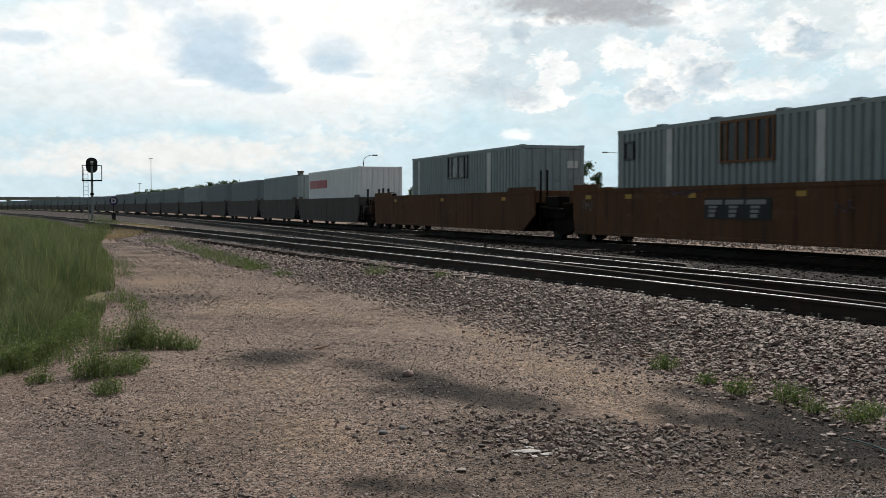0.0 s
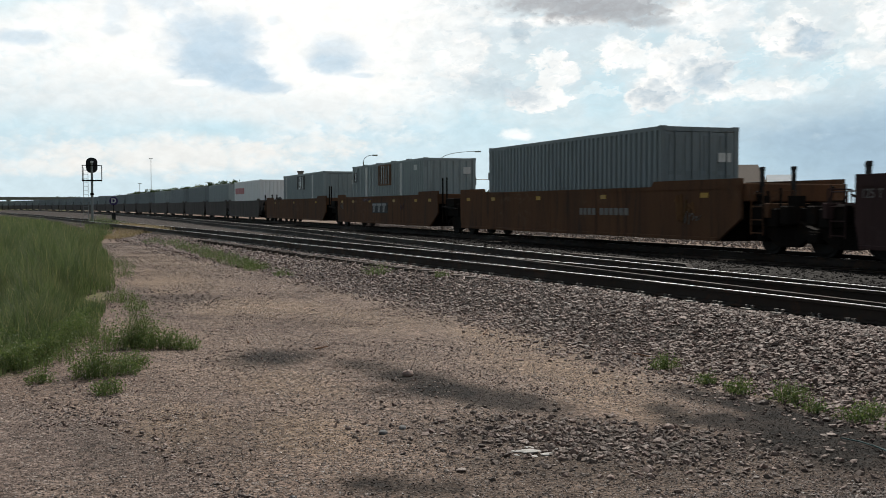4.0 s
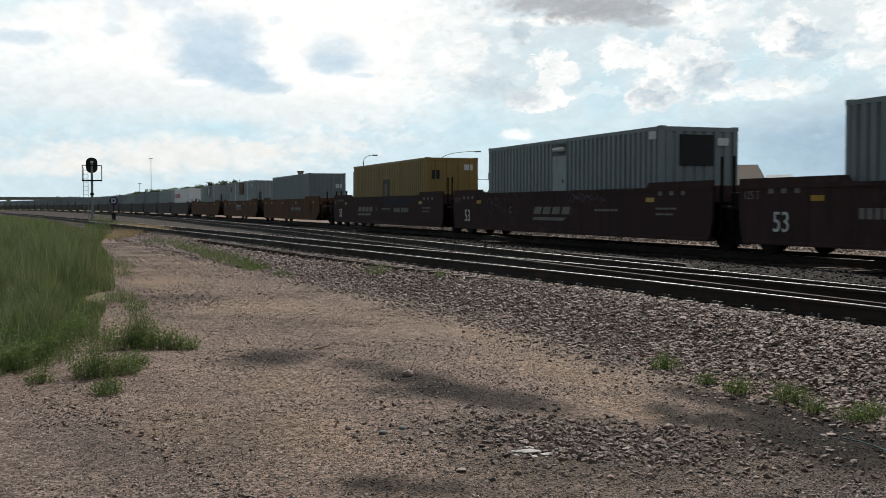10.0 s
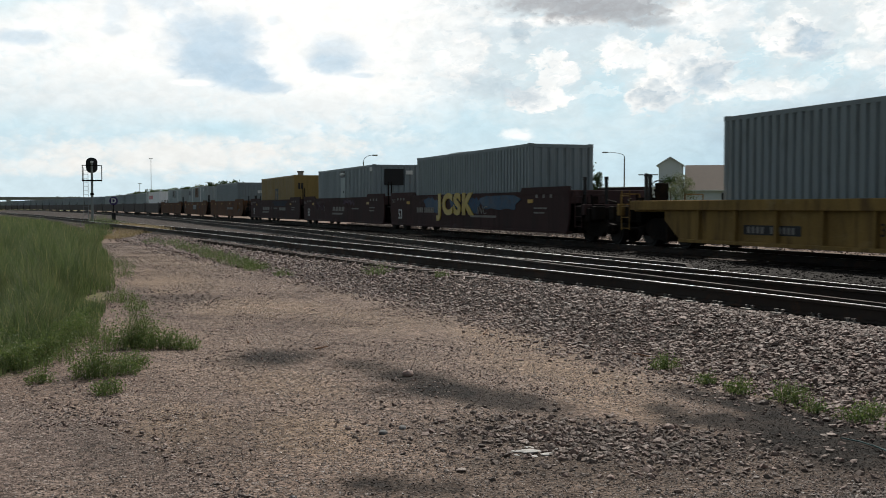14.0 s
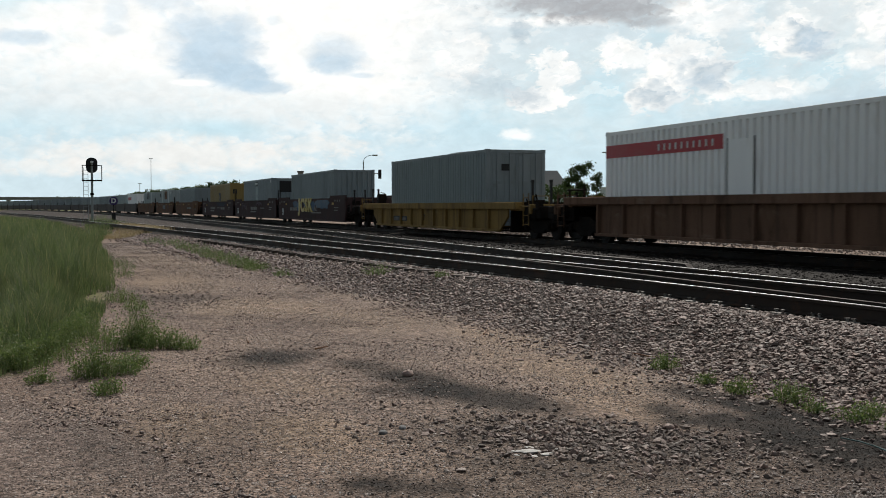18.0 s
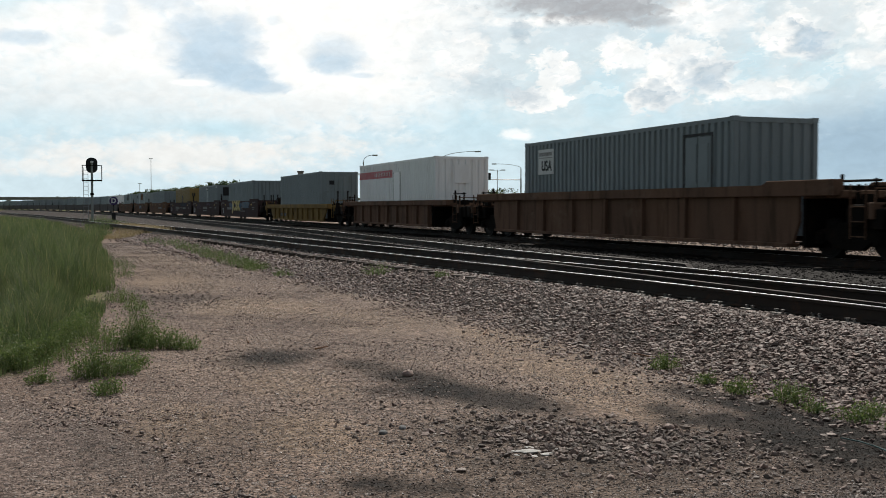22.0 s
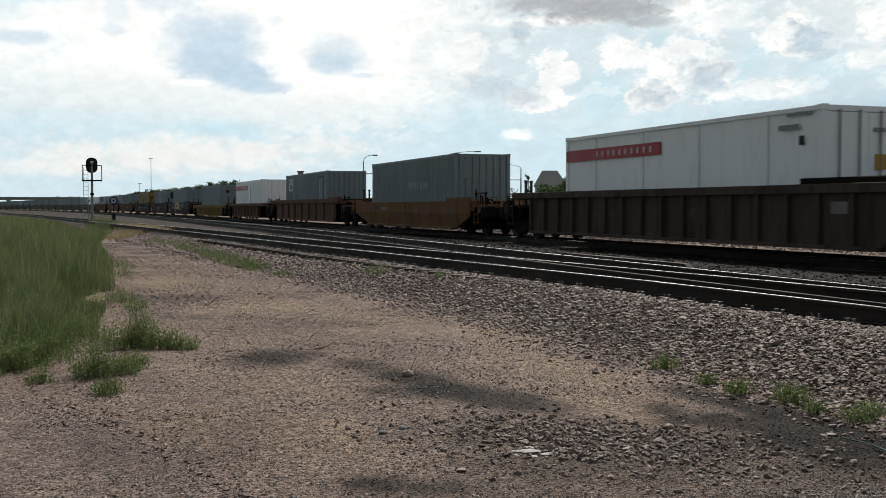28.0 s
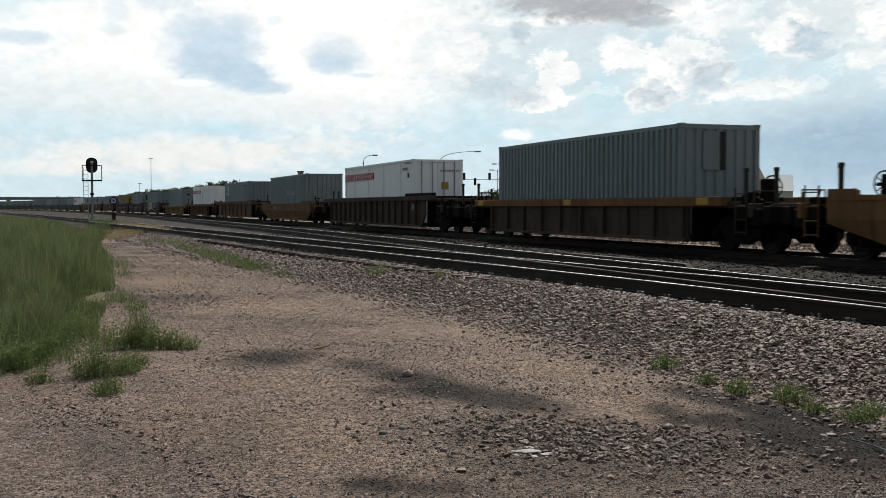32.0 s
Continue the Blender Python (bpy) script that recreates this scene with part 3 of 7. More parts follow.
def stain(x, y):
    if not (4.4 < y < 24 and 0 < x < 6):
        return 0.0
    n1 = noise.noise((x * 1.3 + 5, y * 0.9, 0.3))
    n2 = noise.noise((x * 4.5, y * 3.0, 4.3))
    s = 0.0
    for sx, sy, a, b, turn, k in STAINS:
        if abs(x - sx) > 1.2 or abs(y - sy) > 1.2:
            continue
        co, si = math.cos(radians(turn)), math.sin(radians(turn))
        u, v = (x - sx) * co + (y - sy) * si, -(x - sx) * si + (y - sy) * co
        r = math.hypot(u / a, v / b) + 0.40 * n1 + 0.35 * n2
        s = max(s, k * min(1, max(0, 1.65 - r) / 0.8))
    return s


def ground_z(x, y):
    """Height of the ground with its small unevenness."""
    if x > 26 or abs(x) > 60:
        return land(x, y)
    return land(x, y) + 0.014 * noise.noise((x * 0.7, y * 0.7, 0.3)) + (0.006 * noise.noise((x * 3.1, y * 3.1, 4.3)) if y < 60 else 0.0)


# ochre sand showing through the gravel: x, y, half-width, half-length, strength
SAND = [(3.06, 16.8, 1.0, 1.6, .9), (0.86, 7.9, 0.35, 0.8, .8), (1.6, 7.2, 0.35, 0.7, .9), (4.45, 9.2, 0.45, 1.5, 1.0), (0.19, 6.1, 0.35, 0.5, .6), (4.05, 14.4, 0.8, 1.6, .6), (4.9, 11.8, 0.4, 1.4, .8), (2.2, 24, 0.9, 4.0, 1.0), (1.2, 13.5, 0.4, 0.9, .7), (1.9, 9.2, 0.4, 0.8, .7), (4.1, 7.6, 0.3, 0.9, .8), (2.9, 32, 1.0, 6.0, .9)]
old_edge = through_points([(4.5, 1.0), (6.04, 0.81), (6.67, 0.70), (7.28, 0.53), (7.88, 0.36), (8.86, -0.03), (9.64, -0.47), (11, -1.4)])


def sandy(x, y):
    """Where ochre sand lies bare, 0 to 1."""
    n = 0.35 * noise.noise((x * 1.7, y * 1.1, 8.0)) + 0.2 * noise.noise((x * 5, y * 4, 2.0))
    s = 0.0
    for sx, sy, a, b, k in SAND:
        s = max(s, k * min(1.0, max(0.0, (1.45 - math.hypot((x - sx) / a, (y - sy) / b) + n) / 0.9)))
    return s


def ground_sheet():
    def spread(lo, a, b, hi, step):
        mid = list(np.arange(a, b + 1e-6, step))
        out, s, v = [], step, b
        while v < hi:
            s *= 1.22
            v += s
            out.append(min(v, hi))
        low, s, v = [], step, a
        while v > lo:
            s *= 1.22
            v -= s
            low.append(max(v, lo))
        return np.array(low[::-1] + mid + out)

    xs = spread(-3000, -3.0, 20.0, 3000, 0.13)
    ys = spread(-3000, 4.0, 30.0, 4500, 0.15)
    nx, ny = len(xs), len(ys)
    verts = np.zeros((ny, nx, 3), np.float32)
    stone, green, dark, sand, worn = (np.zeros((ny, nx), np.float32) for _ in range(5))
    for j, y in enumerate(ys):
        fade = 1.0 if y < 400 else max(0.0, 1 - (y - 400) / 300)
        for i, x in enumerate(xs):
            far = abs(x) > 60 or y > 900 or y < -300
            z = 0.0 if far else land(x, y) * fade
            n1 = noise.noise((x * 0.7, y * 0.7, 0.3)) if not far else 0
            n2 = noise.noise((x * 3.1, y * 3.1, 4.3)) if not far and y < 60 else 0
            verts[j, i] = (x, y, z + (0.014 * n1 + 0.006 * n2 if x < 26 else 0))
            foot = foot_line(y)
            c = x - bend(y)
            stone[j, i] = min(1, max(0, (x - foot + 0.45 * n1 + 0.25 * n2 + 0.05) / 0.5)) if c < 18.8 else 0
            edge = grass_edge(y)
            g = (edge - x + 0.6 * n1 + 0.3 * n2) / 0.6
            g = max(g, (c - 42.0) / 4.0)
            green[j, i] = min(1, max(0, g))
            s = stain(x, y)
            # band by the main track: oil plus the train's shadow, painted into the ground
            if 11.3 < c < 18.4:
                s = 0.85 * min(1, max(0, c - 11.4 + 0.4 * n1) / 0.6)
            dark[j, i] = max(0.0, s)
            lot = 4 < y < 60 and -2 < x < 8
            sand[j, i] = min(1.0, sandy(x, y) + 0.35 * max(0.0, noise.noise((x * 0.9 + 9, y * 0.4, 1.0)))) if lot else 0.2
            worn[j, i] = min(1.0, max(0.0, (old_edge(y) - x + 0.12 * n2) / 0.10)) if lot and y < 11 else 0.0
    ids = np.arange(nx * ny).reshape(ny, nx)
    loops = np.stack([ids[:-1, :-1], ids[:-1, 1:], ids[1:, 1:], ids[1:, :-1]], -1).ravel()
    me = raw("ground", verts.reshape(-1, 3), 4, loops, ground_material())
    for name, data in (("stone", stone), ("green", green), ("dark", dark), ("sand", sand), ("worn", worn)):
        me.attributes.new(name, "FLOAT", "POINT").data.foreach_set("value", data.ravel())
    me.polygons.foreach_set("use_smooth", [True] * len(me.polygons))
    tagged(new("ground", me), "pinkish gravel lot, grass verge and stone trackbed", "ground", kind="structure")


def grass_edge(y):
    return float(np.interp(y, [-50, 0, 9.5, 10.6, 11.5, 13.3, 20, 30, 49, 88, 110, 300], [-3.2, -2.6, -1.3, -0.55, -0.10, 0.22, 0.82, 1.25, 1.65, 2.1, 0.6, -18]))


def ground_material():
    m = bpy.data.materials.new("gravel_lot")
    m.use_nodes = True
    k = Nodes(m.node_tree)
    p = k.n("ShaderNodeTexCoord").outputs["Object"]
    at = {a: k.n("ShaderNodeAttribute", attr=a).outputs["Fac"] for a in ("stone", "green", "dark", "sand", "worn")}
    vor = k.n("ShaderNodeTexVoronoi")
    vor.inputs["Scale"].default_value = 62.0
    k.link(p, vor.inputs["Vector"])
    cell = k.n("ShaderNodeSeparateXYZ")
    k.link(vor.outputs["Color"], cell.inputs[0])
    vor2 = k.n("ShaderNodeTexVoronoi")
    vor2.inputs["Scale"].default_value = 17.0
    k.link(p, vor2.inputs["Vector"])
    cell2 = k.n("ShaderNodeSeparateXYZ")
    k.link(vor2.outputs["Color"], cell2.inputs[0])
    grit = k.noise(160, 3, 0.7, p)
    mid = k.noise(5.0, 6, 0.65, p, 0.3)
    wide = k.noise(0.55, 5, 0.6, p, 0.4)
    lot = k.mix(k.ramp(wide, 0.3, 0.7), (0.136, 0.098, 0.080), (0.198, 0.146, 0.117))
    lot = k.mix(k.math("MULTIPLY", at["sand"], 0.62), lot, (0.232, 0.166, 0.116))
    lot = k.mix(k.math("MULTIPLY", at["worn"], 0.6), lot, (0.120, 0.092, 0.082))
    lot = k.mix(1.0, lot, k.math("ADD", 0.30, k.math("MULTIPLY", cell.outputs[0], 1.3)), "MULTIPLY")
    vor3 = k.n("ShaderNodeTexVoronoi")
    vor3.inputs["Scale"].default_value = 26.0
    k.link(p, vor3.inputs["Vector"])
    cell3 = k.n("ShaderNodeSeparateXYZ")
    k.link(vor3.outputs["Color"], cell3.inputs[0])
    lot = k.mix(1.0, lot, k.math("ADD", 0.72, k.math("MULTIPLY", cell3.outputs[1], 0.56)), "MULTIPLY")
    lot = k.mix(k.math("MULTIPLY", k.ramp(cell.outputs[1], 0.90, 0.97), 0.7), lot, (0.34, 0.29, 0.26))
    lot = k.mix(1.0, lot, k.ramp(mid, 0.25, 0.75, 0.84, 1.26), "MULTIPLY")
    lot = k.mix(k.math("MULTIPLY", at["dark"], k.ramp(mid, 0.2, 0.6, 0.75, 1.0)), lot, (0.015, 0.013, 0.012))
    trackbed = k.mix(1.0, (0.045, 0.036, 0.032), k.math("ADD", 0.45, k.math("MULTIPLY", cell2.outputs[0], 1.0)), "MULTIPLY")
    field = k.mix(k.ramp(k.noise(0.09, 5, 0.6, p), 0.35, 0.65), (0.075, 0.095, 0.030), (0.15, 0.14, 0.065))
    col = k.mix(at["green"], lot, field)
    # on the trackbed, dark mixes in the oil and painted train shadow
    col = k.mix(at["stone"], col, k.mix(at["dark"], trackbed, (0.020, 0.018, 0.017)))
    b = k.n("ShaderNodeBsdfPrincipled")
    k.link(col, b.inputs["Base Color"])
    k.link(k.ramp(cell.outputs[2], 0.0, 1.0, 0.7, 1.0), b.inputs["Roughness"])
    b.inputs["Specular IOR Level"].default_value = 0.06
    bn = k.n("ShaderNodeBump")
    bn.inputs["Strength"].default_value = 0.6
    bn.inputs["Distance"].default_value = 0.012
    k.link(k.math("ADD", k.math("MULTIPLY", vor.outputs["Distance"], -1.2), k.math("MULTIPLY", grit, 0.5)), bn.inputs["Height"])
    k.link(bn.outputs[0], b.inputs["Normal"])
    out = k.n("ShaderNodeOutputMaterial")
    k.link(b.outputs[0], out.inputs[0])
    return m


ground_sheet()

RAIL_PROFILE = [(-0.07, -0.172), (0.07, -0.172), (0.068, -0.160), (0.012, -0.145), (0.010, -0.045), (0.036, -0.035), (0.036, -0.004), (-0.036, -0.004), (-0.036, -0.035), (-0.010, -0.045), (-0.012, -0.145), (-0.068, -0.160)]


def sweep_rail(path_x, offset, y0, y1, top=RAIL_Z):
    """A rail of standard section along a track, with its bright running surface."""
    ys, y = [], y0
    while y < y1:
        ys.append(y)
        y += 1.0 if -5 < y < 120 else 5.0
    ys.append(y1)
    n = len(RAIL_PROFILE)
    verts, loops, head, hl = [], [], [], []
    for i, y in enumerate(ys):
        x = path_x(y) + offset
        verts += [(x + a, y, top + b) for a, b in RAIL_PROFILE]
        head += [(x - 0.012, y, top + 0.001), (x + 0.012, y, top + 0.001)]
        if i:
            for j in range(n):
                loops += [(i - 1) * n + j, (i - 1) * n + (j + 1) % n, i * n + (j + 1) % n, i * n + j]
            hl += [2 * i - 2, 2 * i - 1, 2 * i + 1, 2 * i]
    return raw("rail", verts, 4, loops, M["rail"]), raw("rail_head", head, 4, hl, M["railtop"])


def tie_mesh():
    bm = box(B(), -1.3, 1.3, -0.115, 0.115, -0.18, 0)
    return mesh_of("tie", bm, M["tie"], 0.008)


def plate_mesh():
    bm = box(B(), -0.19, 0.19, -0.095, 0.095, 0.0, 0.016)
    for sx in (-0.115, 0.115):
        for sy in (-0.05, 0.05):
            rod(bm, (sx, sy, 0.012), (sx, sy, 0.045), 0.014, 6)
            box(bm, sx - 0.022, sx + 0.022, sy - 0.016, sy + 0.016, 0.040, 0.052)
    return mesh_of("tie_plate", bm, M["plate"])


TIE, PLATE = tie_mesh(), plate_mesh()


def track(name, path_x, y0, y1, tie0, tie1, label, step=0.52, dull=(), plates=True, top=RAIL_Z):
    root = thing(name, pose(0, 0, 0), label, "railway track", kind="structure")
    for off in (-0.7525, 0.7525):
        rail, head = sweep_rail(path_x, off, y0, y1, top)
        r = part("rail", rail, None, root)
        if off not in dull:
            part("running_surface", head, None, r, "bright polished rail head")
    y = tie0
    while y < tie1:
        x = path_x(y)
        turn = math.degrees(math.atan2(path_x(y + 0.5) - path_x(y - 0.5), 1.0))
        t = part("tie", TIE, None, root)
        t.matrix_world = pose(x + random.uniform(-0.04, 0.04), y, top - 0.188, 0, 0, -turn + random.uniform(-1, 1))
        for off in (-0.7525, 0.7525) if plates else ():
            pl = part("tie_plate", PLATE, None, t)
            pl.matrix_parent_inverse = Matrix()
            pl.matrix_basis = pose(off, 0, 0.0)
        y += step + random.uniform(-0.02, 0.02)
    return root


track("track_main", main_x, -320, 900, 12, 60, "railway track under the moving train on dark ballast", plates=False, top=RAIL_Z - MAIN_DROP)
track("track_near", near_x, -320, 400, 4.5, 62, "railway track with polished rails on crushed stone", dull=(-0.7525,))
track("track_siding", side_x, -2, 300, 6.2, 40, "siding track branching off on crushed stone", step=0.55)


def stones(name, label, count, where, size, material, seed, simple=False, flat=0.5):
    """Loose angular stones strewn over a strip; one mesh."""
    rng = np.random.default_rng(seed)
    t = (1 + 5 ** 0.5) / 2
    base = np.array([(-1, t, 0), (1, t, 0), (-1, -t, 0), (1, -t, 0), (0, -1, t), (0, 1, t), (0, -1, -t), (0, 1, -t), (t, 0, -1), (t, 0, 1), (-t, 0, -1), (-t, 0, 1)], float)
    base /= np.linalg.norm(base[0])
    tri = np.array([(0, 11, 5), (0, 5, 1), (0, 1, 7), (0, 7, 10), (0, 10, 11), (1, 5, 9), (5, 11, 4), (11, 10, 2), (10, 7, 6), (7, 1, 8), (3, 9, 4), (3, 4, 2), (3, 2, 6), (3, 6, 8), (3, 8, 9), (4, 9, 5), (2, 4, 11), (6, 2, 10), (8, 6, 7), (9, 8, 1)])
    if simple:
        base = np.array([(1, 0, 0), (0, 1, 0), (-1, 0, 0), (0, -1, 0), (0, 0, 1), (0, 0, -1)], float)
        tri = np.array([(0, 1, 4), (1, 2, 4), (2, 3, 4), (3, 0, 4), (1, 0, 5), (2, 1, 5), (3, 2, 5), (0, 3, 5)])
    nv = len(base)
    pts = np.array([where(rng) for _ in range(count)])
    r = size[0] + (size[1] - size[0]) * rng.random(count) ** 1.8
    r = r * (1 + np.clip((pts[:, 1] - 16) / 26, 0, 2.2))
    shape = 1 + 0.30 * rng.standard_normal((count, nv, 1)).clip(-1.6, 1.6)
    v = base[None] * shape * (0.65 + 0.7 * rng.random((count, 1, 3)))
    q = rng.standard_normal((count, 4))
    q /= np.linalg.norm(q, axis=1, keepdims=True)
    w, a, b, c = q.T
    R = np.stack([1 - 2 * (b * b + c * c), 2 * (a * b - w * c), 2 * (a * c + w * b), 2 * (a * b + w * c), 1 - 2 * (a * a + c * c), 2 * (b * c - w * a), 2 * (a * c - w * b), 2 * (b * c + w * a), 1 - 2 * (a * a + b * b)], -1).reshape(-1, 3, 3)
    v = np.einsum("nij,nkj->nki", R, v) * r[:, None, None]
    v[:, :, 2] *= flat
    h = np.array([ground_z(x, y) for x, y in pts])
    v += np.stack([pts[:, 0], pts[:, 1], h + r * 0.22], -1)[:, None]
    loops = (tri[None] + (np.arange(count) * nv)[:, None, None]).ravel()
    me = raw(name, v.reshape(-1, 3), 3, loops, material)
    return tagged(new(name, me), label, "gravel", kind="stuff")


def on_slope(rng):
    y = 4.8 + 90.0 * rng.random() ** 2.6
    f = foot_line(y)
    x = f - 0.05 + (side_x(y) - 0.90 - f + 0.05) * rng.random() ** 0.9
    if rng.random() < 0.05:
        x = f + 0.1 - abs(rng.standard_normal()) * 0.35
    return x, y


def between_tracks(rng):
    y = 8.0 + 50.0 * rng.random() ** 1.6
    return near_x(y) + 0.85 + (main_x(y) - 4.3 - near_x(y) - 0.85) * rng.random() ** 1.2, y


def in_track(rng):
    y = 6.0 + 40.0 * rng.random() ** 1.6
    return side_x(y) - 0.9 + (near_x(y) - side_x(y) + 1.8) * rng.random(), y


def under_train(rng):
    y = 12.0 + 60.0 * rng.random() ** 1.4
    return main_x(y) + 1.6 + 6.5 * rng.random() ** 0.8, y


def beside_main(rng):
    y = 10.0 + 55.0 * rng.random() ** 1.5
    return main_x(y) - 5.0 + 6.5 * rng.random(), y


stones("ballast_slope", "loose angular pinkish-grey crushed stone on the track bank", 62000, on_slope, (0.012, 0.033), M["ballast"], 1, False, 0.62)
stones("ballast_fines", "small dark stone chips in the track bank", 30000, on_slope, (0.008, 0.022), M["chips"], 21, True, 0.7)
stones("ballast_between", "dark grey crushed stone between the tracks", 26000, between_tracks, (0.012, 0.030), M["ballast_mid"], 2, True, 0.7)
stones("ballast_in_track", "dark crushed stone between the rails", 9000, in_track, (0.016, 0.034), M["ballast_dark"], 3)
# black stones deepen the train's shadow by their colour, besides the oil
stones("ballast_oily", "crushed stone along the main track, coloured dark for oil and train shade", 24000, beside_main, (0.014, 0.032), M["ballast_dark"], 14)
stones("ballast_under_train", "crushed stone beneath the train", 15000, under_train, (0.016, 0.036), M["ballast_mid"], 4, True, 1.0)


def on_lot(rng):
    while True:
        y = 4.6 + 44.0 * rng.random() ** 2.9
        x = -0.6 + 6.2 * rng.random()
        if x > grass_edge(y) and x < foot_line(y) and rng.random() > 1.15 * stain(x, y) and noise.noise((x * 0.8, y * 0.5, 12.0)) > -0.55 + 0.9 * rng.random() ** 2:
            return x, y


def on_stain(rng):
    while True:
        y = 4.6 + 12.0 * rng.random() ** 1.5
        x = 0.6 + 5.0 * rng.random()
        if x < foot_line(y) and rng.random() < stain(x, y):
            return x, y


def coarse_patch(rng):
    a, b = rng.standard_normal(2)
    return 3.35 + 0.55 * a + 0.10 * b, 6.30 - 0.36 * a + 0.42 * b


def on_old_edge(rng):
    y = 5.6 + 3.6 * rng.random()
    return old_edge(y) + 0.075 * rng.standard_normal(), y


def over_lot(rng):
    while True:
        y = 8.0 + 34.0 * rng.random() ** 1.7
        x = -0.3 + 6.0 * rng.random()
        if grass_edge(y) < x < foot_line(y) and noise.noise((x * 1.1, y * 0.5, 22.0)) > -0.25 + 0.5 * rng.random():
            return x, y


def rubble_band(rng):
    return 1.7 + 0.75 * rng.standard_normal(), 18.7 + 0.9 * rng.standard_normal()


stones("edge_stones", "row of grey and pinkish stones along an old paving edge", 230, on_old_edge, (0.006, 0.022), M["ballast"], 41, False, 0.6)
stones("strewn_stones", "dark and pinkish stones strewn thinly over the lot", 2600, over_lot, (0.006, 0.018), M["chips"], 42, True, 0.7)
stones("strewn_pale_stones", "pale stones strewn thinly over the lot", 6000, over_lot, (0.005, 0.014), M["light_stone"], 44, True, 0.7)
stones("rubble_stones", "band of coarse dark stones across the lot", 450, rubble_band, (0.010, 0.026), M["ballast_mid"], 43, True, 0.7)
stones("lot_gravel", "fine pinkish gravel on the lot", 95000, on_lot, (0.0035, 0.0095), M["pebble"], 5, True, 0.7)
stones("lot_pebbles", "small stones strewn over the lot", 2400, on_lot, (0.006, 0.015), M["pebble"], 25, False, 0.6)
stones("pale_gravel", "pale glinting pebbles strewn on the lot", 6000, on_lot, (0.003, 0.009), M["pale_pebble"], 15, True)
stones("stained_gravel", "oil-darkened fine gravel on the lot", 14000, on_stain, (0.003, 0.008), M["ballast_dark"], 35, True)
stones("coarse_gravel", "coarser pinkish stones scattered over the dark patch", 1000, coarse_patch, (0.007, 0.028), M["ballast"], 6, False, 0.75)
stones("dark_coarse_gravel", "coarser dark grey stones scattered over the dark patch", 1300, coarse_patch, (0.006, 0.024), M["ballast_mid"], 26, False, 0.75)

# ---- the train ----
MOVERS = []      # (thing, place along the train at 16 s, height over the deck datum)
WHEELS = []      # wheelsets that turn


def run(t):
    """How far the train has moved since 16 s, in metres."""
    u = t - 16.0
    return 6.878 * u - 0.0078 * u * u + 0.0005 * u ** 3


def train_pose(s, z, t):
    y = s + run(t)
    return pose(TRACK_X + bend(y), y, RAIL_Z + z, 0, 0, math.degrees(bend_turn(y)))


def rolls(ob, s, z=0.0):
    ob.matrix_world = train_pose(s, z, 0.0)
    MOVERS.append((ob, s, z))
    return ob


CL, CW, CH = 12.19, 2.438, 2.90     # a forty-foot high-cube box
BOX_Z = 0.262                        # its floor over the rails


def corrugated(bm, length, z0, z1, depth=0.058, pitch=0.283):
    """A trapezoid-ribbed wall in the plane x = 0, ribs towards -x, along y, centred."""
    n = int(length / pitch)
    pitch = length / n
    prof = []
    for i in range(n):
        y = -length / 2 + i * pitch
        prof += [(0.0, y), (0.0, y + 0.24 * pitch), (-depth, y + 0.36 * pitch), (-depth, y + 0.88 * pitch)]
    prof.append((0.0, length / 2))
    lo = [bm.verts.new((a, b, z0)) for a, b in prof]
    hi = [bm.verts.new((a, b, z1)) for a, b in prof]
    for i in range(len(prof) - 1):
        bm.faces.new((lo[i], lo[i + 1], hi[i + 1], hi[i]))
    back0, back1 = [bm.verts.new((0.02, y, z)) for y in (-length / 2, length / 2) for z in (z0, z1)], None
    bm.faces.new((back0[0], back0[1], back0[3], back0[2]))
    return bm


SHARED = {}


def shared(key, make):
    if key not in SHARED:
        SHARED[key] = make()
    return SHARED[key]


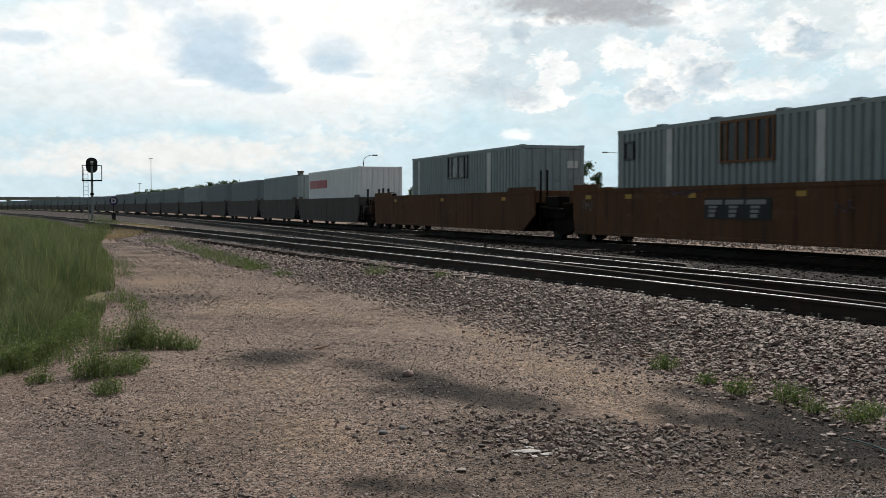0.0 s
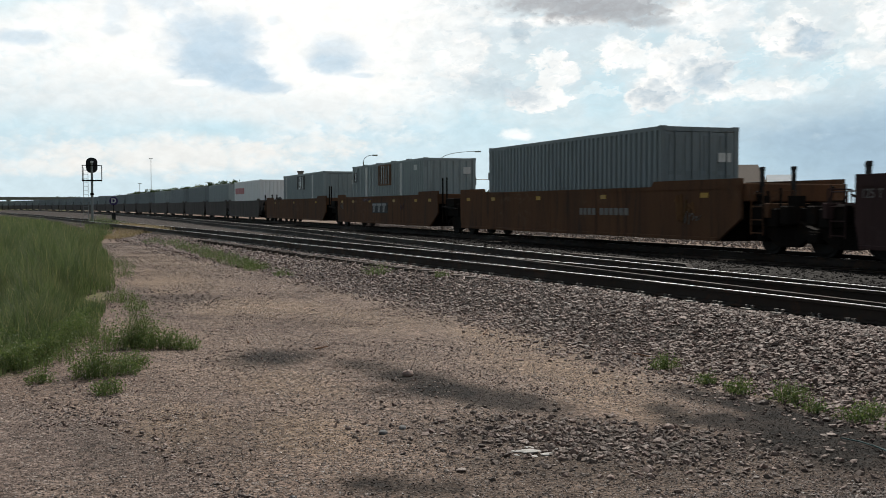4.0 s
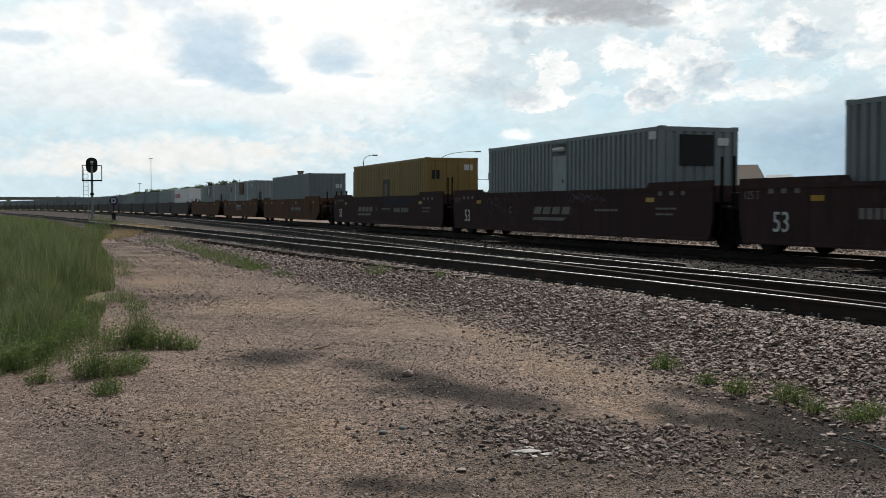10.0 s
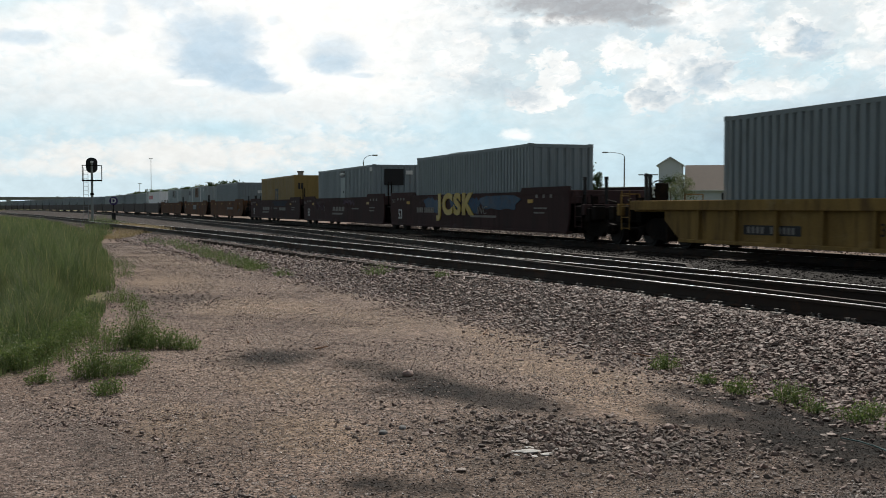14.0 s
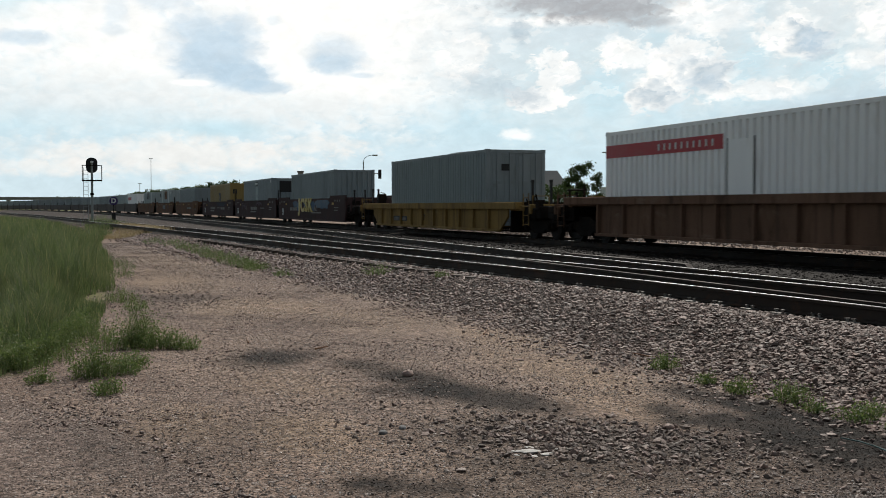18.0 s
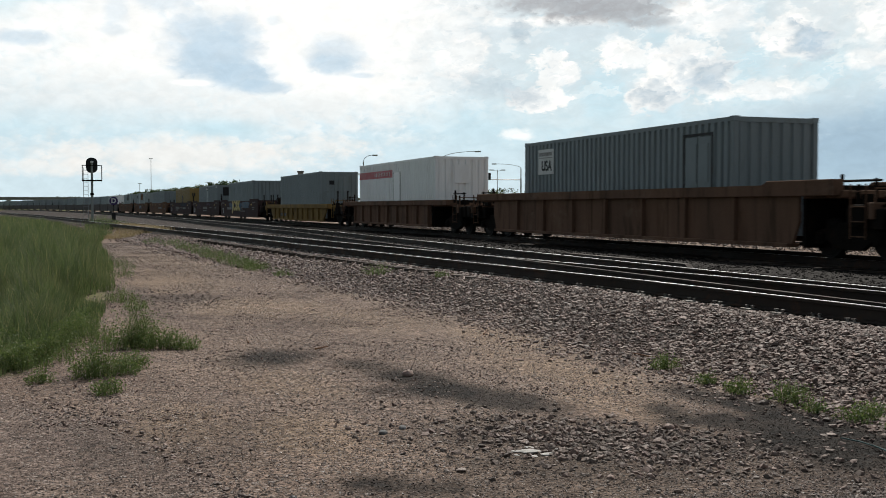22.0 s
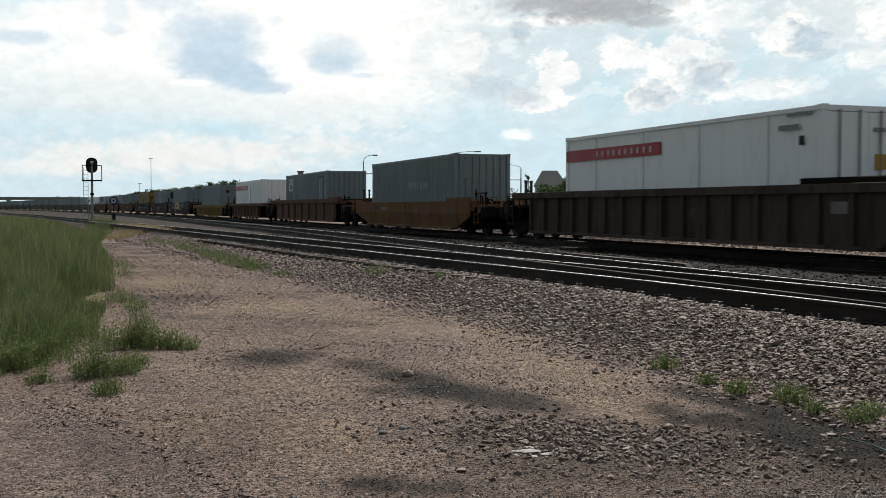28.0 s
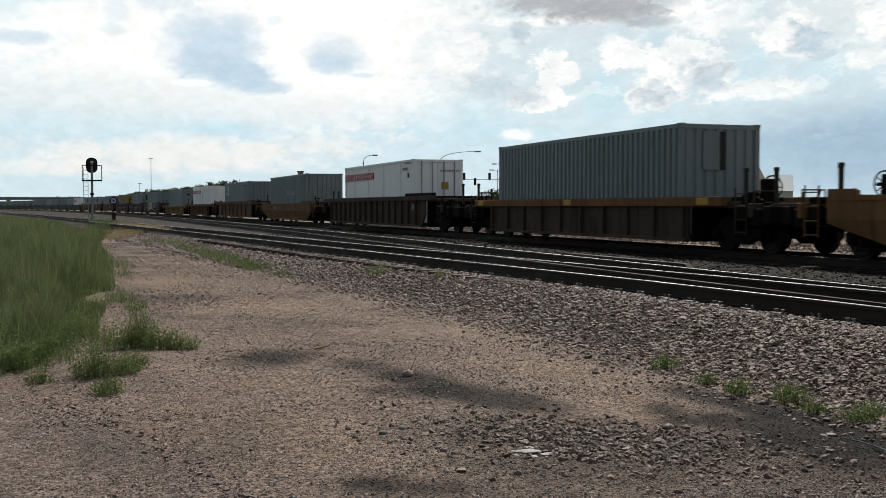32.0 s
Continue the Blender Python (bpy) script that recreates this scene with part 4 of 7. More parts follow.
def container(paint, s, label, smooth=False, end="door", group="forty-foot containers on the train", cheap=False):
    """A shipping container: walls, roof, rails, posts, corner castings and doors are parts of their own."""
    c = thing("shipping_container", pose(0, 0, 0), label, "container", group)
    mat = M[paint]
    h, w, l = CH, CW / 2, CL / 2

    def wall():
        if smooth:
            bm = box(B(), -0.01, 0.03, -l + 0.15, l - 0.15, 0.16, h - 0.11)
            return mesh_of("side_wall", bm, mat)
        return mesh_of("side_wall", corrugated(B(), CL - 0.3, 0.16, h - 0.11), mat)

    for side in (-1, 1):
        o = part("side_wall", shared((paint, smooth, "wall"), wall), None, c)
        o.matrix_basis = pose(side * (w - 0.058), 0, 0, 0, 0, 0 if side < 0 else 180)
        part("top_rail", shared((paint, "top"), lambda: mesh_of("top_rail", box(B(), -0.03, 0.03, -l + 0.15, l - 0.15, h - 0.115, h - 0.01), mat, 0.006)), None, c).matrix_basis = pose(side * (w - 0.03), 0, 0)
        part("bottom_rail", shared((paint, "bot"), lambda: mesh_of("bottom_rail", box(B(), -0.03, 0.03, -l + 0.15, l - 0.15, 0.02, 0.165), mat, 0.006)), None, c).matrix_basis = pose(side * (w - 0.03), 0, 0)
    if smooth:
        for y in (-4.2, -1.4, 1.35, 4.1):
            part("seam", shared("seam", lambda: mesh_of("seam", box(B(), -0.014, 0.0, -0.012, 0.012, 0.17, h - 0.12), M["white_trim"])), None, c).matrix_basis = pose(-w + 0.04, y, 0)
    roof = shared((paint, "roof"), lambda: mesh_of("roof", box(B(), -w + 0.06, w - 0.06, -l + 0.1, l - 0.1, h - 0.05, h - 0.012), mat))
    part("roof", roof, None, c)
    part("floor", shared("cfloor", lambda: mesh_of("floor", box(B(), -w + 0.06, w - 0.06, -l + 0.1, l - 0.1, 0.05, 0.15), M["steel"])), None, c)

    def post():
        bm = box(B(), -0.075, 0.075, -0.075, 0.075, 0.115, h - 0.115)
        return mesh_of("corner_post", bm, mat, 0.012)

    def casting():
        bm = box(B(), -0.09, 0.09, -0.09, 0.09, -0.06, 0.06)
        rod(bm, (-0.095, 0, 0), (-0.088, 0, 0), 0.035, 8)
        return mesh_of("corner_casting", bm, mat, 0.01)

    def header():
        return mesh_of("end_header", box(B(), -w + 0.15, w - 0.15, -0.05, 0.05, h - 0.14, h - 0.012), mat, 0.006)

    def sill():
        return mesh_of("end_sill", box(B(), -w + 0.15, w - 0.15, -0.05, 0.05, 0.02, 0.17), mat, 0.006)

    for sx in (-1, 1):
        for sy in (-1, 1):
            part("corner_post", shared((paint, "post"), post), None, c).matrix_basis = pose(sx * (w - 0.078), sy * (l - 0.08), 0)
            if not cheap:
                for z in (0.06, h - 0.055):
                    part("corner_casting", shared((paint, "cast"), casting), None, c).matrix_basis = pose(sx * (w - 0.088), sy * (l - 0.088), z)
    for sy in (-1, 1):
        part("end_header", shared((paint, "head"), header), None, c).matrix_basis = pose(0, sy * (l - 0.06), 0)
        part("end_sill", shared((paint, "sill"), sill), None, c).matrix_basis = pose(0, sy * (l - 0.06), 0)

    def end_wall():
        return mesh_of("end_wall", corrugated(B(), CW - 0.3, 0.16, h - 0.13, 0.045, 0.27), mat)

    for sy, kind in ((1, "wall"), (-1, end)):
        if kind == "wall":
            part("end_wall", shared((paint, "end"), end_wall), None, c).matrix_basis = pose(0, sy * (l - 0.06), 0, 0, 0, 90 if sy < 0 else -90)
            continue

        def leaf():
            bm = box(B(), 0.0, w - 0.16, -0.03, 0.03, 0.18, h - 0.15)
            return mesh_of("door", bm, mat, 0.005)

        for sx in (-1, 1):
            d = part("door", shared((paint, smooth, "leaf"), leaf), None, c)
            d.matrix_basis = pose(0.006, -l + 0.05, 0) if sx > 0 else pose(-w + 0.154, -l + 0.05, 0)
            if not smooth and not cheap:
                for z0, z1 in ((0.30, 0.85), (0.95, 1.60), (1.70, h - 0.25)):
                    for a, b in ((0.10, 0.48), (0.60, w - 0.26)):
                        part("panel", shared((paint, "panel", z0, a), lambda: mesh_of("panel", box(B(), a, b, -0.046, -0.028, z0, z1), mat)), None, d)
            if not cheap:
                for bx in (0.28, 0.80):
                    part("lock_bar", shared((paint, "bar"), lambda: mesh_of("lock_bar", rod(B(), (0, 0, 0.10), (0, 0, h - 0.10), 0.022, 8), M["greymark"] if paint == "white" else mat)), None, d).matrix_basis = pose(bx, -0.07, 0)
    return rolls(c, s, BOX_Z)


def patch(name, c, material, y0, y1, z0, z1, label="", x=None, depth=0.03, bevel=0.0):
    """A panel fixed on the side of a container or car that faces -x; y is counted from its middle."""
    x = -CW / 2 if x is None else x
    return part(name, box(B(), x - 0.004, x + depth, min(y0, y1), max(y0, y1), z0, z1), material, c, label, bevel)


def end_patch(name, c, material, x0, x1, z0, z1, label=""):
    return part(name, box(B(), x0, x1, -CL / 2 - 0.022, -CL / 2 + 0.02, z0, z1), material, c, label)


def bars(c, material, y, z, count, w, h, gap, x):
    """A row of unreadable marks as plain bars, reading along -y from y."""
    me = mesh_of("marking", box(B(), x - 0.006, x + 0.01, -w, 0, z - h / 2, z + h / 2), material)
    for i in range(count):
        part("marking", me, None, c).matrix_basis = pose(0, y - i * (w + gap), 0)


def window_in(c, y0, y1, z0, z1, slats=0, frame_mat="wood", label="window with a wooden frame"):
    x = -CW / 2
    w = part("window", box(B(), x - 0.006, x + 0.035, y0, y1, z0, z1), M["glass"], c, label)
    bm = B()
    for a, b, p, q in ((y0 - 0.06, y1 + 0.06, z0 - 0.06, z0), (y0 - 0.06, y1 + 0.06, z1, z1 + 0.06), (y0 - 0.06, y0, z0, z1), (y1, y1 + 0.06, z0, z1)):
        box(bm, x - 0.035, x + 0.01, a, b, p, q)
    part("frame", bm, M[frame_mat], w)
    for i in range(slats):
        y = y0 + (y1 - y0) * (i + 0.5) / slats
        part("slat", box(B(), x - 0.03, x - 0.008, y - 0.05, y + 0.05, z0, z1), M[frame_mat], w)


# -- bogies, couplings and the car bodies --


def wheelset_mesh():
    bm = rod(B(), (-0.95, 0, 0), (0.95, 0, 0), 0.075, 10)
    for sx in (-1, 1):
        rod(bm, (sx * 0.70, 0, 0), (sx * 0.83, 0, 0), 0.42, 28)
        rod(bm, (sx * 0.675, 0, 0), (sx * 0.705, 0, 0), 0.448, 28)
        rod(bm, (sx * 0.83, 0, 0), (sx * 0.85, 0, 0), 0.36, 24, 0.33)
        rod(bm, (sx * 0.84, 0, 0), (sx * 0.90, 0, 0), 0.13, 12)
        for i in range(4):
            a = math.pi / 2 * i + 0.4
            box(bm, sx * 0.845 - 0.012, sx * 0.845 + 0.012, 0.2 * math.cos(a) - 0.03, 0.2 * math.cos(a) + 0.03, 0.2 * math.sin(a) - 0.03, 0.2 * math.sin(a) + 0.03)
    return mesh_of("wheelset", bm, M["wheel"])


def side_frame_mesh():
    out = [(-1.12, 0.36), (-1.12, 0.56), (-0.72, 0.64), (-0.35, 0.78), (0.35, 0.78), (0.72, 0.64), (1.12, 0.56), (1.12, 0.36), (0.66, 0.40), (0.36, 0.20), (-0.36, 0.20), (-0.66, 0.40)]
    bm = prism(B(), out, -0.08, 0.08)
    for y in (-0.88, 0.88):
        box(bm, -0.14, 0.06, y - 0.13, y + 0.13, 0.30, 0.56)
        rod(bm, (-0.17, y, 0.42), (-0.13, y, 0.42), 0.10, 12)
    return mesh_of("side_frame", bm, M["steel"], 0.012)


def springs_mesh():
    """One coil spring as a single ribbed body."""
    bm, rows, n = B(), [], 10
    for i in range(9):
        r = 0.072 if i % 2 else 0.046
        rows.append([bm.verts.new((r * math.cos(2 * math.pi * j / n), r * math.sin(2 * math.pi * j / n), 0.28 + i * 0.032)) for j in range(n)])
    for a, b in zip(rows, rows[1:]):
        for j in range(n):
            bm.faces.new((a[j], a[(j + 1) % n], b[(j + 1) % n], b[j]))
    bm.faces.new(rows[0][::-1])
    bm.faces.new(rows[-1])
    return mesh_of("spring", bm, M["steel"])


def bogie(car, y, turning=True):
    b = part("bogie", shared("bolster", lambda: mesh_of("bogie", box(box(B(), -1.0, 1.0, -0.20, 0.20, 0.50, 0.74), -0.35, 0.35, -0.3, 0.3, 0.70, 0.84), M["steel"], 0.02)), None, car, "black cast-steel bogie")
    b.matrix_basis = pose(0, y, -MAIN_DROP)
    for sx in (-1, 1):
        o = part("side_frame", shared("side_frame", side_frame_mesh), None, b)
        o.matrix_basis = pose(sx * 1.0, 0, 0, 0, 0, 0 if sx < 0 else 180)
        for u in (-0.17, 0.0, 0.17):
            part("spring", shared("springs", springs_mesh), None, b).matrix_basis = pose(sx * 1.03, u, 0)
    for yy in (-0.88, 0.88):
        wset = part("wheelset", shared("wheelset", wheelset_mesh), None, b)
        wset.matrix_basis = pose(0, yy, 0.42)
        if turning:
            WHEELS.append((wset, yy))
    return b


def side_outline(y0, y1, z0, z1, cut0, cut1, raise0=0.0, raise1=0.0, up=0.14):
    """A car side seen from the track: bottom corners cut off, ends stepped up."""
    pts = [(y0, z0 + 0.55 if cut0 else z0), (y0 + cut0, z0), (y1 - cut1, z0), (y1, z0 + 0.55 if cut1 else z0)]
    if raise1:
        pts += [(y1, z1 + up), (y1 - raise1, z1 + up), (y1 - raise1 - 0.12, z1)]
    else:
        pts += [(y1, z1)]
    if raise0:
        pts += [(y0 + raise0 + 0.12, z1), (y0 + raise0, z1 + up), (y0, z1 + up)]
    else:
        pts += [(y0, z1)]
    out = []
    for p in pts:
        if not out or abs(p[0] - out[-1][0]) + abs(p[1] - out[-1][1]) > 1e-4:
            out.append(p)
    return out


def end_gear(car, y, out, paint, rail=True, brake=False, posts=True, z=1.2, beam=False, brake_at=0.42, reach=1.95, post_at=0.15):
    """The platform at a car's end with coupler, hand rails, ladder and brake wheel; out is -1 or 1, the way it faces."""
    part("coupler", box(box(B(), -0.11, 0.11, min(0, out * (reach - 0.2)), max(0, out * (reach - 0.2)), 0.72, 0.95), -0.17, 0.17, min(out * (reach - 0.4), out * reach), max(out * (reach - 0.4), out * reach), 0.66, 1.0), M["steel"], car, bevel=0.02).matrix_basis = pose(0, y, 0)
    if posts:
        for sx in (-1.0, -0.55):
            bm = box(B(), sx - 0.04, sx + 0.04, -0.045, 0.045, z - 0.3, 1.86)
            box(bm, sx - 0.05, sx + 0.05, -0.055, 0.055, 1.82, 1.92)
            part("stanchion", bm, M["black"], car, bevel=0.01).matrix_basis = pose(0, y + out * (post_at + (0.0 if sx < -0.8 else 0.55)), 0)
    if rail:
        for sx in (-1, 1):
            bm = B()
            for a, b in (((sx * 1.35, 0, z - 0.2), (sx * 1.35, 0, z + 0.16)), ((sx * 1.35, 0, z + 0.16), (sx * 0.75, 0, z + 0.16)), ((sx * 0.75, 0, z + 0.16), (sx * 0.75, 0, z - 0.2))):
                rod(bm, a, b, 0.018, 6)
            part("hand_rail", bm, M[paint], car).matrix_basis = pose(0, y + out * 0.95, 0)
    part("underframe", box(B(), -1.25, 1.25, min(0, out * (reach - 0.45)), max(0, out * (reach - 0.45)), 0.56, z - 0.23), M["steel"], car, bevel=0.02).matrix_basis = pose(0, y, 0)
    part("walkway", box(B(), -1.25, 1.25, min(out * 0.1, out * 1.0), max(out * 0.1, out * 1.0), z - 0.22, z - 0.16), M[paint], car, "grated crossover walkway").matrix_basis = pose(0, y, 0)
    part("end_beam", box(B(), -1.45, 1.45, min(out * 0.85, out * 1.0), max(out * 0.85, out * 1.0), z - 0.45, z - 0.12), M[paint], car, bevel=0.015).matrix_basis = pose(0, y, 0)
    part("air_tank", rod(B(), (-0.9, out * 0.55, 0.62), (0.9, out * 0.55, 0.62), 0.16, 14), M["steel"], car).matrix_basis = pose(0, y, 0)
    bm = B()
    for a in (-0.22, 0.22):
        rod(bm, (-1.42, a, 0.35), (-1.42, a, z + 0.25), 0.018, 6)
    for i in range(4):
        rod(bm, (-1.42, -0.22, 0.40 + i * 0.30), (-1.42, 0.22, 0.40 + i * 0.30), 0.016, 6)
    part("ladder", bm, M[paint], car).matrix_basis = pose(0, y + out * 0.55, 0)
    rng = random.Random(round(y * 10) + (1 if out > 0 else 0))
    rig = B()
    for i in range(13):
        x, u, h = -1.35 + 1.1 * rng.random(), out * (0.1 + (reach - 0.6) * rng.random()), 0.55 + (z - 0.62) * rng.random()
        if i % 3:
            box(rig, x - 0.09, x + 0.09, u - 0.05 - 0.16 * rng.random(), u + 0.05 + 0.16 * rng.random(), h - 0.07, h + 0.05 + 0.2 * rng.random())
        else:
            rod(rig, (x, u - 0.5, h), (x + 0.2, u + 0.5, h + rng.uniform(-0.2, 0.3)), 0.028, 6)
    for i in range(3):
        u = out * (0.3 + 0.4 * i)
        rod(rig, (-1.2, u, z - 0.2), (-1.2 + rng.uniform(-0.1, 0.1), u + rng.uniform(-0.1, 0.1), z + rng.uniform(0.0, 0.22)), 0.03, 6)
    part("brake_rigging", rig, M["steel"], car, "rods and levers of the brake gear").matrix_basis = pose(0, y, 0)
    if brake:
        bm = ring(B(), (0, 0, 0), "y", 0.27, 0.018, 24, 6)
        for i in range(5):
            a = 2 * math.pi * i / 5
            rod(bm, (0, 0, 0), (0.26 * math.cos(a), 0, 0.26 * math.sin(a)), 0.012, 5)
        rod(bm, (0, -0.05, 0), (0, 0.22, 0), 0.04, 8)
        part("brake_wheel", bm, M["steel"], car, "spoked steel brake wheel").matrix_basis = pose(-0.45, y + out * brake_at, 1.46)
        part("brake_stand", box(B(), -0.62, -0.28, -0.10, 0.10, z - 0.1, 1.66), M["steel"], car, bevel=0.02).matrix_basis = pose(0, y + out * (brake_at - 0.17), 0)
    if beam:
        b = part("locking_beam", box(B(), -1.10, -1.02, min(0, out * 1.3), max(0, out * 1.3), 1.50, 1.55), M["steel"], car, "dark steel locking beam on short feet", bevel=0.02)
        b.matrix_basis = pose(0, y - out * 0.5, 0)
        for u in (0.15, 0.65, 1.15):
            part("foot", box(B(), -1.09, -1.03, out * u - 0.02, out * u + 0.02, z - 0.1, 1.45 + 0.22 * (u < 0.3) + 0.12 * (u > 1.0)), M["steel"], b)
    for u, h in ((0.5, 0.05), (1.05, -0.04), (1.45, 0.02)):
        if u < reach - 0.4:
            box_y = out * u
            part("valve_box", box(B(), -1.38, -1.05, box_y - 0.16, box_y + 0.16, z - 0.62 + h, z - 0.20 + h), M["steel"], car, bevel=0.03).matrix_basis = pose(0, y, 0)
    part("brake_rod", rod(B(), (-1.2, out * 0.2, z - 0.5), (-1.2, out * 0.9, z - 0.62), 0.03, 6), M["steel"], car).matrix_basis = pose(0, y, 0)
    part("brake_cylinder", rod(B(), (-1.05, out * 0.25, z - 0.38), (-0.55, out * 0.25, z - 0.38), 0.13, 12), M["steel"], car).matrix_basis = pose(0, y, 0)
    air = B()
    for i in range(6):
        a0, a1 = math.pi * i / 6, math.pi * (i + 1) / 6
        rod(air, (0.3, out * (1.1 + 0.3 * math.sin(a0)), 0.75 - 0.3 * math.sin(a0)), (0.3, out * (1.1 + 0.3 * math.sin(a1)), 0.75 - 0.3 * math.sin(a1) - 0.02), 0.03, 6)
    part("air_hose", air, M["black"], car).matrix_basis = pose(0, y, 0)


def well_car(s0, s1, paint, label, top=1.52, bottom=0.17, ribs=0, chord=0.0, panel=None, raised=(2.4, 2.4), cut=(0.5, 0.5), bogies=(), ends=((), ()), turning=True, group="well cars of the train", lean=0.0, chord_paint=None):
    """A container well car from s0 (rear) to s1 (front) along the train. panel: extent of the side plates; chord: depth of the top flange."""
    mid = (s0 + s1) / 2
    car = thing("well_car", pose(0, 0, 0), label, "freight car", group)
    a, b = s0 - mid, s1 - mid
    p0, p1 = (panel[0] - mid, panel[1] - mid) if panel else (a, b)
    mat = M[paint]
    for sx in (-1, 1):
        x0, x1 = (sx * 1.47, sx * 1.40)
        up = 0.14
        outline = side_outline(p0, p1, bottom, top - chord, cut[0], cut[1], 0 if chord else raised[0], 0 if chord else raised[1], up)
        if lean:
            fold = 0.74
            part("side_plate", prism(B(), side_outline(p0, p1, fold, top, 0, 0, raised[0], raised[1], up), min(x0, x1), max(x0, x1)), mat, car)
            skirt = prism(B(), side_outline(p0, p1, bottom, fold, cut[0], cut[1]), min(x0, x1), max(x0, x1))
            for v in skirt.verts:
                v.co.x -= sx * lean * (fold - v.co.z)
            part("lower_side_plate", skirt, mat, car)
        else:
            part("side_plate", prism(B(), outline, min(x0, x1), max(x0, x1)), mat, car, bevel=0.0)
        if chord:
            out = side_outline(a, b, top - chord, top, 0, 0, raised[0], raised[1], 0.10)
            part("top_chord", prism(B(), out, min(sx * 1.59, sx * 1.30), max(sx * 1.59, sx * 1.30)), M[chord_paint or paint], car, bevel=0.012)
        else:
            part("top_chord", prism(B(), side_outline(p0 + 0.05, p1 - 0.05, top - 0.10, top - 0.02, 0, 0), min(sx * 1.49, sx * 1.36), max(sx * 1.49, sx * 1.36)), mat, car)
        part("bottom_sill", box(B(), min(sx * (1.57 if ribs else 1.50), sx * 1.25), max(sx * (1.57 if ribs else 1.50), sx * 1.25), p0 + cut[0], p1 - cut[1], bottom + 0.004, bottom + 0.09), mat, car, bevel=0.01)
        if ribs:
            n = int(round((p1 - p0 - 0.3) / ribs))
            me = shared((paint, "rib", round(top, 2), chord), lambda: mesh_of("rib", prism(B(), [(-0.045, bottom + 0.09), (0.045, bottom + 0.09), (0.045, top - chord - 0.004), (-0.045, top - chord - 0.004)], -0.10, 0.0), mat))
            for i in range(n + 1):
                y = p0 + 0.15 + (p1 - p0 - 0.3) * i / n
                if p0 + cut[0] - 0.05 <= y <= p1 - cut[1] + 0.05:
                    part("rib", me, None, car).matrix_basis = pose(sx * 1.47, y, 0, 0, 0, 0 if sx < 0 else 180)
    for i in range(5):
        y = p0 + 1.0 + (p1 - p0 - 2.0) * i / 4
        part("floor_beam", shared(("beam", bottom), lambda: mesh_of("floor_beam", box(B(), -1.40, 1.40, -0.2, 0.2, bottom + 0.01, bottom + 0.08), M["steel"])), None, car).matrix_basis = pose(0, y, 0)
    for end, out, pe in ((a, -1, p0), (b, 1, p1)):
        inner = pe - out * 0.9 if abs(pe - end) < 0.01 else pe + out * 0.02
        lo, hi = min(inner, end + out * 0.1), max(inner, end + out * 0.1)
        part("end_platform", box(B(), -1.40, 1.40, lo, hi, top - (chord or 0.35) - 0.05, top + (0.02 if not chord else -0.12)), mat, car, bevel=0.02)
        part("centre_sill", box(B(), -0.30, 0.30, min(inner, end + out * 1.0), max(inner, end + out * 1.0), 0.72, 1.05), M["steel"], car, bevel=0.02)
        part("bulkhead", box(B(), -1.38, 1.38, min(inner, inner + out * 0.08), max(inner, inner + out * 0.08), bottom, top), M["steel"], car)
    for y in bogies:
        bogie(car, y - mid, turning)
        if y < s0 and not ends[0]:
            # the shared joint over the bogie: upright pipes and connector block
            for u, top_z in ((-0.12, 2.2), (-0.62, 2.2)):
                part("pipe", rod(B(), (-1.28, a + u, 0.35), (-1.28, a + u, top_z), 0.035, 8), M["steel"], car, "upright dark pipe")
            block = box(B(), -1.2, 1.2, a - 1.75, a - 0.1, 0.62, 1.12)
            box(block, -1.3, -0.9, a - 1.5, a - 0.5, 1.0, 1.34)
            rod(block, (-1.33, a - 1.9, 0.9), (-1.33, a - 0.2, 1.0), 0.05, 8)
            part("articulated_joint", block, M["steel"], car, bevel=0.02)
    rear, front = ends
    if rear:
        end_gear(car, a, -1, paint, **dict(rear))
    if front:
        end_gear(car, b, 1, paint, **dict(front))
    return rolls(car, mid), mid


def reflectors(car, mid, spots, z=1.28, w=0.34, h=0.12, x=-1.476):
    for s in spots:
        patch("reflector", car, M["yellowmark"], s - mid - w / 2, s - mid + w / 2, z - h / 2, z + h / 2, "yellow reflective strip", x=x)


ARTIC = (("rail", False), ("posts", False))
FREE = (("rail", True), ("posts", True))
PLAIN = (("rail", True), ("posts", False), ("beam", True))
FREE_BRAKE = (("rail", True), ("posts", True), ("brake", True))


def scribble(car, y, z, width, height, seed, material, turns=9, r=0.014, label="scrawled spray-paint tag"):
    """A looping spray-paint tag on the side that faces -x, as a flattened tube."""
    rng = random.Random(seed)
    bm, last = B(), None
    a, b, c = rng.uniform(0, 6), rng.uniform(0.7, 1.3), rng.uniform(0.3, 0.8)
    n = turns * 7
    for i in range(n + 1):
        u = i / n
        p = Vector((-1.476, y - width * (u - 0.5) + 0.10 * width * math.cos(a + turns * 6.28 * u), z + 0.5 * height * math.sin(a + b * turns * 6.28 * u) * (0.6 + 0.4 * math.sin(c * 17 * u))))
        if last is not None and (p - last).length > 1e-4:
            rod(bm, last, p, r, 5)
        last = p
    part("spray_tag", bm, material, car, label)


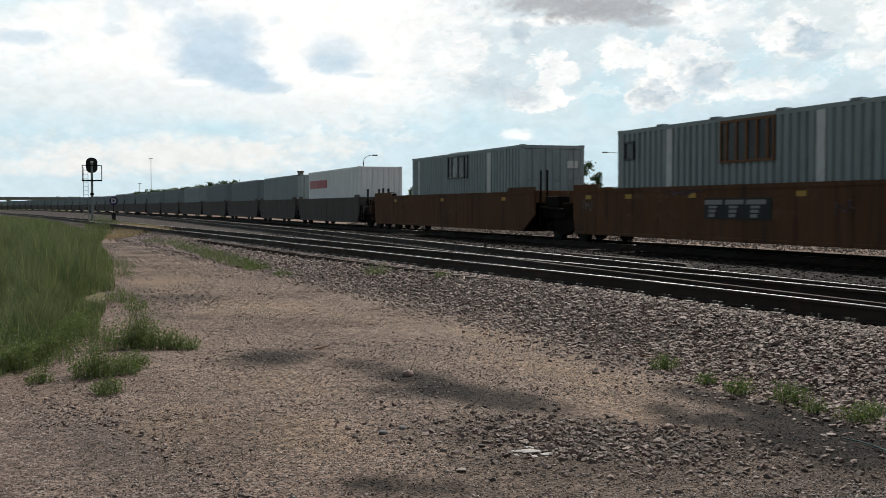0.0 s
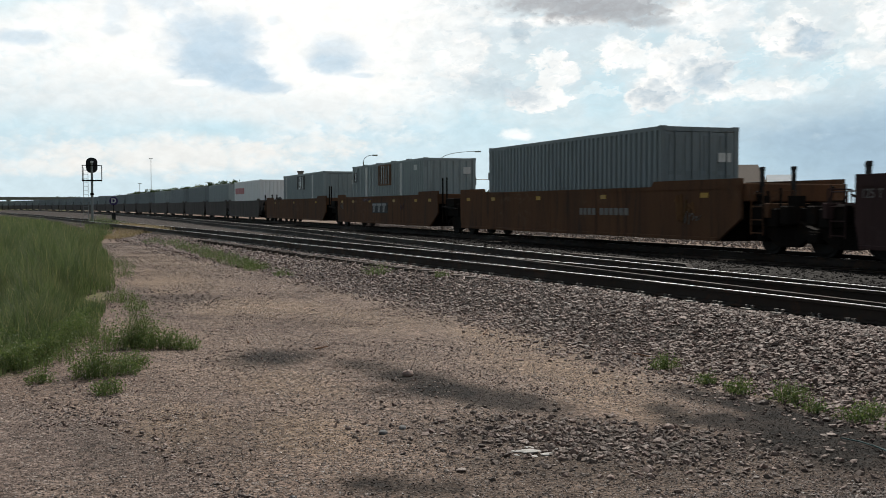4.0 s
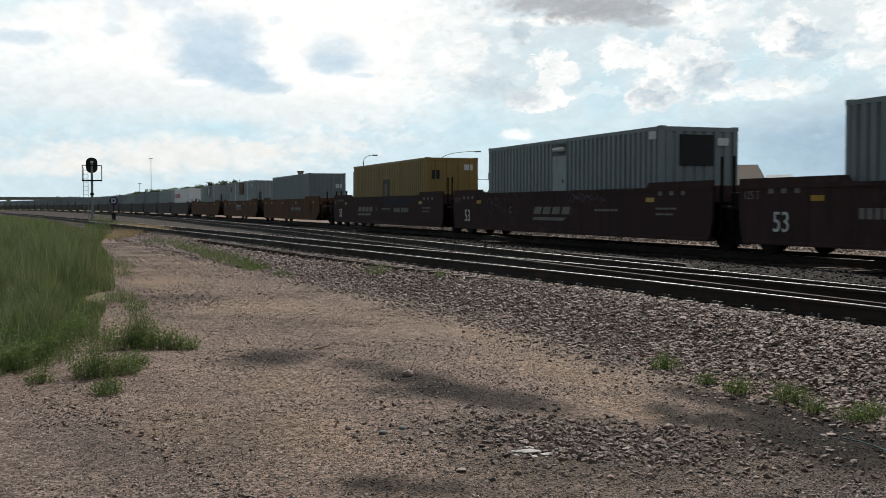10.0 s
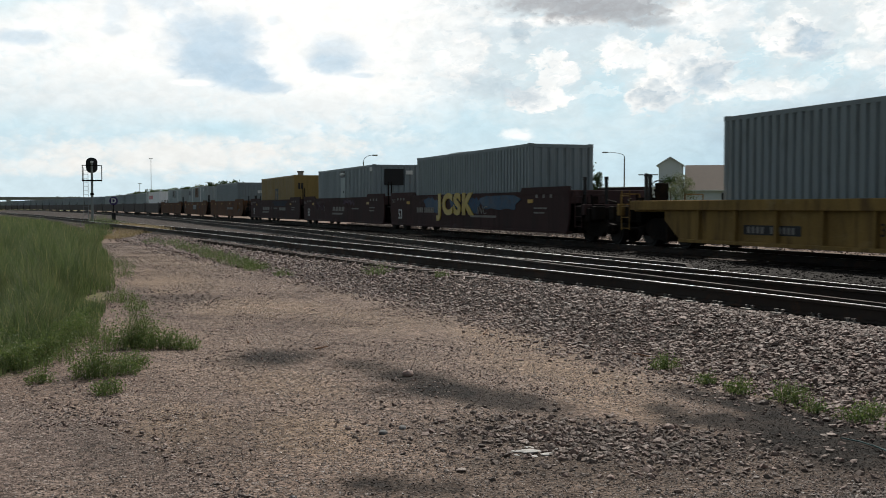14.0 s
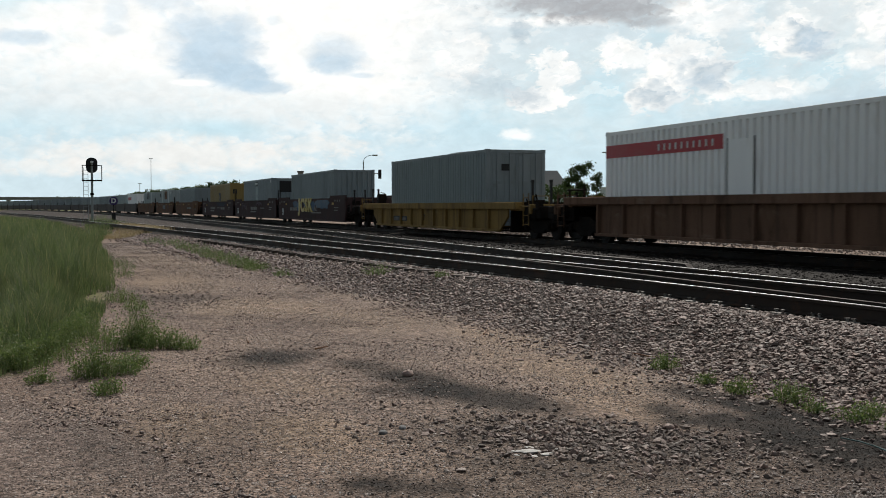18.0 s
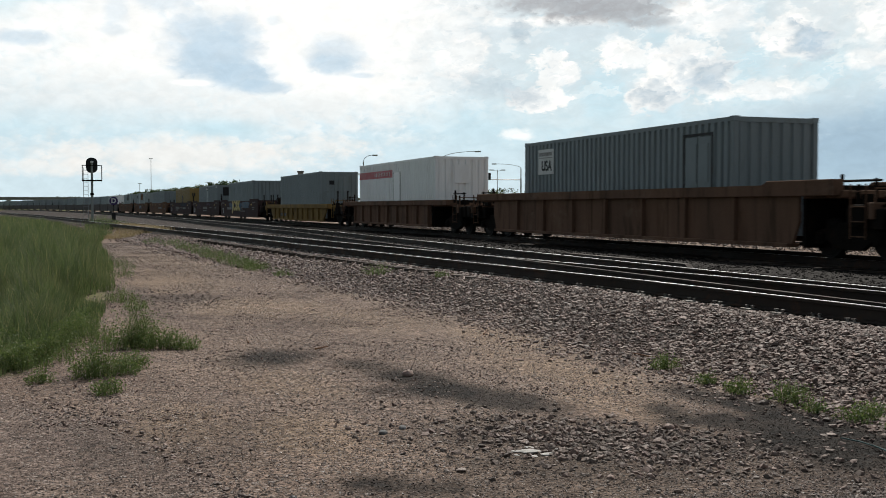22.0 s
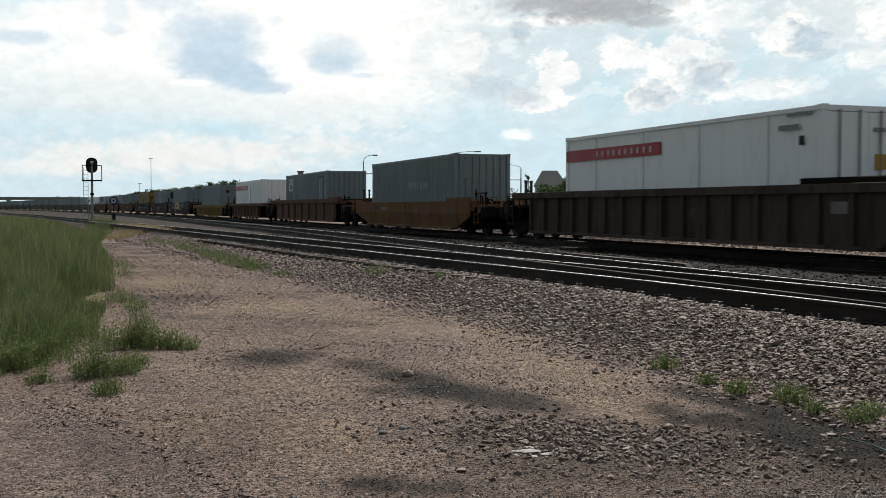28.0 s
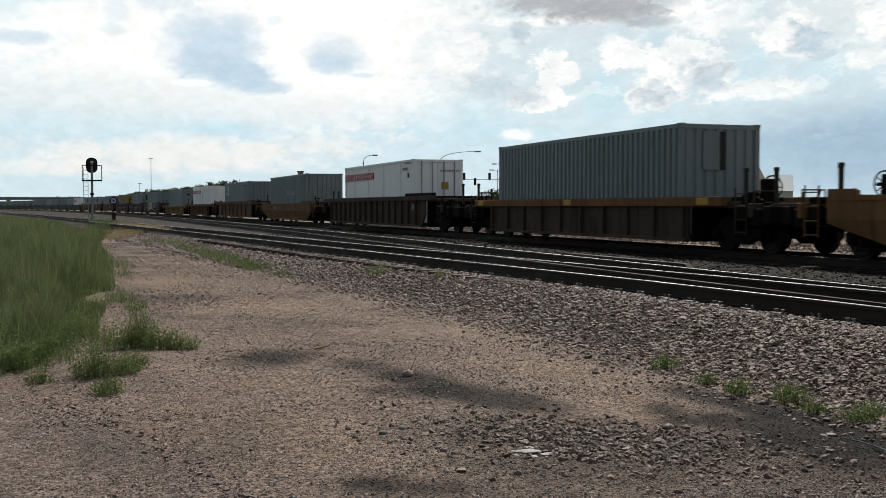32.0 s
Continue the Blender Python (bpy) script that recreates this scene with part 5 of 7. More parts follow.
def orange_set():
    kw = dict(top=1.52, bottom=0.17, cut=(0.95, 0.15))
    car, mid = well_car(146.9, 166.0, "orange", "orange-brown articulated well car unit with a coupler and brake wheel", bogies=(145.5, 165.2), raised=(2.2, 2.6), ends=((), FREE_BRAKE), **kw)
    reflectors(car, mid, (149.5, 156, 162.5))
    car, mid = well_car(127.0, 144.0, "orange", "orange-brown articulated well car unit with a dark logo panel", bogies=(125.6,), raised=(2.5, 1.5), **kw)
    reflectors(car, mid, (143.0, 140.6, 137.4, 133.2, 129.9, 128.0))
    scribble(car, 2.35, 1.36, 1.5, 0.20, 5, M["scrawl"], 6)
    scribble(car, 7.55, 1.05, 0.55, 0.36, 6, M["palemark"], 3)
    scribble(car, -3.6, 1.0, 0.6, 0.32, 7, M["scrawl"], 3)
    # the dark sign panel with plain pale shapes
    patch("sign_panel", car, M["blackmark"], -1.28, 1.36, 0.70, 1.20, "dark panel with a pale logo", x=-1.477)
    for y in (1.0, 0.16, -0.68):
        bm = B()
        for z0, z1, w0 in ((0.75, 0.83, 0.13), (0.86, 0.93, 0.15), (0.96, 1.02, 0.17), (1.05, 1.16, 0.36)):
            prism(bm, [(y - w0 - z0 * 0.25 + 0.23, z0), (y + w0 - z0 * 0.25 + 0.23, z0), (y + w0 - z1 * 0.25 + 0.23, z1), (y - w0 - z1 * 0.25 + 0.23, z1)], -1.490, -1.470)
        part("logo", bm, M["greymark"], car, "pale slanted logo blocks")
    car, mid = well_car(105.8, 124.3, "orange", "orange-brown articulated well car unit with faded numbers", bogies=(104.6,), raised=(3.9, 2.4), ends=(FREE, ()), **kw)
    reflectors(car, mid, (123.4, 120.9, 117.0, 112.5, 107.3))
    bars(car, M["palemark"], -1.06, 0.86, 4, 0.20, 0.20, 0.07, -1.478)
    bars(car, M["palemark"], -2.35, 0.86, 6, 0.22, 0.20, 0.07, -1.478)
    scribble(car, -6.9, 0.95, 0.9, 0.75, 8, M["ochrecar"], 5, 0.03)
    scribble(car, -7.2, 0.72, 0.7, 0.35, 9, M["palemark"], 4)


def maroon_set():
    data = [(83.5, 102.0, (82.9, 102.7), (3.0, 3.8), ((), FREE)), (64.1, 82.2, (63.6,), (3.0, 3.0), ((), ())), (44.0, 63.0, (43.0,), (3.6, 3.6), (FREE, ()))]
    for i, (s0, s1, bg, raised, ends) in enumerate(data):
        label = ("dark maroon well car unit with white stencilled markings", "dark maroon well car unit with faint scrawled graffiti", "dark maroon well car unit with yellow and blue graffiti")[i]
        car, mid = well_car(s0, s1, "maroon", label, bogies=bg, raised=raised, ends=ends, top=1.50, bottom=0.15, cut=(0.15, 0.15))
        lettering("size_mark", "53", 0.64, M["white_trim"], car, -1.474, s1 - mid - 1.55, 0.64, stretch=0.95, label="white painted number 53")
        for k in range(3):
            patch("small_plate", car, M["palemark"], s1 - mid - 1.28 - k * 0.45, s1 - mid - 1.10 - k * 0.45, 1.29, 1.43, x=-1.474)
            patch("small_plate", car, M["palemark"], s0 - mid + 1.2 + k * 0.55, s0 - mid + 1.38 + k * 0.55, 1.29, 1.43, x=-1.474)
        lettering("load_mark", "125 T", 0.26, M["palemark"], car, -1.474, s1 - mid - 0.48, 1.25, label="white painted load mark")
        reflectors(car, mid, (s1 - 2.75, s0 + 2.9), z=1.18, w=0.42)
        if i < 2:
            # swept logo as plain slanted blocks with an underline
            bm = B()
            y = 3.95 if i == 0 else 1.35
            for n in range(4):
                prism(bm, [(y - n * 0.7, 0.76), (y - n * 0.7 - 0.54, 0.76), (y - n * 0.7 - 0.66, 1.0), (y - n * 0.7 - 0.12, 1.0)], -1.478, -1.46)
            prism(bm, [(y + 0.1, 0.56), (y - 2.2, 0.56), (y - 2.5, 0.66), (y - 0.02, 0.66)], -1.478, -1.46)
            part("logo", bm, M["palemark"], car, "faded pale logo shapes")
            lettering("unit_letter", "BC"[i], 0.32, M["palemark"], car, -1.474, y + (-3.4 if i == 0 else 1.95), 0.88)
            bars(car, M["palemark"], y - 4.35, 0.9, 6, 0.18, 0.07, 0.06, -1.476)
        if i == 0:
            bars(car, M["palemark"], -2.44, 0.85, 4, 0.18, 0.21, 0.07, -1.476)
            bars(car, M["palemark"], -3.55, 0.85, 5, 0.17, 0.21, 0.06, -1.476)
            rim = [(-2.6 + 2.9 * math.cos(a) * (0.85 + 0.15 * math.sin(5 * a)), 1.26 + 0.20 * max(-1, min(1, 1.3 * math.sin(a)))) for a in [2 * math.pi * n / 28 for n in range(28)]]
            part("paint_patch", prism(B(), rim, -1.474, -1.46), M["dim_blue"], car, "faded blue paint patch")
        if i == 1:
            scribble(car, -2.0, 1.28, 1.5, 0.34, 11, M["scrawl"], 7, 0.018, "looping mauve spray-paint tag")
            scribble(car, -3.1, 1.22, 0.9, 0.30, 12, M["scrawl"], 4)
            scribble(car, 4.4, 1.05, 2.2, 0.55, 13, M["scrawl"], 6, 0.010)
        if i == 2:
            for n, (y0, y1, z0, z1) in enumerate(((4.6, 3.0, 0.92, 1.40), (3.4, 2.2, 0.72, 1.30), (1.3, 0.3, 0.9, 1.4), (-0.6, -2.1, 0.70, 1.36), (-1.9, -4.0, 0.90, 1.42), (-2.6, -5.9, 0.88, 1.46))):
                rim = [(y0 + (y1 - y0) * (0.5 + 0.5 * math.cos(a) * (0.85 + 0.15 * math.sin(5 * a))), z0 + (z1 - z0) * (0.5 + 0.5 * max(-1, min(1, 1.3 * math.sin(a))) * (0.9 + 0.1 * math.cos(7 * a)))) for a in [2 * math.pi * n / 28 for n in range(28)]]
                part("paint_patch", prism(B(), rim, -1.473 - 0.0022 * n, -1.46), M["graf_blue"], car, "blue background of the graffiti")
            lettering("graffiti", "JCSK", 1.10, M["graf_yellow"], car, -1.494, 0.70, 1.06, extrude=0.012, stretch=1.5, bold=0.06, label="fat yellow graffiti letters", spread=1.2)
            bars(car, M["palemark"], 5.5, 0.86, 4, 0.16, 0.22, 0.06, -1.476)
            bars(car, M["palemark"], 4.45, 0.86, 6, 0.15, 0.22, 0.06, -1.476)
            patch("paint_streak", car, M["palemark"], -3.6, -1.0, 0.60, 0.68, "pale pink smear of paint", x=-1.472)
            lettering("graffiti", "INC", 0.42, M["palemark"], car, -1.488, -2.2, 0.86, stretch=1.4, bend=0.3)
        bars(car, M["palemark"], s0 - mid + 2.6, 0.95, 3, 0.3, 0.05, 0.05, -1.476)
        bars(car, M["palemark"], s0 - mid + 2.6, 0.80, 2, 0.4, 0.05, 0.05, -1.476)


def single_cars():
    car, mid = well_car(20.4, 40.0, "yellowcar", "yellow ribbed well car with black stencilled numbers", top=1.16, bottom=0.10, ribs=1.55, chord=0.25, panel=(21.3, 38.4), raised=(0, 0), bogies=(19.6, 39.3), cut=(0.8, 0.8), ends=(FREE, FREE_BRAKE))
    patch("number_panel", car, M["blackmark"], 2.70, 4.75, 0.36, 0.58, "black band under the numbers", x=-1.474)
    bars(car, M["palemark"], 4.6, 0.47, 4, 0.10, 0.15, 0.07, -1.480)
    bars(car, M["palemark"], 3.75, 0.47, 6, 0.09, 0.15, 0.06, -1.480)
    lettering("size_mark", "53", 0.36, M["blackmark"], car, -1.474, 0.36, 0.53, label="black painted number 53")
    car, mid = well_car(0.0, 16.6, "browncar", "brown ribbed well car with grimy side plates", top=1.28, bottom=0.14, ribs=1.5, chord=0.22, panel=(2.3, 14.6), raised=(0, 0), bogies=(0.3, 16.2), cut=(0.0, 0.0), ends=(PLAIN, PLAIN))
    car, mid = well_car(-23.1, -3.4, "browncar", "tall brown ribbed well car", top=1.46, bottom=0.12, ribs=2.05, chord=0.24, panel=(-21.9, -4.8), raised=(2.2, 0), bogies=(-23.0, -3.7), cut=(0.25, 0.25), ends=(PLAIN, PLAIN))
    for s0, s1 in ((-43.5, -26.8), (-108.5, -91.8)):
        car, mid = well_car(s0, s1, "ochrecar", "ochre smooth-sided well car with sloped belly ends", top=1.22, bottom=0.10, panel=(s0, s1), raised=(2.6, 0.8), lean=0.22, cut=(1.9, 2.2), bogies=(s0 + 0.8, s1 - 1.2), ends=(PLAIN, FREE_BRAKE + (("brake_at", -0.5),)))
        bars(car, M["blackmark"], 4.72, 0.93, 4, 0.14, 0.16, 0.05, -1.478)
        bars(car, M["palemark"], 3.6, 0.93, 5, 0.14, 0.16, 0.05, -1.478)
        patch("logo_patch", car, M["fadedred"], -3.92, -2.26, 0.78, 0.98, "faded red logo patch", x=-1.474)
        patch("logo_patch", car, M["fadedred"], -3.6, -2.5, 0.63, 0.72, "faded red logo patch", x=-1.474)
        patch("placard", car, M["blackmark"], s0 - mid + 2.3, s0 - mid + 2.55, 0.62, 0.86, x=-1.474)
    car, mid = well_car(-67.1, -47.9, "darkbrown", "tall dark brown well car with close ribs", top=1.47, bottom=0.12, ribs=1.05, chord=0.20, panel=(-66.0, -49.2), raised=(0, 0), bogies=(-67.3, -47.4), cut=(0.5, 0.0), ends=(FREE + (("reach", 2.9), ("post_at", 2.3)), FREE + (("reach", 2.2),)))
    part("locking_beam", box(B(), -1.45, -1.25, -66.83 - mid, -63.06 - mid, 1.465, 1.60), M["steel"], car, bevel=0.02)
    patch("placard", car, M["palemark"], -64.6 - mid, -64.1 - mid, 0.85, 1.1, x=-1.474)
    car, mid = well_car(-88.2, -72.2, "darkbrown", "dark brown ribbed well car with ochre top edge", chord_paint="ochrecar", top=1.24, bottom=0.12, ribs=1.45, chord=0.23, panel=(-86.6, -73.6), raised=(0, 0), bogies=(-88.2, -72.6), cut=(0.0, 0.0), ends=(FREE_BRAKE, PLAIN + (("reach", 2.5),)))
    reflectors(car, mid, (-87.4, -72.8, -80), z=1.13, w=0.5, h=0.17, x=-1.592)


def boxes_on_train():
    half = CL / 2
    # grey boxes with cut-in windows
    c = container("grey", 148.54 + half, "grey corrugated shipping container with a broad dark window")
    window_in(c, -0.9, 1.25, 1.92, 2.70, 3, "black", "broad dark window")
    patch("stripe", c, M["white_trim"], -3.30, -2.94, 0.2, 2.75, "white vertical stripe")
    patch("stripe", c, M["white_trim"], 5.05, 5.25, 0.2, 2.75, "white vertical stripe")
    end_patch("placard", c, M["white_trim"], 0.55, 0.95, 2.1, 2.35)
    c = container("grey", 129.5 + half, "grey corrugated shipping container with a boarded wooden window", end="wall")
    window_in(c, -1.08, 0.92, 1.84, 2.74, 5, "wood", "boarded window with wooden uprights")
    for s in (139.4, 136.9, 134.3, 131.9):
        part("lifting_bracket", box(B(), -CW / 2 - 0.01, -CW / 2 + 0.2, -0.16, 0.16, CH - 0.04, CH + 0.035), M["slate"], c, bevel=0.012).matrix_basis = pose(0, s - 129.5 - half, 0)
    window_in(c, 5.2, 5.62, 2.1, 2.5, 0, "black", "small dark window")
    for y0 in (3.18, -2.81):
        patch("stripe", c, M["white_trim"], y0, y0 + 0.28, 0.2, 2.78, "white vertical stripe")
    patch("placard", c, M["white_trim"], -5.03, -4.66, 2.38, 2.62, "white placard")
    end_patch("placard", c, M["white_trim"], 0.62, 0.95, 2.2, 2.5, "white placard")
    c = container("slate", 109.75 + half, "slate-grey corrugated shipping container with a plain side")
    end_patch("placard", c, M["white_trim"], 0.55, 0.95, 1.95, 2.2, "white placard")
    c = container("yellowbox", 86.36 + half, "ochre-yellow corrugated shipping container with black marks")
    patch("logo", c, M["blackmark"], -0.49, 0.51, 1.25, 2.06, "black block logo")
    patch("logo", c, M["yellowbox"], -0.16, -0.06, 1.24, 1.86, x=-CW / 2 - 0.006)
    patch("logo", c, M["yellowbox"], 0.10, 0.20, 1.24, 1.86, x=-CW / 2 - 0.006)
    end_patch("logo", c, M["blackmark"], -0.95, -0.6, 1.95, 2.35, "black block logo")
    end_patch("placard", c, M["white_trim"], 0.55, 0.95, 2.35, 2.6, "white placard")
    c = container("slate", 66.92 + half, "slate-grey shipping container with a pale door and dark end window", end="wall")
    d = patch("door", c, M["grey"], -0.44, 0.56, 0.2, 2.36, "pale grey side door", bevel=0.006)
    part("door_handle", rod(B(), (-CW / 2 - 0.05, -0.3, 1.5), (-CW / 2 - 0.05, -0.3, 1.62), 0.015, 6), M["steel"], d)
    patch("recess", c, M["black"], -0.42, 0.52, 2.38, 2.74, "dark recess over the door")
    part("blind_roll", rod(B(), (-CW / 2 - 0.03, -0.38, 2.56), (-CW / 2 - 0.03, 0.40, 2.56), 0.07, 10), M["white_trim"], c)
    patch("placard", c, M["white_trim"], -5.86, -5.5, 2.56, 2.77, "white placard")
    end_patch("window", c, M["black"], -0.62, 0.42, 1.85, 2.68, "dark open end window")
    end_patch("placard", c, M["white_trim"], 0.55, 0.9, 2.4, 2.6, "white placard")
    container("slate", 47.56 + half, "slate-grey corrugated shipping container in the graffitied car", end="wall")
    c = container("slate", 23.96 + half, "slate-grey corrugated shipping container in the yellow car")
    end_patch("placard", c, M["blackmark"], -0.6, -0.25, 2.1, 2.35)
    c = container("white", 2.4 + half, "white corrugated shipping container with a red stripe and a side door", end="wall")
    patch("stripe", c, M["red"], 0.15, 6.05, 2.14, 2.50, "red painted stripe")
    bars(c, M["white_trim"], 3.15, 2.32, 10, 0.07, 0.17, 0.21, -CW / 2 - 0.008)
    patch("door", c, M["white"], -1.06, -0.05, 0.3, 2.34, "white side door", bevel=0.006)
    part("door_edge", box(box(B(), -CW / 2 - 0.01, -CW / 2 + 0.02, -0.05, 0.0, 0.3, 2.38), -CW / 2 - 0.01, -CW / 2 + 0.02, -1.11, -1.06, 0.3, 2.38), M["greymark"], c)
    end_patch("hatch", c, M["white"], -0.35, 0.35, 1.75, 2.55, "flat white hatch")
    c = container("slate", -19.15 + half, "slate-grey corrugated shipping container with a white poster and a side door", end="wall")
    poster = patch("poster", c, M["white_trim"], 3.80, 4.98, 1.80, 2.62, "white poster with dark letters")
    x = -CW / 2 - 0.008
    lettering("letters", "USA", 0.46, M["blackmark"], c, x, 4.33, 2.06, stretch=0.9, bold=0.012, label="dark printed letters")
    bars(c, M["greymark"], 4.90, 2.46, 6, 0.13, 0.12, 0.04, x)
    bars(c, M["greymark"], 4.90, 2.34, 1, 1.0, 0.02, 0.0, x)
    part("door_frame", box(box(box(B(), x, x + 0.05, -3.97, -3.89, 0.2, 2.52), x, x + 0.05, -5.24, -5.16, 0.2, 2.52), x, x + 0.05, -5.24, -3.89, 2.50, 2.57), M["blackmark"], c)
    d = patch("door", c, M["slate"], -5.14, -3.99, 0.2, 2.48, "grey panelled side door", bevel=0.006)
    for z0, z1 in ((0.4, 1.2), (1.35, 2.3)):
        for y0 in (-5.05, -4.52):
            part("panel", box(B(), x - 0.012, x + 0.01, y0, y0 + 0.44, z0, z1), M["slate"], d)
    part("gap", box(B(), x - 0.002, x + 0.01, -4.57, -4.55, 0.25, 2.45), M["blackmark"], d)
    c = container("slate", -41.2 + half, "slate-grey corrugated shipping container with faded pale lettering", end="wall")
    bars(c, M["lettering"], 0.0, 1.70, 6, 0.07, 0.30, 0.18, -CW / 2 - 0.006)
    bars(c, M["lettering"], -1.65, 1.66, 6, 0.06, 0.24, 0.14, -CW / 2 - 0.006)
    end_patch("hatch", c, M["slate"], -1.0, -0.5, 1.9, 2.65, "raised hatch")
    c = container("white", -63.5 + half, "smooth white refrigerated container with a short red stripe", smooth=True)
    patch("stripe", c, M["red"], 0.42, 6.05, 2.13, 2.47, "red painted stripe")
    bars(c, M["white_trim"], 4.0, 2.30, 10, 0.07, 0.16, 0.27, -CW / 2 - 0.008)
    bars(c, M["greymark"], -4.62, 2.47, 6, 0.10, 0.12, 0.02, -CW / 2 - 0.006)
    bars(c, M["greymark"], -4.9, 2.74, 5, 0.15, 0.06, 0.02, -CW / 2 - 0.006)
    patch("placard", c, M["blackmark"], -5.46, -5.33, 2.07, 2.27, "small dark label")
    end_patch("placard", c, M["yellowmark"], 0.17, 0.50, 1.54, 1.86, "orange placard")
    for n in range(9):
        end_patch("marking", c, M["greymark"], 0.12 + n * 0.11, 0.17 + n * 0.11, 2.34, 2.43)
    c = container("slate", -85.82 + half, "slate-grey corrugated shipping container in a brown ribbed car", end="wall")
    end_patch("hatch", c, M["slate"], -0.55, -0.05, 1.7, 2.7, "raised hatch")
    end_patch("hatch", c, M["blackmark"], -0.05, 0.12, 1.7, 2.7, "dark slot")
    container("slate", -106.0 + half, "slate-grey corrugated shipping container in the last ochre car", end="wall")


def front_of_train():
    """The cars farther ahead, a few shapes shared by many."""
    c = container("white", 170.0 + half_box, "white corrugated shipping container with a small red patch", end="wall")
    patch("stripe", c, M["red"], 1.2, 5.6, 1.85, 2.35, "red painted patch")
    kinds = ["slate", "grey", "slate", "slate", "grey", "slate", "slate"]
    gaps = [168.4, 184.6, 198.8, 214.8, 230.5, 249.2, 267.2, 284.0, 299.2, 314.6, 330.6, 345.5]
    while gaps[-1] < 620:
        gaps.append(gaps[-1] + 16.0)
    proto, last = None, None
    for i in range(len(gaps) - 1):
        s0, s1 = gaps[i] + 0.7, gaps[i + 1] - 0.7
        # greyed paint carries the haze over the distant cars
        paint = "hazecar"
        if i < 7:
            well_car(s0, s1, paint, "dark well car unit far ahead in the train", top=1.50, bottom=0.15, raised=(0.8, 0.8), cut=(0.3, 0.3), bogies=(gaps[i],), ends=(ARTIC if i else FREE, ()), turning=False, group="well cars ahead")
            if i:
                container(kinds[i % 7], (s0 + s1) / 2, "grey corrugated shipping container far ahead in the train", end="wall", cheap=True, group="containers ahead")
        else:
            if proto is None:
                proto, pm = well_car(s0, s0 + 14.6, paint, "dark well car unit far ahead in the train", top=1.50, bottom=0.15, raised=(0.8, 0.8), cut=(0.3, 0.3), bogies=(s0 - 0.7,), turning=False, group="well cars ahead")
                last = container("slate", (s0 + s1) / 2, "slate-grey shipping container far ahead in the train", end="wall", cheap=True, group="containers ahead")
                continue
            rolls(copy_thing(proto, Matrix()), (s0 + s1) / 2)
            rolls(copy_thing(last, Matrix()), (s0 + s1) / 2, BOX_Z + (0.0 if i % 3 else 0.12))


half_box = CL / 2
orange_set()
maroon_set()
single_cars()
boxes_on_train()
front_of_train()


# ---- plants ----


def blades(name, pts, heights, widths, lean, material, seed):
    """Grass blades: bent, tapering strips of three pieces, one mesh."""
    rng = np.random.default_rng(seed)
    n = len(pts)
    pts = np.asarray(pts, float)
    ang = rng.random(n) * 2 * np.pi
    dirs = np.stack([np.cos(ang), np.sin(ang), np.zeros(n)], -1)
    side = np.stack([-np.sin(ang + rng.normal(0, .8, n)), np.cos(ang), np.zeros(n)], -1)
    out = lean * (0.3 + rng.random(n)) * heights
    verts = np.zeros((n, 7, 3))
    for i, (u, w) in enumerate(((0.0, 1.0), (0.4, 0.85), (0.75, 0.55))):
        c = pts + dirs * (out * u * u)[:, None]
        c[:, 2] += heights * u
        verts[:, 2 * i] = c - side * (widths * w / 2)[:, None]
        verts[:, 2 * i + 1] = c + side * (widths * w / 2)[:, None]
    tip = pts + dirs * out[:, None]
    tip[:, 2] += heights * (0.97 - 0.25 * lean * rng.random(n))
    verts[:, 6] = tip
    tri = np.array([(0, 1, 3), (0, 3, 2), (2, 3, 5), (2, 5, 4), (4, 5, 6)])
    loops = (tri[None] + (np.arange(n) * 7)[:, None, None]).ravel()
    return raw(name, verts.reshape(-1, 3), 3, loops, material)


def leaf_cloud(name, centres, size, material, seed):
    """Small pointed leaves at the given places, turned at random."""
    rng = np.random.default_rng(seed)
    n = len(centres)
    a, b = rng.standard_normal((n, 3)), rng.standard_normal((n, 3))
    a /= np.linalg.norm(a, axis=1, keepdims=True)
    b -= a * (a * b).sum(1, keepdims=True)
    b /= np.linalg.norm(b, axis=1, keepdims=True)
    s = size * (0.6 + 0.8 * rng.random((n, 1)))
    c = np.asarray(centres, float)
    verts = np.stack([c - a * s, c + b * s * 0.5, c + a * s, c - b * s * 0.5], 1)
    loops = np.arange(n * 4)
    return raw(name, verts.reshape(-1, 3), 4, loops, material)


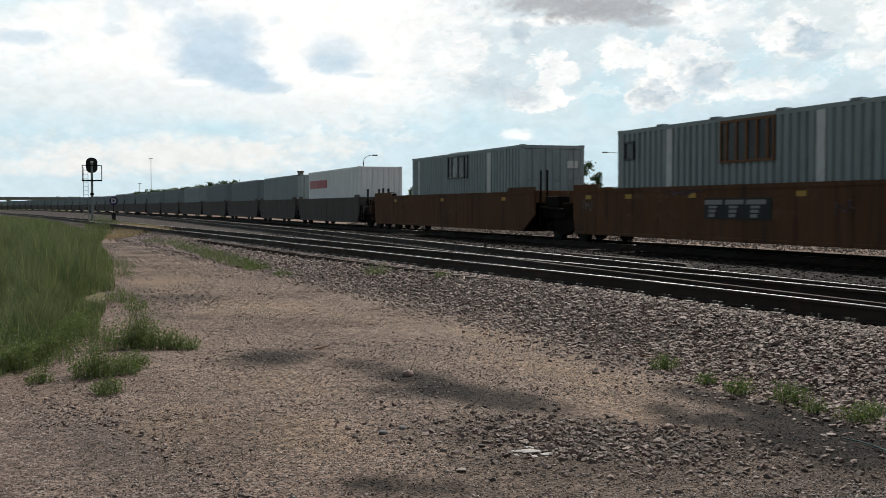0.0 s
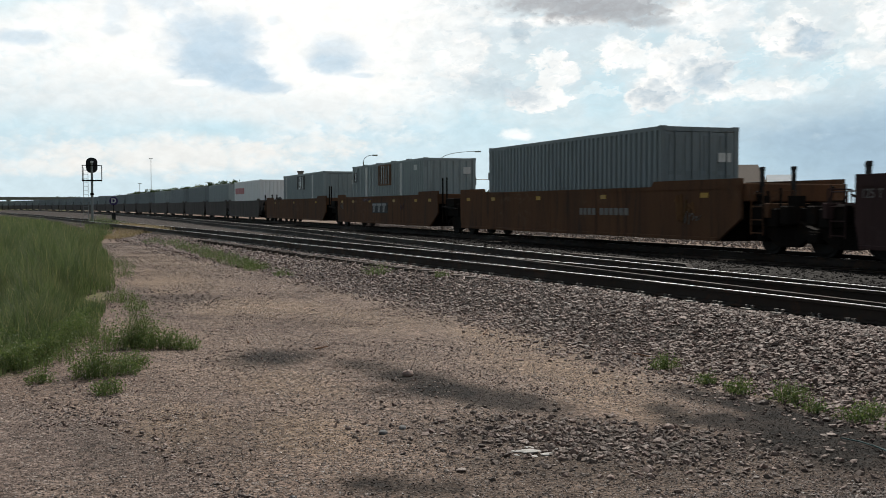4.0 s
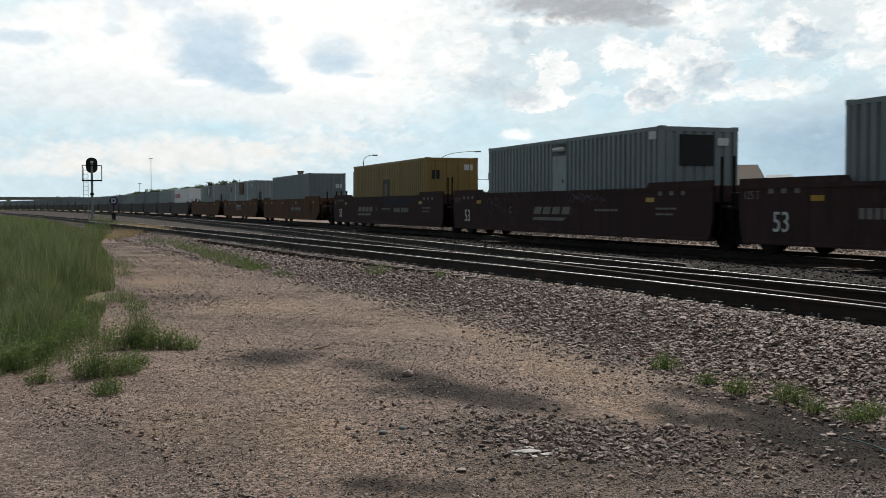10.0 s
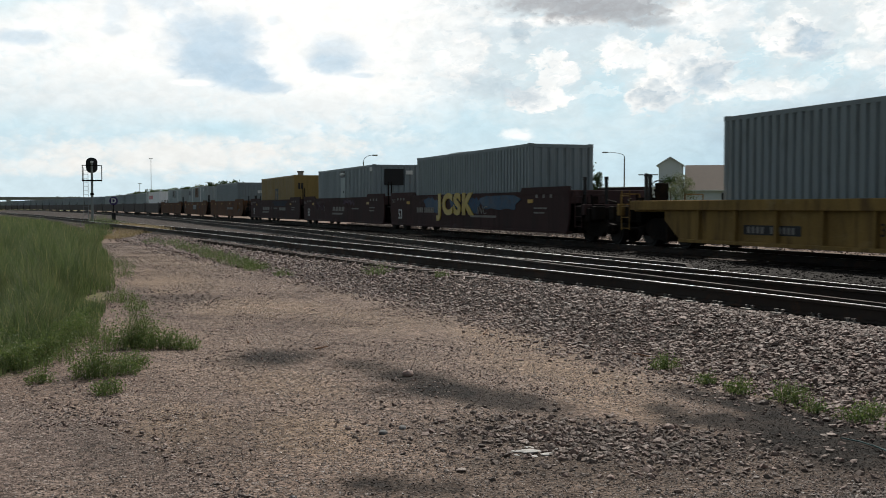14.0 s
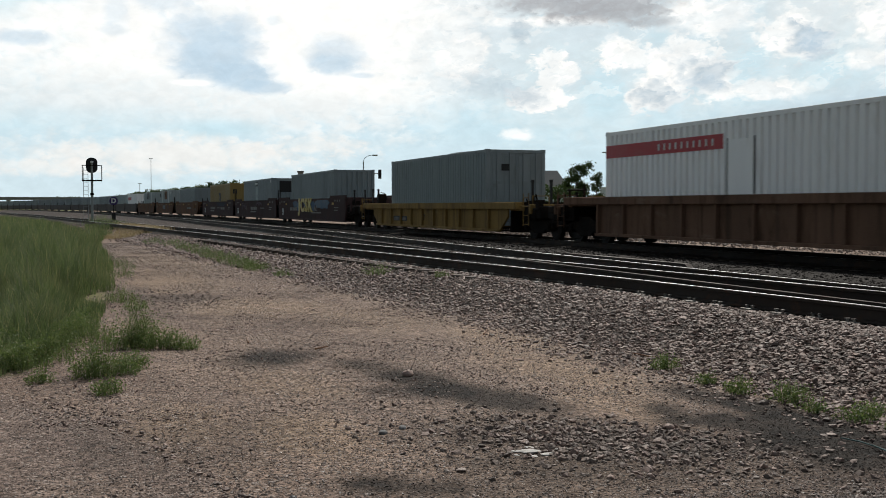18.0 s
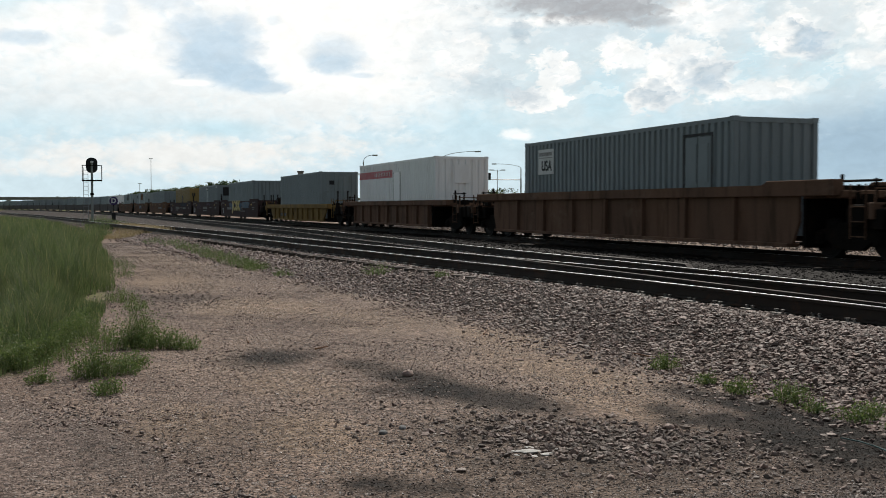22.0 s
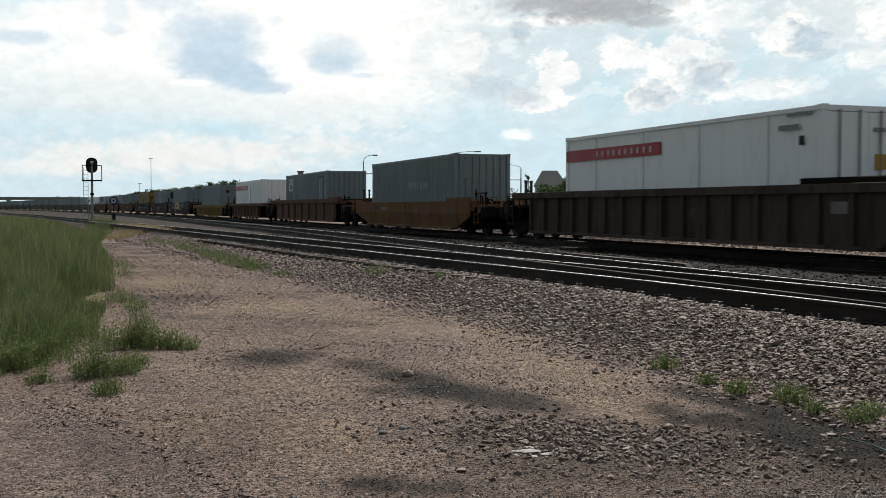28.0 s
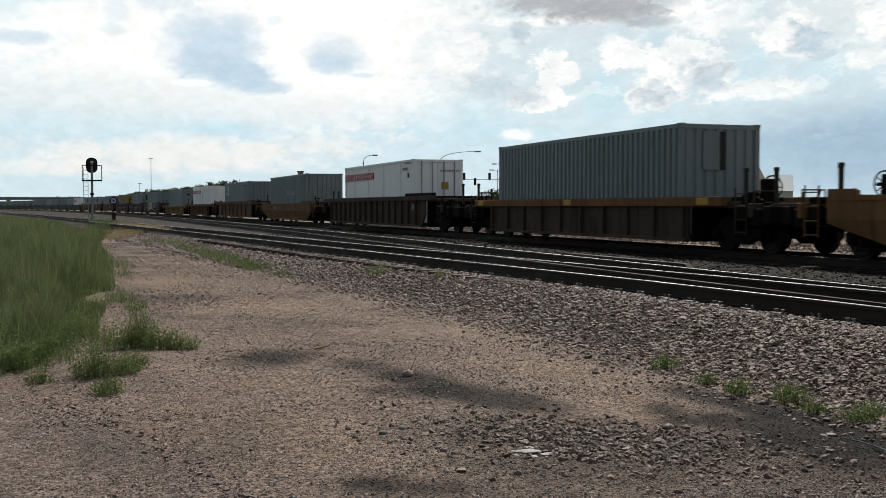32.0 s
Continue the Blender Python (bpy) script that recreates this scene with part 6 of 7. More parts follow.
def tall_grass():
    rng = np.random.default_rng(11)
    pts, hs, ws = [], [], []
    bands = [(9.0, 14.0, 1700, 1.0), (14.0, 20.0, 1000, 1.1), (20.0, 34.0, 420, 1.4), (34.0, 60.0, 150, 2.0), (60.0, 110.0, 50, 3.2), (110.0, 220.0, 10, 6.0)]
    for y0, y1, dens, wide in bands:
        y = y0
        while y < y1:
            step = (y1 - y0) / 10
            lo, hi = -0.062 * (y + step) - 0.6, grass_edge(y) + 0.15
            for _ in range(int(dens * step * (hi - lo))):
                x, yy = lo + (hi - lo) * rng.random(), y + step * rng.random()
                edge = grass_edge(yy) + 0.55 * noise.noise((x * 0.9, yy * 0.45, 2.0)) + 0.25 * noise.noise((x * 3, yy * 2, 7.0)) + 0.05
                if x > edge:
                    continue
                tuft = 0.7 * noise.noise((x * 1.6, yy * 0.8, 5.0)) + 0.6 * noise.noise((x * 0.5, yy * 0.22, 15.0))
                inside = min(1.0, (edge - x) / (0.5 if yy < 22 else 0.5 + 0.05 * (yy - 22)))
                h = (0.22 + 0.50 * inside) * (0.70 + 0.75 * tuft) * (0.45 + 0.75 * rng.random() ** 1.3)
                if yy > 15:
                    h *= min(1.35, 1 + (yy - 15) / 20) if yy < 40 else 1.15
                if yy < 13:
                    h *= 0.55 + 0.35 * (yy - 9) / 4
                pts.append((x, yy, 0.0))
                hs.append(h)
                ws.append(0.007 * wide * (0.7 + 0.7 * rng.random()))
            y += step
    # low weedy growth between the lot and the siding
    for _ in range(5200):
        y = 50 + 50 * rng.random()
        x = grass_edge(y) - 0.2 + 2.0 * rng.random() ** 1.5 * min(1.0, (y - 46) / 25)
        if noise.noise((x * 0.8, y * 0.12, 3.0)) > -0.1 and x < side_x(y) - 1.0:
            pts.append((x, y, land(x, y)))
            hs.append(0.12 + 0.3 * rng.random())
            ws.append(0.025)
    # thin cover further out on the verge
    for _ in range(9000):
        y = 4 + 90 * rng.random()
        x = -0.062 * y - 0.7 - 18 * rng.random() ** 1.5
        pts.append((x, y, 0.0))
        hs.append(0.35 + 0.45 * rng.random())
        ws.append(0.03)
    # lower, weedier bank in front of the signal
    for _ in range(2600):
        y = 66 + 20 * rng.random()
        x = 0.0359 * y + 0.55 + 0.5 * rng.standard_normal()
        pts.append((x, y, 0.0))
        hs.append(0.35 + 0.35 * rng.random())
        ws.append(0.03)
    me = blades("tall_grass", pts, np.array(hs), np.array(ws), 0.35, M["grass"], 12)
    tagged(new("tall_grass", me), "tall green and straw-tinged grass on the verge", "grass", kind="stuff")


def dry_grass():
    """Bleached grass on the bank between the signal and the siding."""
    rng = np.random.default_rng(91)
    pts = []
    while len(pts) < 5000:
        y = 54 + 20 * rng.random()
        x = 0.070 * y + 0.9 * rng.standard_normal()
        if grass_edge(y) < x < side_x(y) + 0.6:
            pts.append((x, y, land(x, y)))
    n = len(pts)
    me = blades("dry_grass", pts, 0.08 + 0.20 * rng.random(n), np.full(n, 0.03), 0.6, M["straw"], 92)
    tagged(new("dry_grass", me), "bleached dry grass on the bank by the siding", "grass", kind="stuff")


def weed(x, y, rx, ry, height, n, seed, label="low bushy green weed on the gravel", z=None):
    rng = np.random.default_rng(seed)
    root = thing("weed", pose(x, y, land(x, y) if z is None else z), label, "weed", "weeds on the gravel")
    stems = rng.standard_normal((n, 2)).clip(-1.7, 1.7) * (rx * 0.55, ry * 0.55)
    fall = 1 - 0.45 * np.hypot(stems[:, 0] / rx, stems[:, 1] / ry).clip(0, 1.4)
    hs = 1.25 * height * fall * (0.45 + 0.65 * rng.random(n))
    pts = np.concatenate([stems, np.zeros((n, 1))], 1)
    tagged(part("stem", blades("stem", pts, hs, np.full(n, 0.006), 0.3, M["weed"], seed), None, root), kind="stuff")
    k = 12
    up = rng.random((n, k)) ** 0.8
    c = np.repeat(pts[:, None], k, 1)
    c[:, :, 2] += up * hs[:, None]
    c[:, :, :2] += rng.normal(0, 0.022, (n, k, 2)) + (stems / max(rx, ry))[:, None] * (up * hs[:, None] * 0.5)[..., None]
    tagged(part("foliage", leaf_cloud("foliage", c.reshape(-1, 3), 0.011, M["weed"], seed + 1), None, root), kind="stuff")


def verge_weeds():
    """Low broad-leaved growth along the near edge of the grass."""
    rng = np.random.default_rng(77)
    cs = []
    while len(cs) < 42000:
        y = 9.6 + 5.5 * rng.random() ** 1.3
        x = grass_edge(y) + 0.30 - 1.3 * rng.random() ** 1.2
        n = noise.noise((x * 2.2, y * 1.6, 31.0))
        if x > grass_edge(y) + 0.35 * n:
            continue
        h = (0.10 + 0.20 * (0.5 + n)) * rng.random() ** 0.6
        cs.append((x, y, max(0.004, h)))
    me = leaf_cloud("verge_weeds", cs, 0.013, M["weed"], 78)
    tagged(new("verge_weeds", me), "low broad-leaved weeds at the edge of the grass", "weeds", kind="stuff")


tall_grass()
dry_grass()
verge_weeds()
for i, w in enumerate([
    (0.82, 12.45, 0.16, 0.16, 0.50, 120), (0.90, 12.3, 0.26, 0.16, 0.30, 120), (1.12, 12.1, 0.26, 0.12, 0.22, 110), (0.55, 12.25, 0.30, 0.2, 0.22, 90), (1.30, 11.95, 0.12, 0.10, 0.14, 40),
    (0.30, 10.25, 0.17, 0.16, 0.30, 130), (0.52, 10.35, 0.15, 0.14, 0.24, 90), (0.68, 10.65, 0.10, 0.10, 0.22, 50), (0.38, 9.35, 0.12, 0.14, 0.14, 50), (-0.16, 10.1, 0.10, 0.10, 0.12, 40),
    (0.95, 18.2, 0.22, 0.5, 0.30, 70), (1.1, 16.8, 0.16, 0.3, 0.2, 50), (0.35, 13.2, 0.3, 0.4, 0.3, 90), (-0.35, 10.9, 0.25, 0.2, 0.3, 90), (-0.1, 11.6, 0.25, 0.3, 0.34, 100),
    (1.35, 25.0, 0.25, 0.8, 0.3, 60), (1.5, 28.5, 0.3, 1.0, 0.32, 60),
    (5.44, 8.95, 0.10, 0.12, 0.16, 60), (5.34, 8.10, 0.07, 0.07, 0.11, 30), (5.33, 7.58, 0.10, 0.09, 0.14, 45), (5.46, 7.10, 0.12, 0.10, 0.18, 60), (5.34, 6.68, 0.08, 0.07, 0.11, 26), (5.50, 6.30, 0.16, 0.12, 0.15, 70), (5.5, 5.7, 0.2, 0.18, 0.16, 60),
    (5.95, 20.4, 0.30, 0.35, 0.22, 80), (6.4, 18.0, 0.10, 0.12, 0.14, 30), (4.75, 24.0, 0.2, 0.5, 0.16, 50),
    (4.60, 26.5, 0.35, 1.0, 0.24, 150), (4.55, 28.0, 0.35, 1.1, 0.26, 170), (4.5, 30.0, 0.4, 1.1, 0.28, 180), (4.45, 32.3, 0.4, 1.3, 0.28, 180), (4.4, 35.0, 0.4, 1.4, 0.28, 170), (4.3, 38.0, 0.45, 1.6, 0.26, 160), (4.2, 41.5, 0.5, 2.0, 0.26, 150), (3.8, 45.5, 0.5, 2.2, 0.26, 130),
    (2.9, 84.0, 0.8, 2.5, 0.7, 160), (3.4, 92.0, 0.9, 2.5, 0.6, 160), (2.3, 78.0, 0.7, 3.0, 0.5, 140), (3.0, 70.0, 0.5, 3.0, 0.35, 100),
]):
    weed(*w, 100 + 3 * i)


def tree(x, y, height, radius, seed, leaves=1600, size=0.16, label="dark green leafy tree behind the tracks", base=0.25, slim=1.0, foliage=None):
    """A tapered trunk with limbs and an uneven crown of separate leaf clumps."""
    rng = np.random.default_rng(seed)
    root = thing("tree", pose(x, y, 0), label, "tree", "trees behind the tracks")
    bm = B()
    r = 0.022 * height
    rod(bm, (0, 0, -0.1), (0.02 * height, 0, 0.45 * height), r, 8, r * 0.65)
    rod(bm, (0.02 * height, 0, 0.45 * height), (0.0, 0.01 * height, 0.85 * height), r * 0.65, 7, r * 0.2)
    tips = [(0.0, 0.0, 0.86 * height)]
    for i in range(7):
        a, e = rng.random() * 6.28, 0.35 + 0.5 * rng.random()
        z0 = height * (base + 0.08 + 0.5 * rng.random())
        ln = radius * (0.55 + 0.4 * rng.random())
        t = (math.cos(a) * ln, math.sin(a) * ln, z0 + ln * e)
        rod(bm, (0.01 * height, 0, z0), t, r * 0.35, 6, r * 0.1)
        tips.append(t)
    part("trunk", bm, M["bark"], root)
    cs = []
    lobes = [np.array(t) for t in tips] + [np.array((rng.normal(0, .45) * radius, rng.normal(0, .45) * radius, height * (base + (0.95 - base) * rng.random()))) for _ in range(16)]
    for i in range(leaves):
        c = lobes[rng.integers(len(lobes))]
        p = c + rng.standard_normal(3) * radius * (0.20, 0.20, 0.17)
        lim = height * (base + 0.02)
        if p[2] > lim and p[2] < height * 1.02:
            cs.append((p[0] * slim, p[1] * slim, p[2]))
    tagged(part("crown", leaf_cloud("crown", cs, size, foliage or M["leaf"], seed + 1), None, root), kind="stuff")


tree(53.9, 107.2, 6.7, 1.25, 301, 6500, 0.11)
tree(55.7, 106.2, 5.4, 0.8, 305, 2600, 0.10, "small dark green tree with a ragged crown")
tree(59.0, 96.38, 5.0, 0.8, 309, 900, 0.09, "thin half-bare tree in front of a house")
tree(58.55, 93.12, 5.1, 1.35, 313, 2600, 0.075, "pale grey-green bush in front of a house", 0.15, 1.0, M["paleleaf"])
tree(55.2, 123.2, 5.9, 0.6, 317, 800, 0.11, "slim dark cypress-like tree", 0.1, 0.7)
tree(45.2, 139.0, 4.6, 0.9, 321, 900, 0.12, "small dark conifer behind the train", 0.1, 0.7)
tree(79.0, 160.0, 5.0, 2.2, 325, 1500, 0.18)
tree(61.0, 128.0, 4.4, 1.8, 327, 1200, 0.16)
tree(53.9, 129.2, 3.9, 2.2, 331, 2200, 0.13, "low dark green bush behind the tracks", 0.1)
rng_tree = random.Random(5)
for i in range(22):
    a = 8.9 - 0.27 * i
    top = 8.75 - 0.195 * i + rng_tree.uniform(-0.15, 0.25)
    tree(300 * math.sin(radians(a)), 300 * math.cos(radians(a)), top, 1.9 + rng_tree.random(), 540 + 3 * i, 900, 0.30, "far dark tree top behind the train", 0.2)
for i in range(6):
    a = -0.9 + 0.35 * i
    tree(880 * math.sin(radians(a)), 880 * math.cos(radians(a)), 8.8 + rng_tree.uniform(-0.8, 0.8), 4.5, 420 + 3 * i, 300, 0.9, "far tree beyond the road bridge", 0.2)


# ---- trackside fixtures ----


def signal_mast():
    s = thing("railway_signal", pose(2.56, 87.9, 0), "grey signal mast with a black oval target seen from behind", "signal")
    part("mast", rod(B(), (0, 0, 0), (0, 0, 4.95), 0.10, 14, 0.085), M["galv"], s)
    part("base", box(B(), -0.3, 0.3, -0.3, 0.3, 0, 0.28), M["concrete"], s, bevel=0.02)
    part("mast_cap", rod(B(), (0, -0.02, 4.95), (0, -0.02, 5.08), 0.12, 12), M["white_trim"], s)
    n = 28
    bm = B()
    front = [bm.verts.new((0.43 * math.cos(2 * math.pi * i / n), 0.14, 4.76 + (0.22 if math.sin(2 * math.pi * i / n) > 0 else -0.22) + 0.38 * math.sin(2 * math.pi * i / n))) for i in range(n)]
    back = [bm.verts.new((v.co.x, 0.18, v.co.z)) for v in front]
    bm.faces.new(front)
    bm.faces.new(back[::-1])
    for i in range(n):
        bm.faces.new((front[i], front[(i + 1) % n], back[(i + 1) % n], back[i]))
    part("target_plate", bm, M["black"], s, "black oval backing plate")
    part("lamp_housing", box(B(), -0.16, 0.16, 0.18, 0.5, 4.5, 5.0), M["black"], s, bevel=0.03)
    for x0, x1, z0, z1 in ((-0.74, 0.74, 3.55, 3.63), (-0.74, 0.74, 4.70, 4.76), (-0.74, -0.68, 3.55, 4.76), (0.68, 0.74, 3.55, 4.76)):
        part("cage_bar", box(B(), x0, x1, -0.45, -0.38, z0, z1), M["steel"], s)
    part("platform", box(B(), -0.72, 0.72, -0.45, 0.35, 3.53, 3.58), M["steel"], s, "grated service platform")
    lad = part("ladder", rod(rod(B(), (-0.62, 0.3, 0.1), (-0.62, 0.3, 4.6), 0.02, 6), (-0.28, 0.3, 0.1), (-0.28, 0.3, 4.6), 0.02, 6), M["galv"], s)
    for i in range(14):
        part("rung", rod(B(), (-0.62, 0.3, 0.35 + 0.31 * i), (-0.28, 0.3, 0.35 + 0.31 * i), 0.015, 6), M["galv"], lad)
    part("bracket", box(B(), -0.14, 0.14, -0.14, 0.14, 2.45, 2.62), M["steel"], s)


def derail_sign():
    s = thing("track_sign", pose(4.61, 97.9, 0), "round dark blue track sign with a white letter D", "sign")
    part("post", rod(B(), (0, 0, 0), (0, 0, 1.75), 0.03, 8), M["steel"], s)
    part("stand", box(B(), -0.17, 0.17, -0.15, 0.15, 0.0, 1.05), M["black"], s, "black switch stand", bevel=0.04)
    disc = part("disc", rod(B(), (0, -0.02, 2.06), (0, 0.01, 2.06), 0.36, 28), M["purple"], s)
    cu = bpy.data.curves.new("letter", "FONT")
    cu.body, cu.size, cu.extrude, cu.align_x, cu.align_y, cu.offset = "D", 0.55, 0.005, "CENTER", "CENTER", 0.02
    tmp = bpy.data.objects.new("tmp", cu)
    scene.collection.objects.link(tmp)
    me = bpy.data.meshes.new_from_object(tmp.evaluated_get(bpy.context.evaluated_depsgraph_get()))
    bpy.data.objects.remove(tmp)
    me.materials.clear()
    me.materials.append(M["white_trim"])
    for v in me.vertices:
        a, b, c = v.co
        v.co = (a, -0.03 - c, 2.06 + b)
    tagged(new("letter", me), "white letter D").parent = disc


signal_mast()
derail_sign()


def street_lamp(x, y, h, reach, turn, label="tall street lamp with a curved arm", rise=0.9):
    s = thing("street_lamp", pose(x, y, 0, 0, 0, turn), label, "street lamp", "street lamps")
    part("pole", rod(B(), (0, 0, 0), (0, 0, h - rise), 0.13, 10, 0.09), M["galv"], s)
    bm, last = B(), Vector((0, 0, h - rise))
    for i in range(1, 9):
        u = i / 8
        p = Vector((reach * (1 - math.cos(u * math.pi / 2)) if reach > 0 else reach * (1 - math.cos(u * math.pi / 2)), 0, h - rise + rise * math.sin(u * math.pi / 2)))
        rod(bm, last, p, 0.04, 6)
        last = p
    part("arm", bm, M["galv"], s)
    d = 1 if reach > 0 else -1
    part("luminaire", box(B(), min(reach, reach + d * 0.8), max(reach, reach + d * 0.8), -0.15, 0.15, h - 0.10, h + 0.08), M["galv"], s, bevel=0.03)


street_lamp(42.55, 154.2, 9.15, 1.3, -16, rise=1.0)
street_lamp(48.75, 137.6, 9.0, 4.6, -20, rise=1.1)
street_lamp(75.3, 171.2, 8.95, -4.2, -24, rise=0.8)
street_lamp(73.0, 131.0, 9.0, -2.2, -29, rise=0.6)


def twin_lamp(x, y, h, turn):
    s = thing("twin_lamp", pose(x, y, 0, 0, 0, turn), "tall lamp post with two opposite heads", "street lamp", "street lamps")
    part("pole", rod(B(), (0, 0, 0), (0, 0, h), 0.14, 8, 0.09), M["galv"], s)
    for d in (-1, 1):
        part("arm", rod(B(), (0, 0, h - 0.4), (d * 1.1, 0, h - 0.15), 0.05, 6), M["galv"], s)
        part("luminaire", box(B(), min(d * 1.0, d * 2.2), max(d * 1.0, d * 2.2), -0.4, 0.4, h - 0.2, h + 0.05), M["galv"], s, bevel=0.04)


twin_lamp(126.3, 215.7, 8.9, -30)
twin_lamp(114.8, 277.2, 11.8, -22)
# far masts: their pale colour stands in for distance haze
for x, y, h in ((41.9, 527.3, 24.3), (34.7, 498.8, 12.0)):
    s = thing("high_mast", pose(x, y, 0), "very tall slim lighting mast far away", "lamp mast", "masts")
    part("pole", rod(B(), (0, 0, 0), (0, 0, h), 0.17, 8, 0.09), M["palemetal"], s)
    part("crossarm", box(B(), -0.8, 0.8, -0.2, 0.2, h - 0.2, h + 0.05), M["palemetal"], s)


def traffic_head(parent, x, z):
    hd = part("signal_head", box(B(), x - 0.22, x + 0.22, -0.15, 0.15, z - 0.62, z + 0.62), M["black"], parent, "black traffic signal head", bevel=0.03)
    for i in range(3):
        part("visor", rod(B(), (x, -0.16, z + 0.38 - 0.38 * i), (x, -0.34, z + 0.38 - 0.38 * i), 0.15, 12), M["black"], hd)


def traffic_mast(x, y, turn, reach, heads, h, label):
    s = thing("traffic_light", pose(x, y, 0, 0, 0, turn), label, "traffic light", "traffic lights")
    part("pole", rod(B(), (0, 0, 0), (0, 0, h + 0.3), 0.16, 10, 0.12), M["galv"], s)
    part("mast_arm", rod(B(), (0, 0, h), (reach, 0, h + 0.12), 0.09, 8, 0.05), M["galv"], s)
    for u, dz in heads:
        traffic_head(s, u, h + dz)


traffic_mast(75.3, 171.2, -24, -11.5, ((-5.4, 0.6), (-7.9, -0.3), (-9.8, 0.6)), 6.2, "traffic light mast with three signal heads on its arm")
traffic_mast(38.2, 143.2, -18, 3.6, ((3.5, 0.0),), 6.0, "traffic light mast with one signal head")


def house_one():
    h = thing("house", pose(62.94, 99.81, 0, 0, 0, -34), "two-storey pale house with a long tan roof", "house", "houses")
    part("wall", box(B(), 0.0, 8.3, 0.0, 7.0, 0, 3.5), M["siding"], h)
    bm = B()
    lo = [bm.verts.new(p) for p in ((-0.1, -0.4, 3.3), (8.75, -0.4, 3.3), (8.75, 7.4, 3.3), (-0.1, 7.4, 3.3))]
    hi = [bm.verts.new(p) for p in ((-0.1, 3.5, 6.1), (7.5, 3.5, 6.1))]
    for f in ((lo[0], lo[1], hi[1], hi[0]), (lo[2], lo[3], hi[0], hi[1]), (lo[1], lo[2], hi[1]), (lo[3], lo[0], hi[0]), (lo[3], lo[2], lo[1], lo[0])):
        bm.faces.new(f)
    part("roof", bm, M["tan"], h, "long tan shingle roof")
    part("fascia", box(B(), -0.1, 8.8, -0.46, -0.40, 3.2, 3.34), M["white_trim"], h)
    tower = part("wall", box(B(), -2.75, -0.35, -0.6, 4.2, 0, 6.0), M["siding"], h)
    front = B()
    a = [front.verts.new((x, -0.6, z)) for x, z in ((-2.75, 6.0), (-0.35, 6.0), (-1.55, 6.75))]
    b = [front.verts.new((x, 4.2, z)) for x, z in ((-2.75, 6.0), (-0.35, 6.0), (-1.55, 6.75))]
    front.faces.new(a)
    front.faces.new(b[::-1])
    for i in range(3):
        front.faces.new((a[i], b[i], b[(i + 1) % 3], a[(i + 1) % 3]))
    part("gable", front, M["siding"], h)
    for d in (-1, 1):
        bm = B()
        pts = [(-1.55, 6.77), (-1.55 + d * 1.45, 5.86), (-1.55 + d * 1.45, 5.96), (-1.55, 6.88)]
        a = [bm.verts.new((x, -0.85, z)) for x, z in pts]
        b = [bm.verts.new((x, 4.4, z)) for x, z in pts]
        bm.faces.new(a)
        bm.faces.new(b[::-1])
        for i in range(4):
            bm.faces.new((a[i], b[i], b[(i + 1) % 4], a[(i + 1) % 4]))
        part("roof", bm, M["white_trim"], h)
    for x in (4.2, 5.7, 6.9):
        w = part("window", box(B(), x - 0.45, x + 0.45, -0.04, 0.05, 1.9, 3.0), M["glass"], h)
        part("frame", box(B(), x - 0.52, x + 0.52, -0.02, 0.04, 1.82, 1.92), M["white_trim"], w)
    part("porch_roof", box(B(), -2.4, -0.2, -1.6, -0.62, 4.2, 4.35), M["darkroof"], h)
    part("garage", box(B(), 8.4, 11.0, 1.0, 6.0, 0, 3.2), M["siding"], h)
    part("garage_roof", prism(B(), [(0.7, 3.2), (6.3, 3.2), (3.5, 5.0)], 8.4, 11.1), M["siding"], h)


def house_two():
    h = thing("house", pose(85.4, 180.6, 0, 0, 0, -25), "grey house with a hipped shingle roof", "house", "houses")
    part("wall", box(B(), -2.9, 2.9, 0, 7, 0, 5.4), M["siding"], h)
    bm = B()
    lo = [bm.verts.new(p) for p in ((-3.2, -0.3, 5.3), (3.2, -0.3, 5.3), (3.2, 7.3, 5.3), (-3.2, 7.3, 5.3))]
    hi = [bm.verts.new(p) for p in ((-1.6, 3.0, 8.3), (1.2, 3.0, 8.3), (1.2, 4.0, 8.3), (-1.6, 4.0, 8.3))]
    bm.faces.new(lo[::-1])
    bm.faces.new(hi)
    for i in range(4):
        bm.faces.new((lo[i], lo[(i + 1) % 4], hi[(i + 1) % 4], hi[i]))
    part("roof", bm, M["darkroof"], h)
    for x in (-1.6, 1.4):
        part("window", box(B(), x - 0.6, x + 0.6, -0.05, 0.05, 3.4, 4.7), M["glass"], h)


def low_hall():
    h = thing("hall", pose(68.4, 122.1, 0, 0, 0, -29.5), "long low pale commercial building with a flat roof", "building", "houses")
    part("wall", box(B(), -3.4, 4.0, 0, 9, 0, 3.85), M["siding"], h)
    part("roof_edge", box(B(), -3.5, 4.1, -0.15, 9.1, 3.85, 4.1), M["white_trim"], h)
    for x in (-2.4, -0.8, 0.8, 2.4):
        part("window", box(B(), x - 0.5, x + 0.5, -0.05, 0.05, 1.2, 2.6), M["glass"], h)


def stepped_tower():
    h = thing("tower", pose(35.84, 166.2, 0, 0, 0, -12), "narrow grey tower with a stepped top behind the train", "tower")
    part("shaft", box(B(), -0.55, 0.35, -0.5, 0.5, 0, 6.9), M["concrete"], h, bevel=0.03)
    part("annex", box(B(), 0.35, 1.0, -0.4, 0.4, 0, 6.3), M["concrete"], h, bevel=0.03)
    part("cap", box(B(), -0.62, 0.42, -0.55, 0.55, 6.9, 7.12), M["darkroof"], h, bevel=0.03)


house_one()
house_two()
low_hall()
stepped_tower()


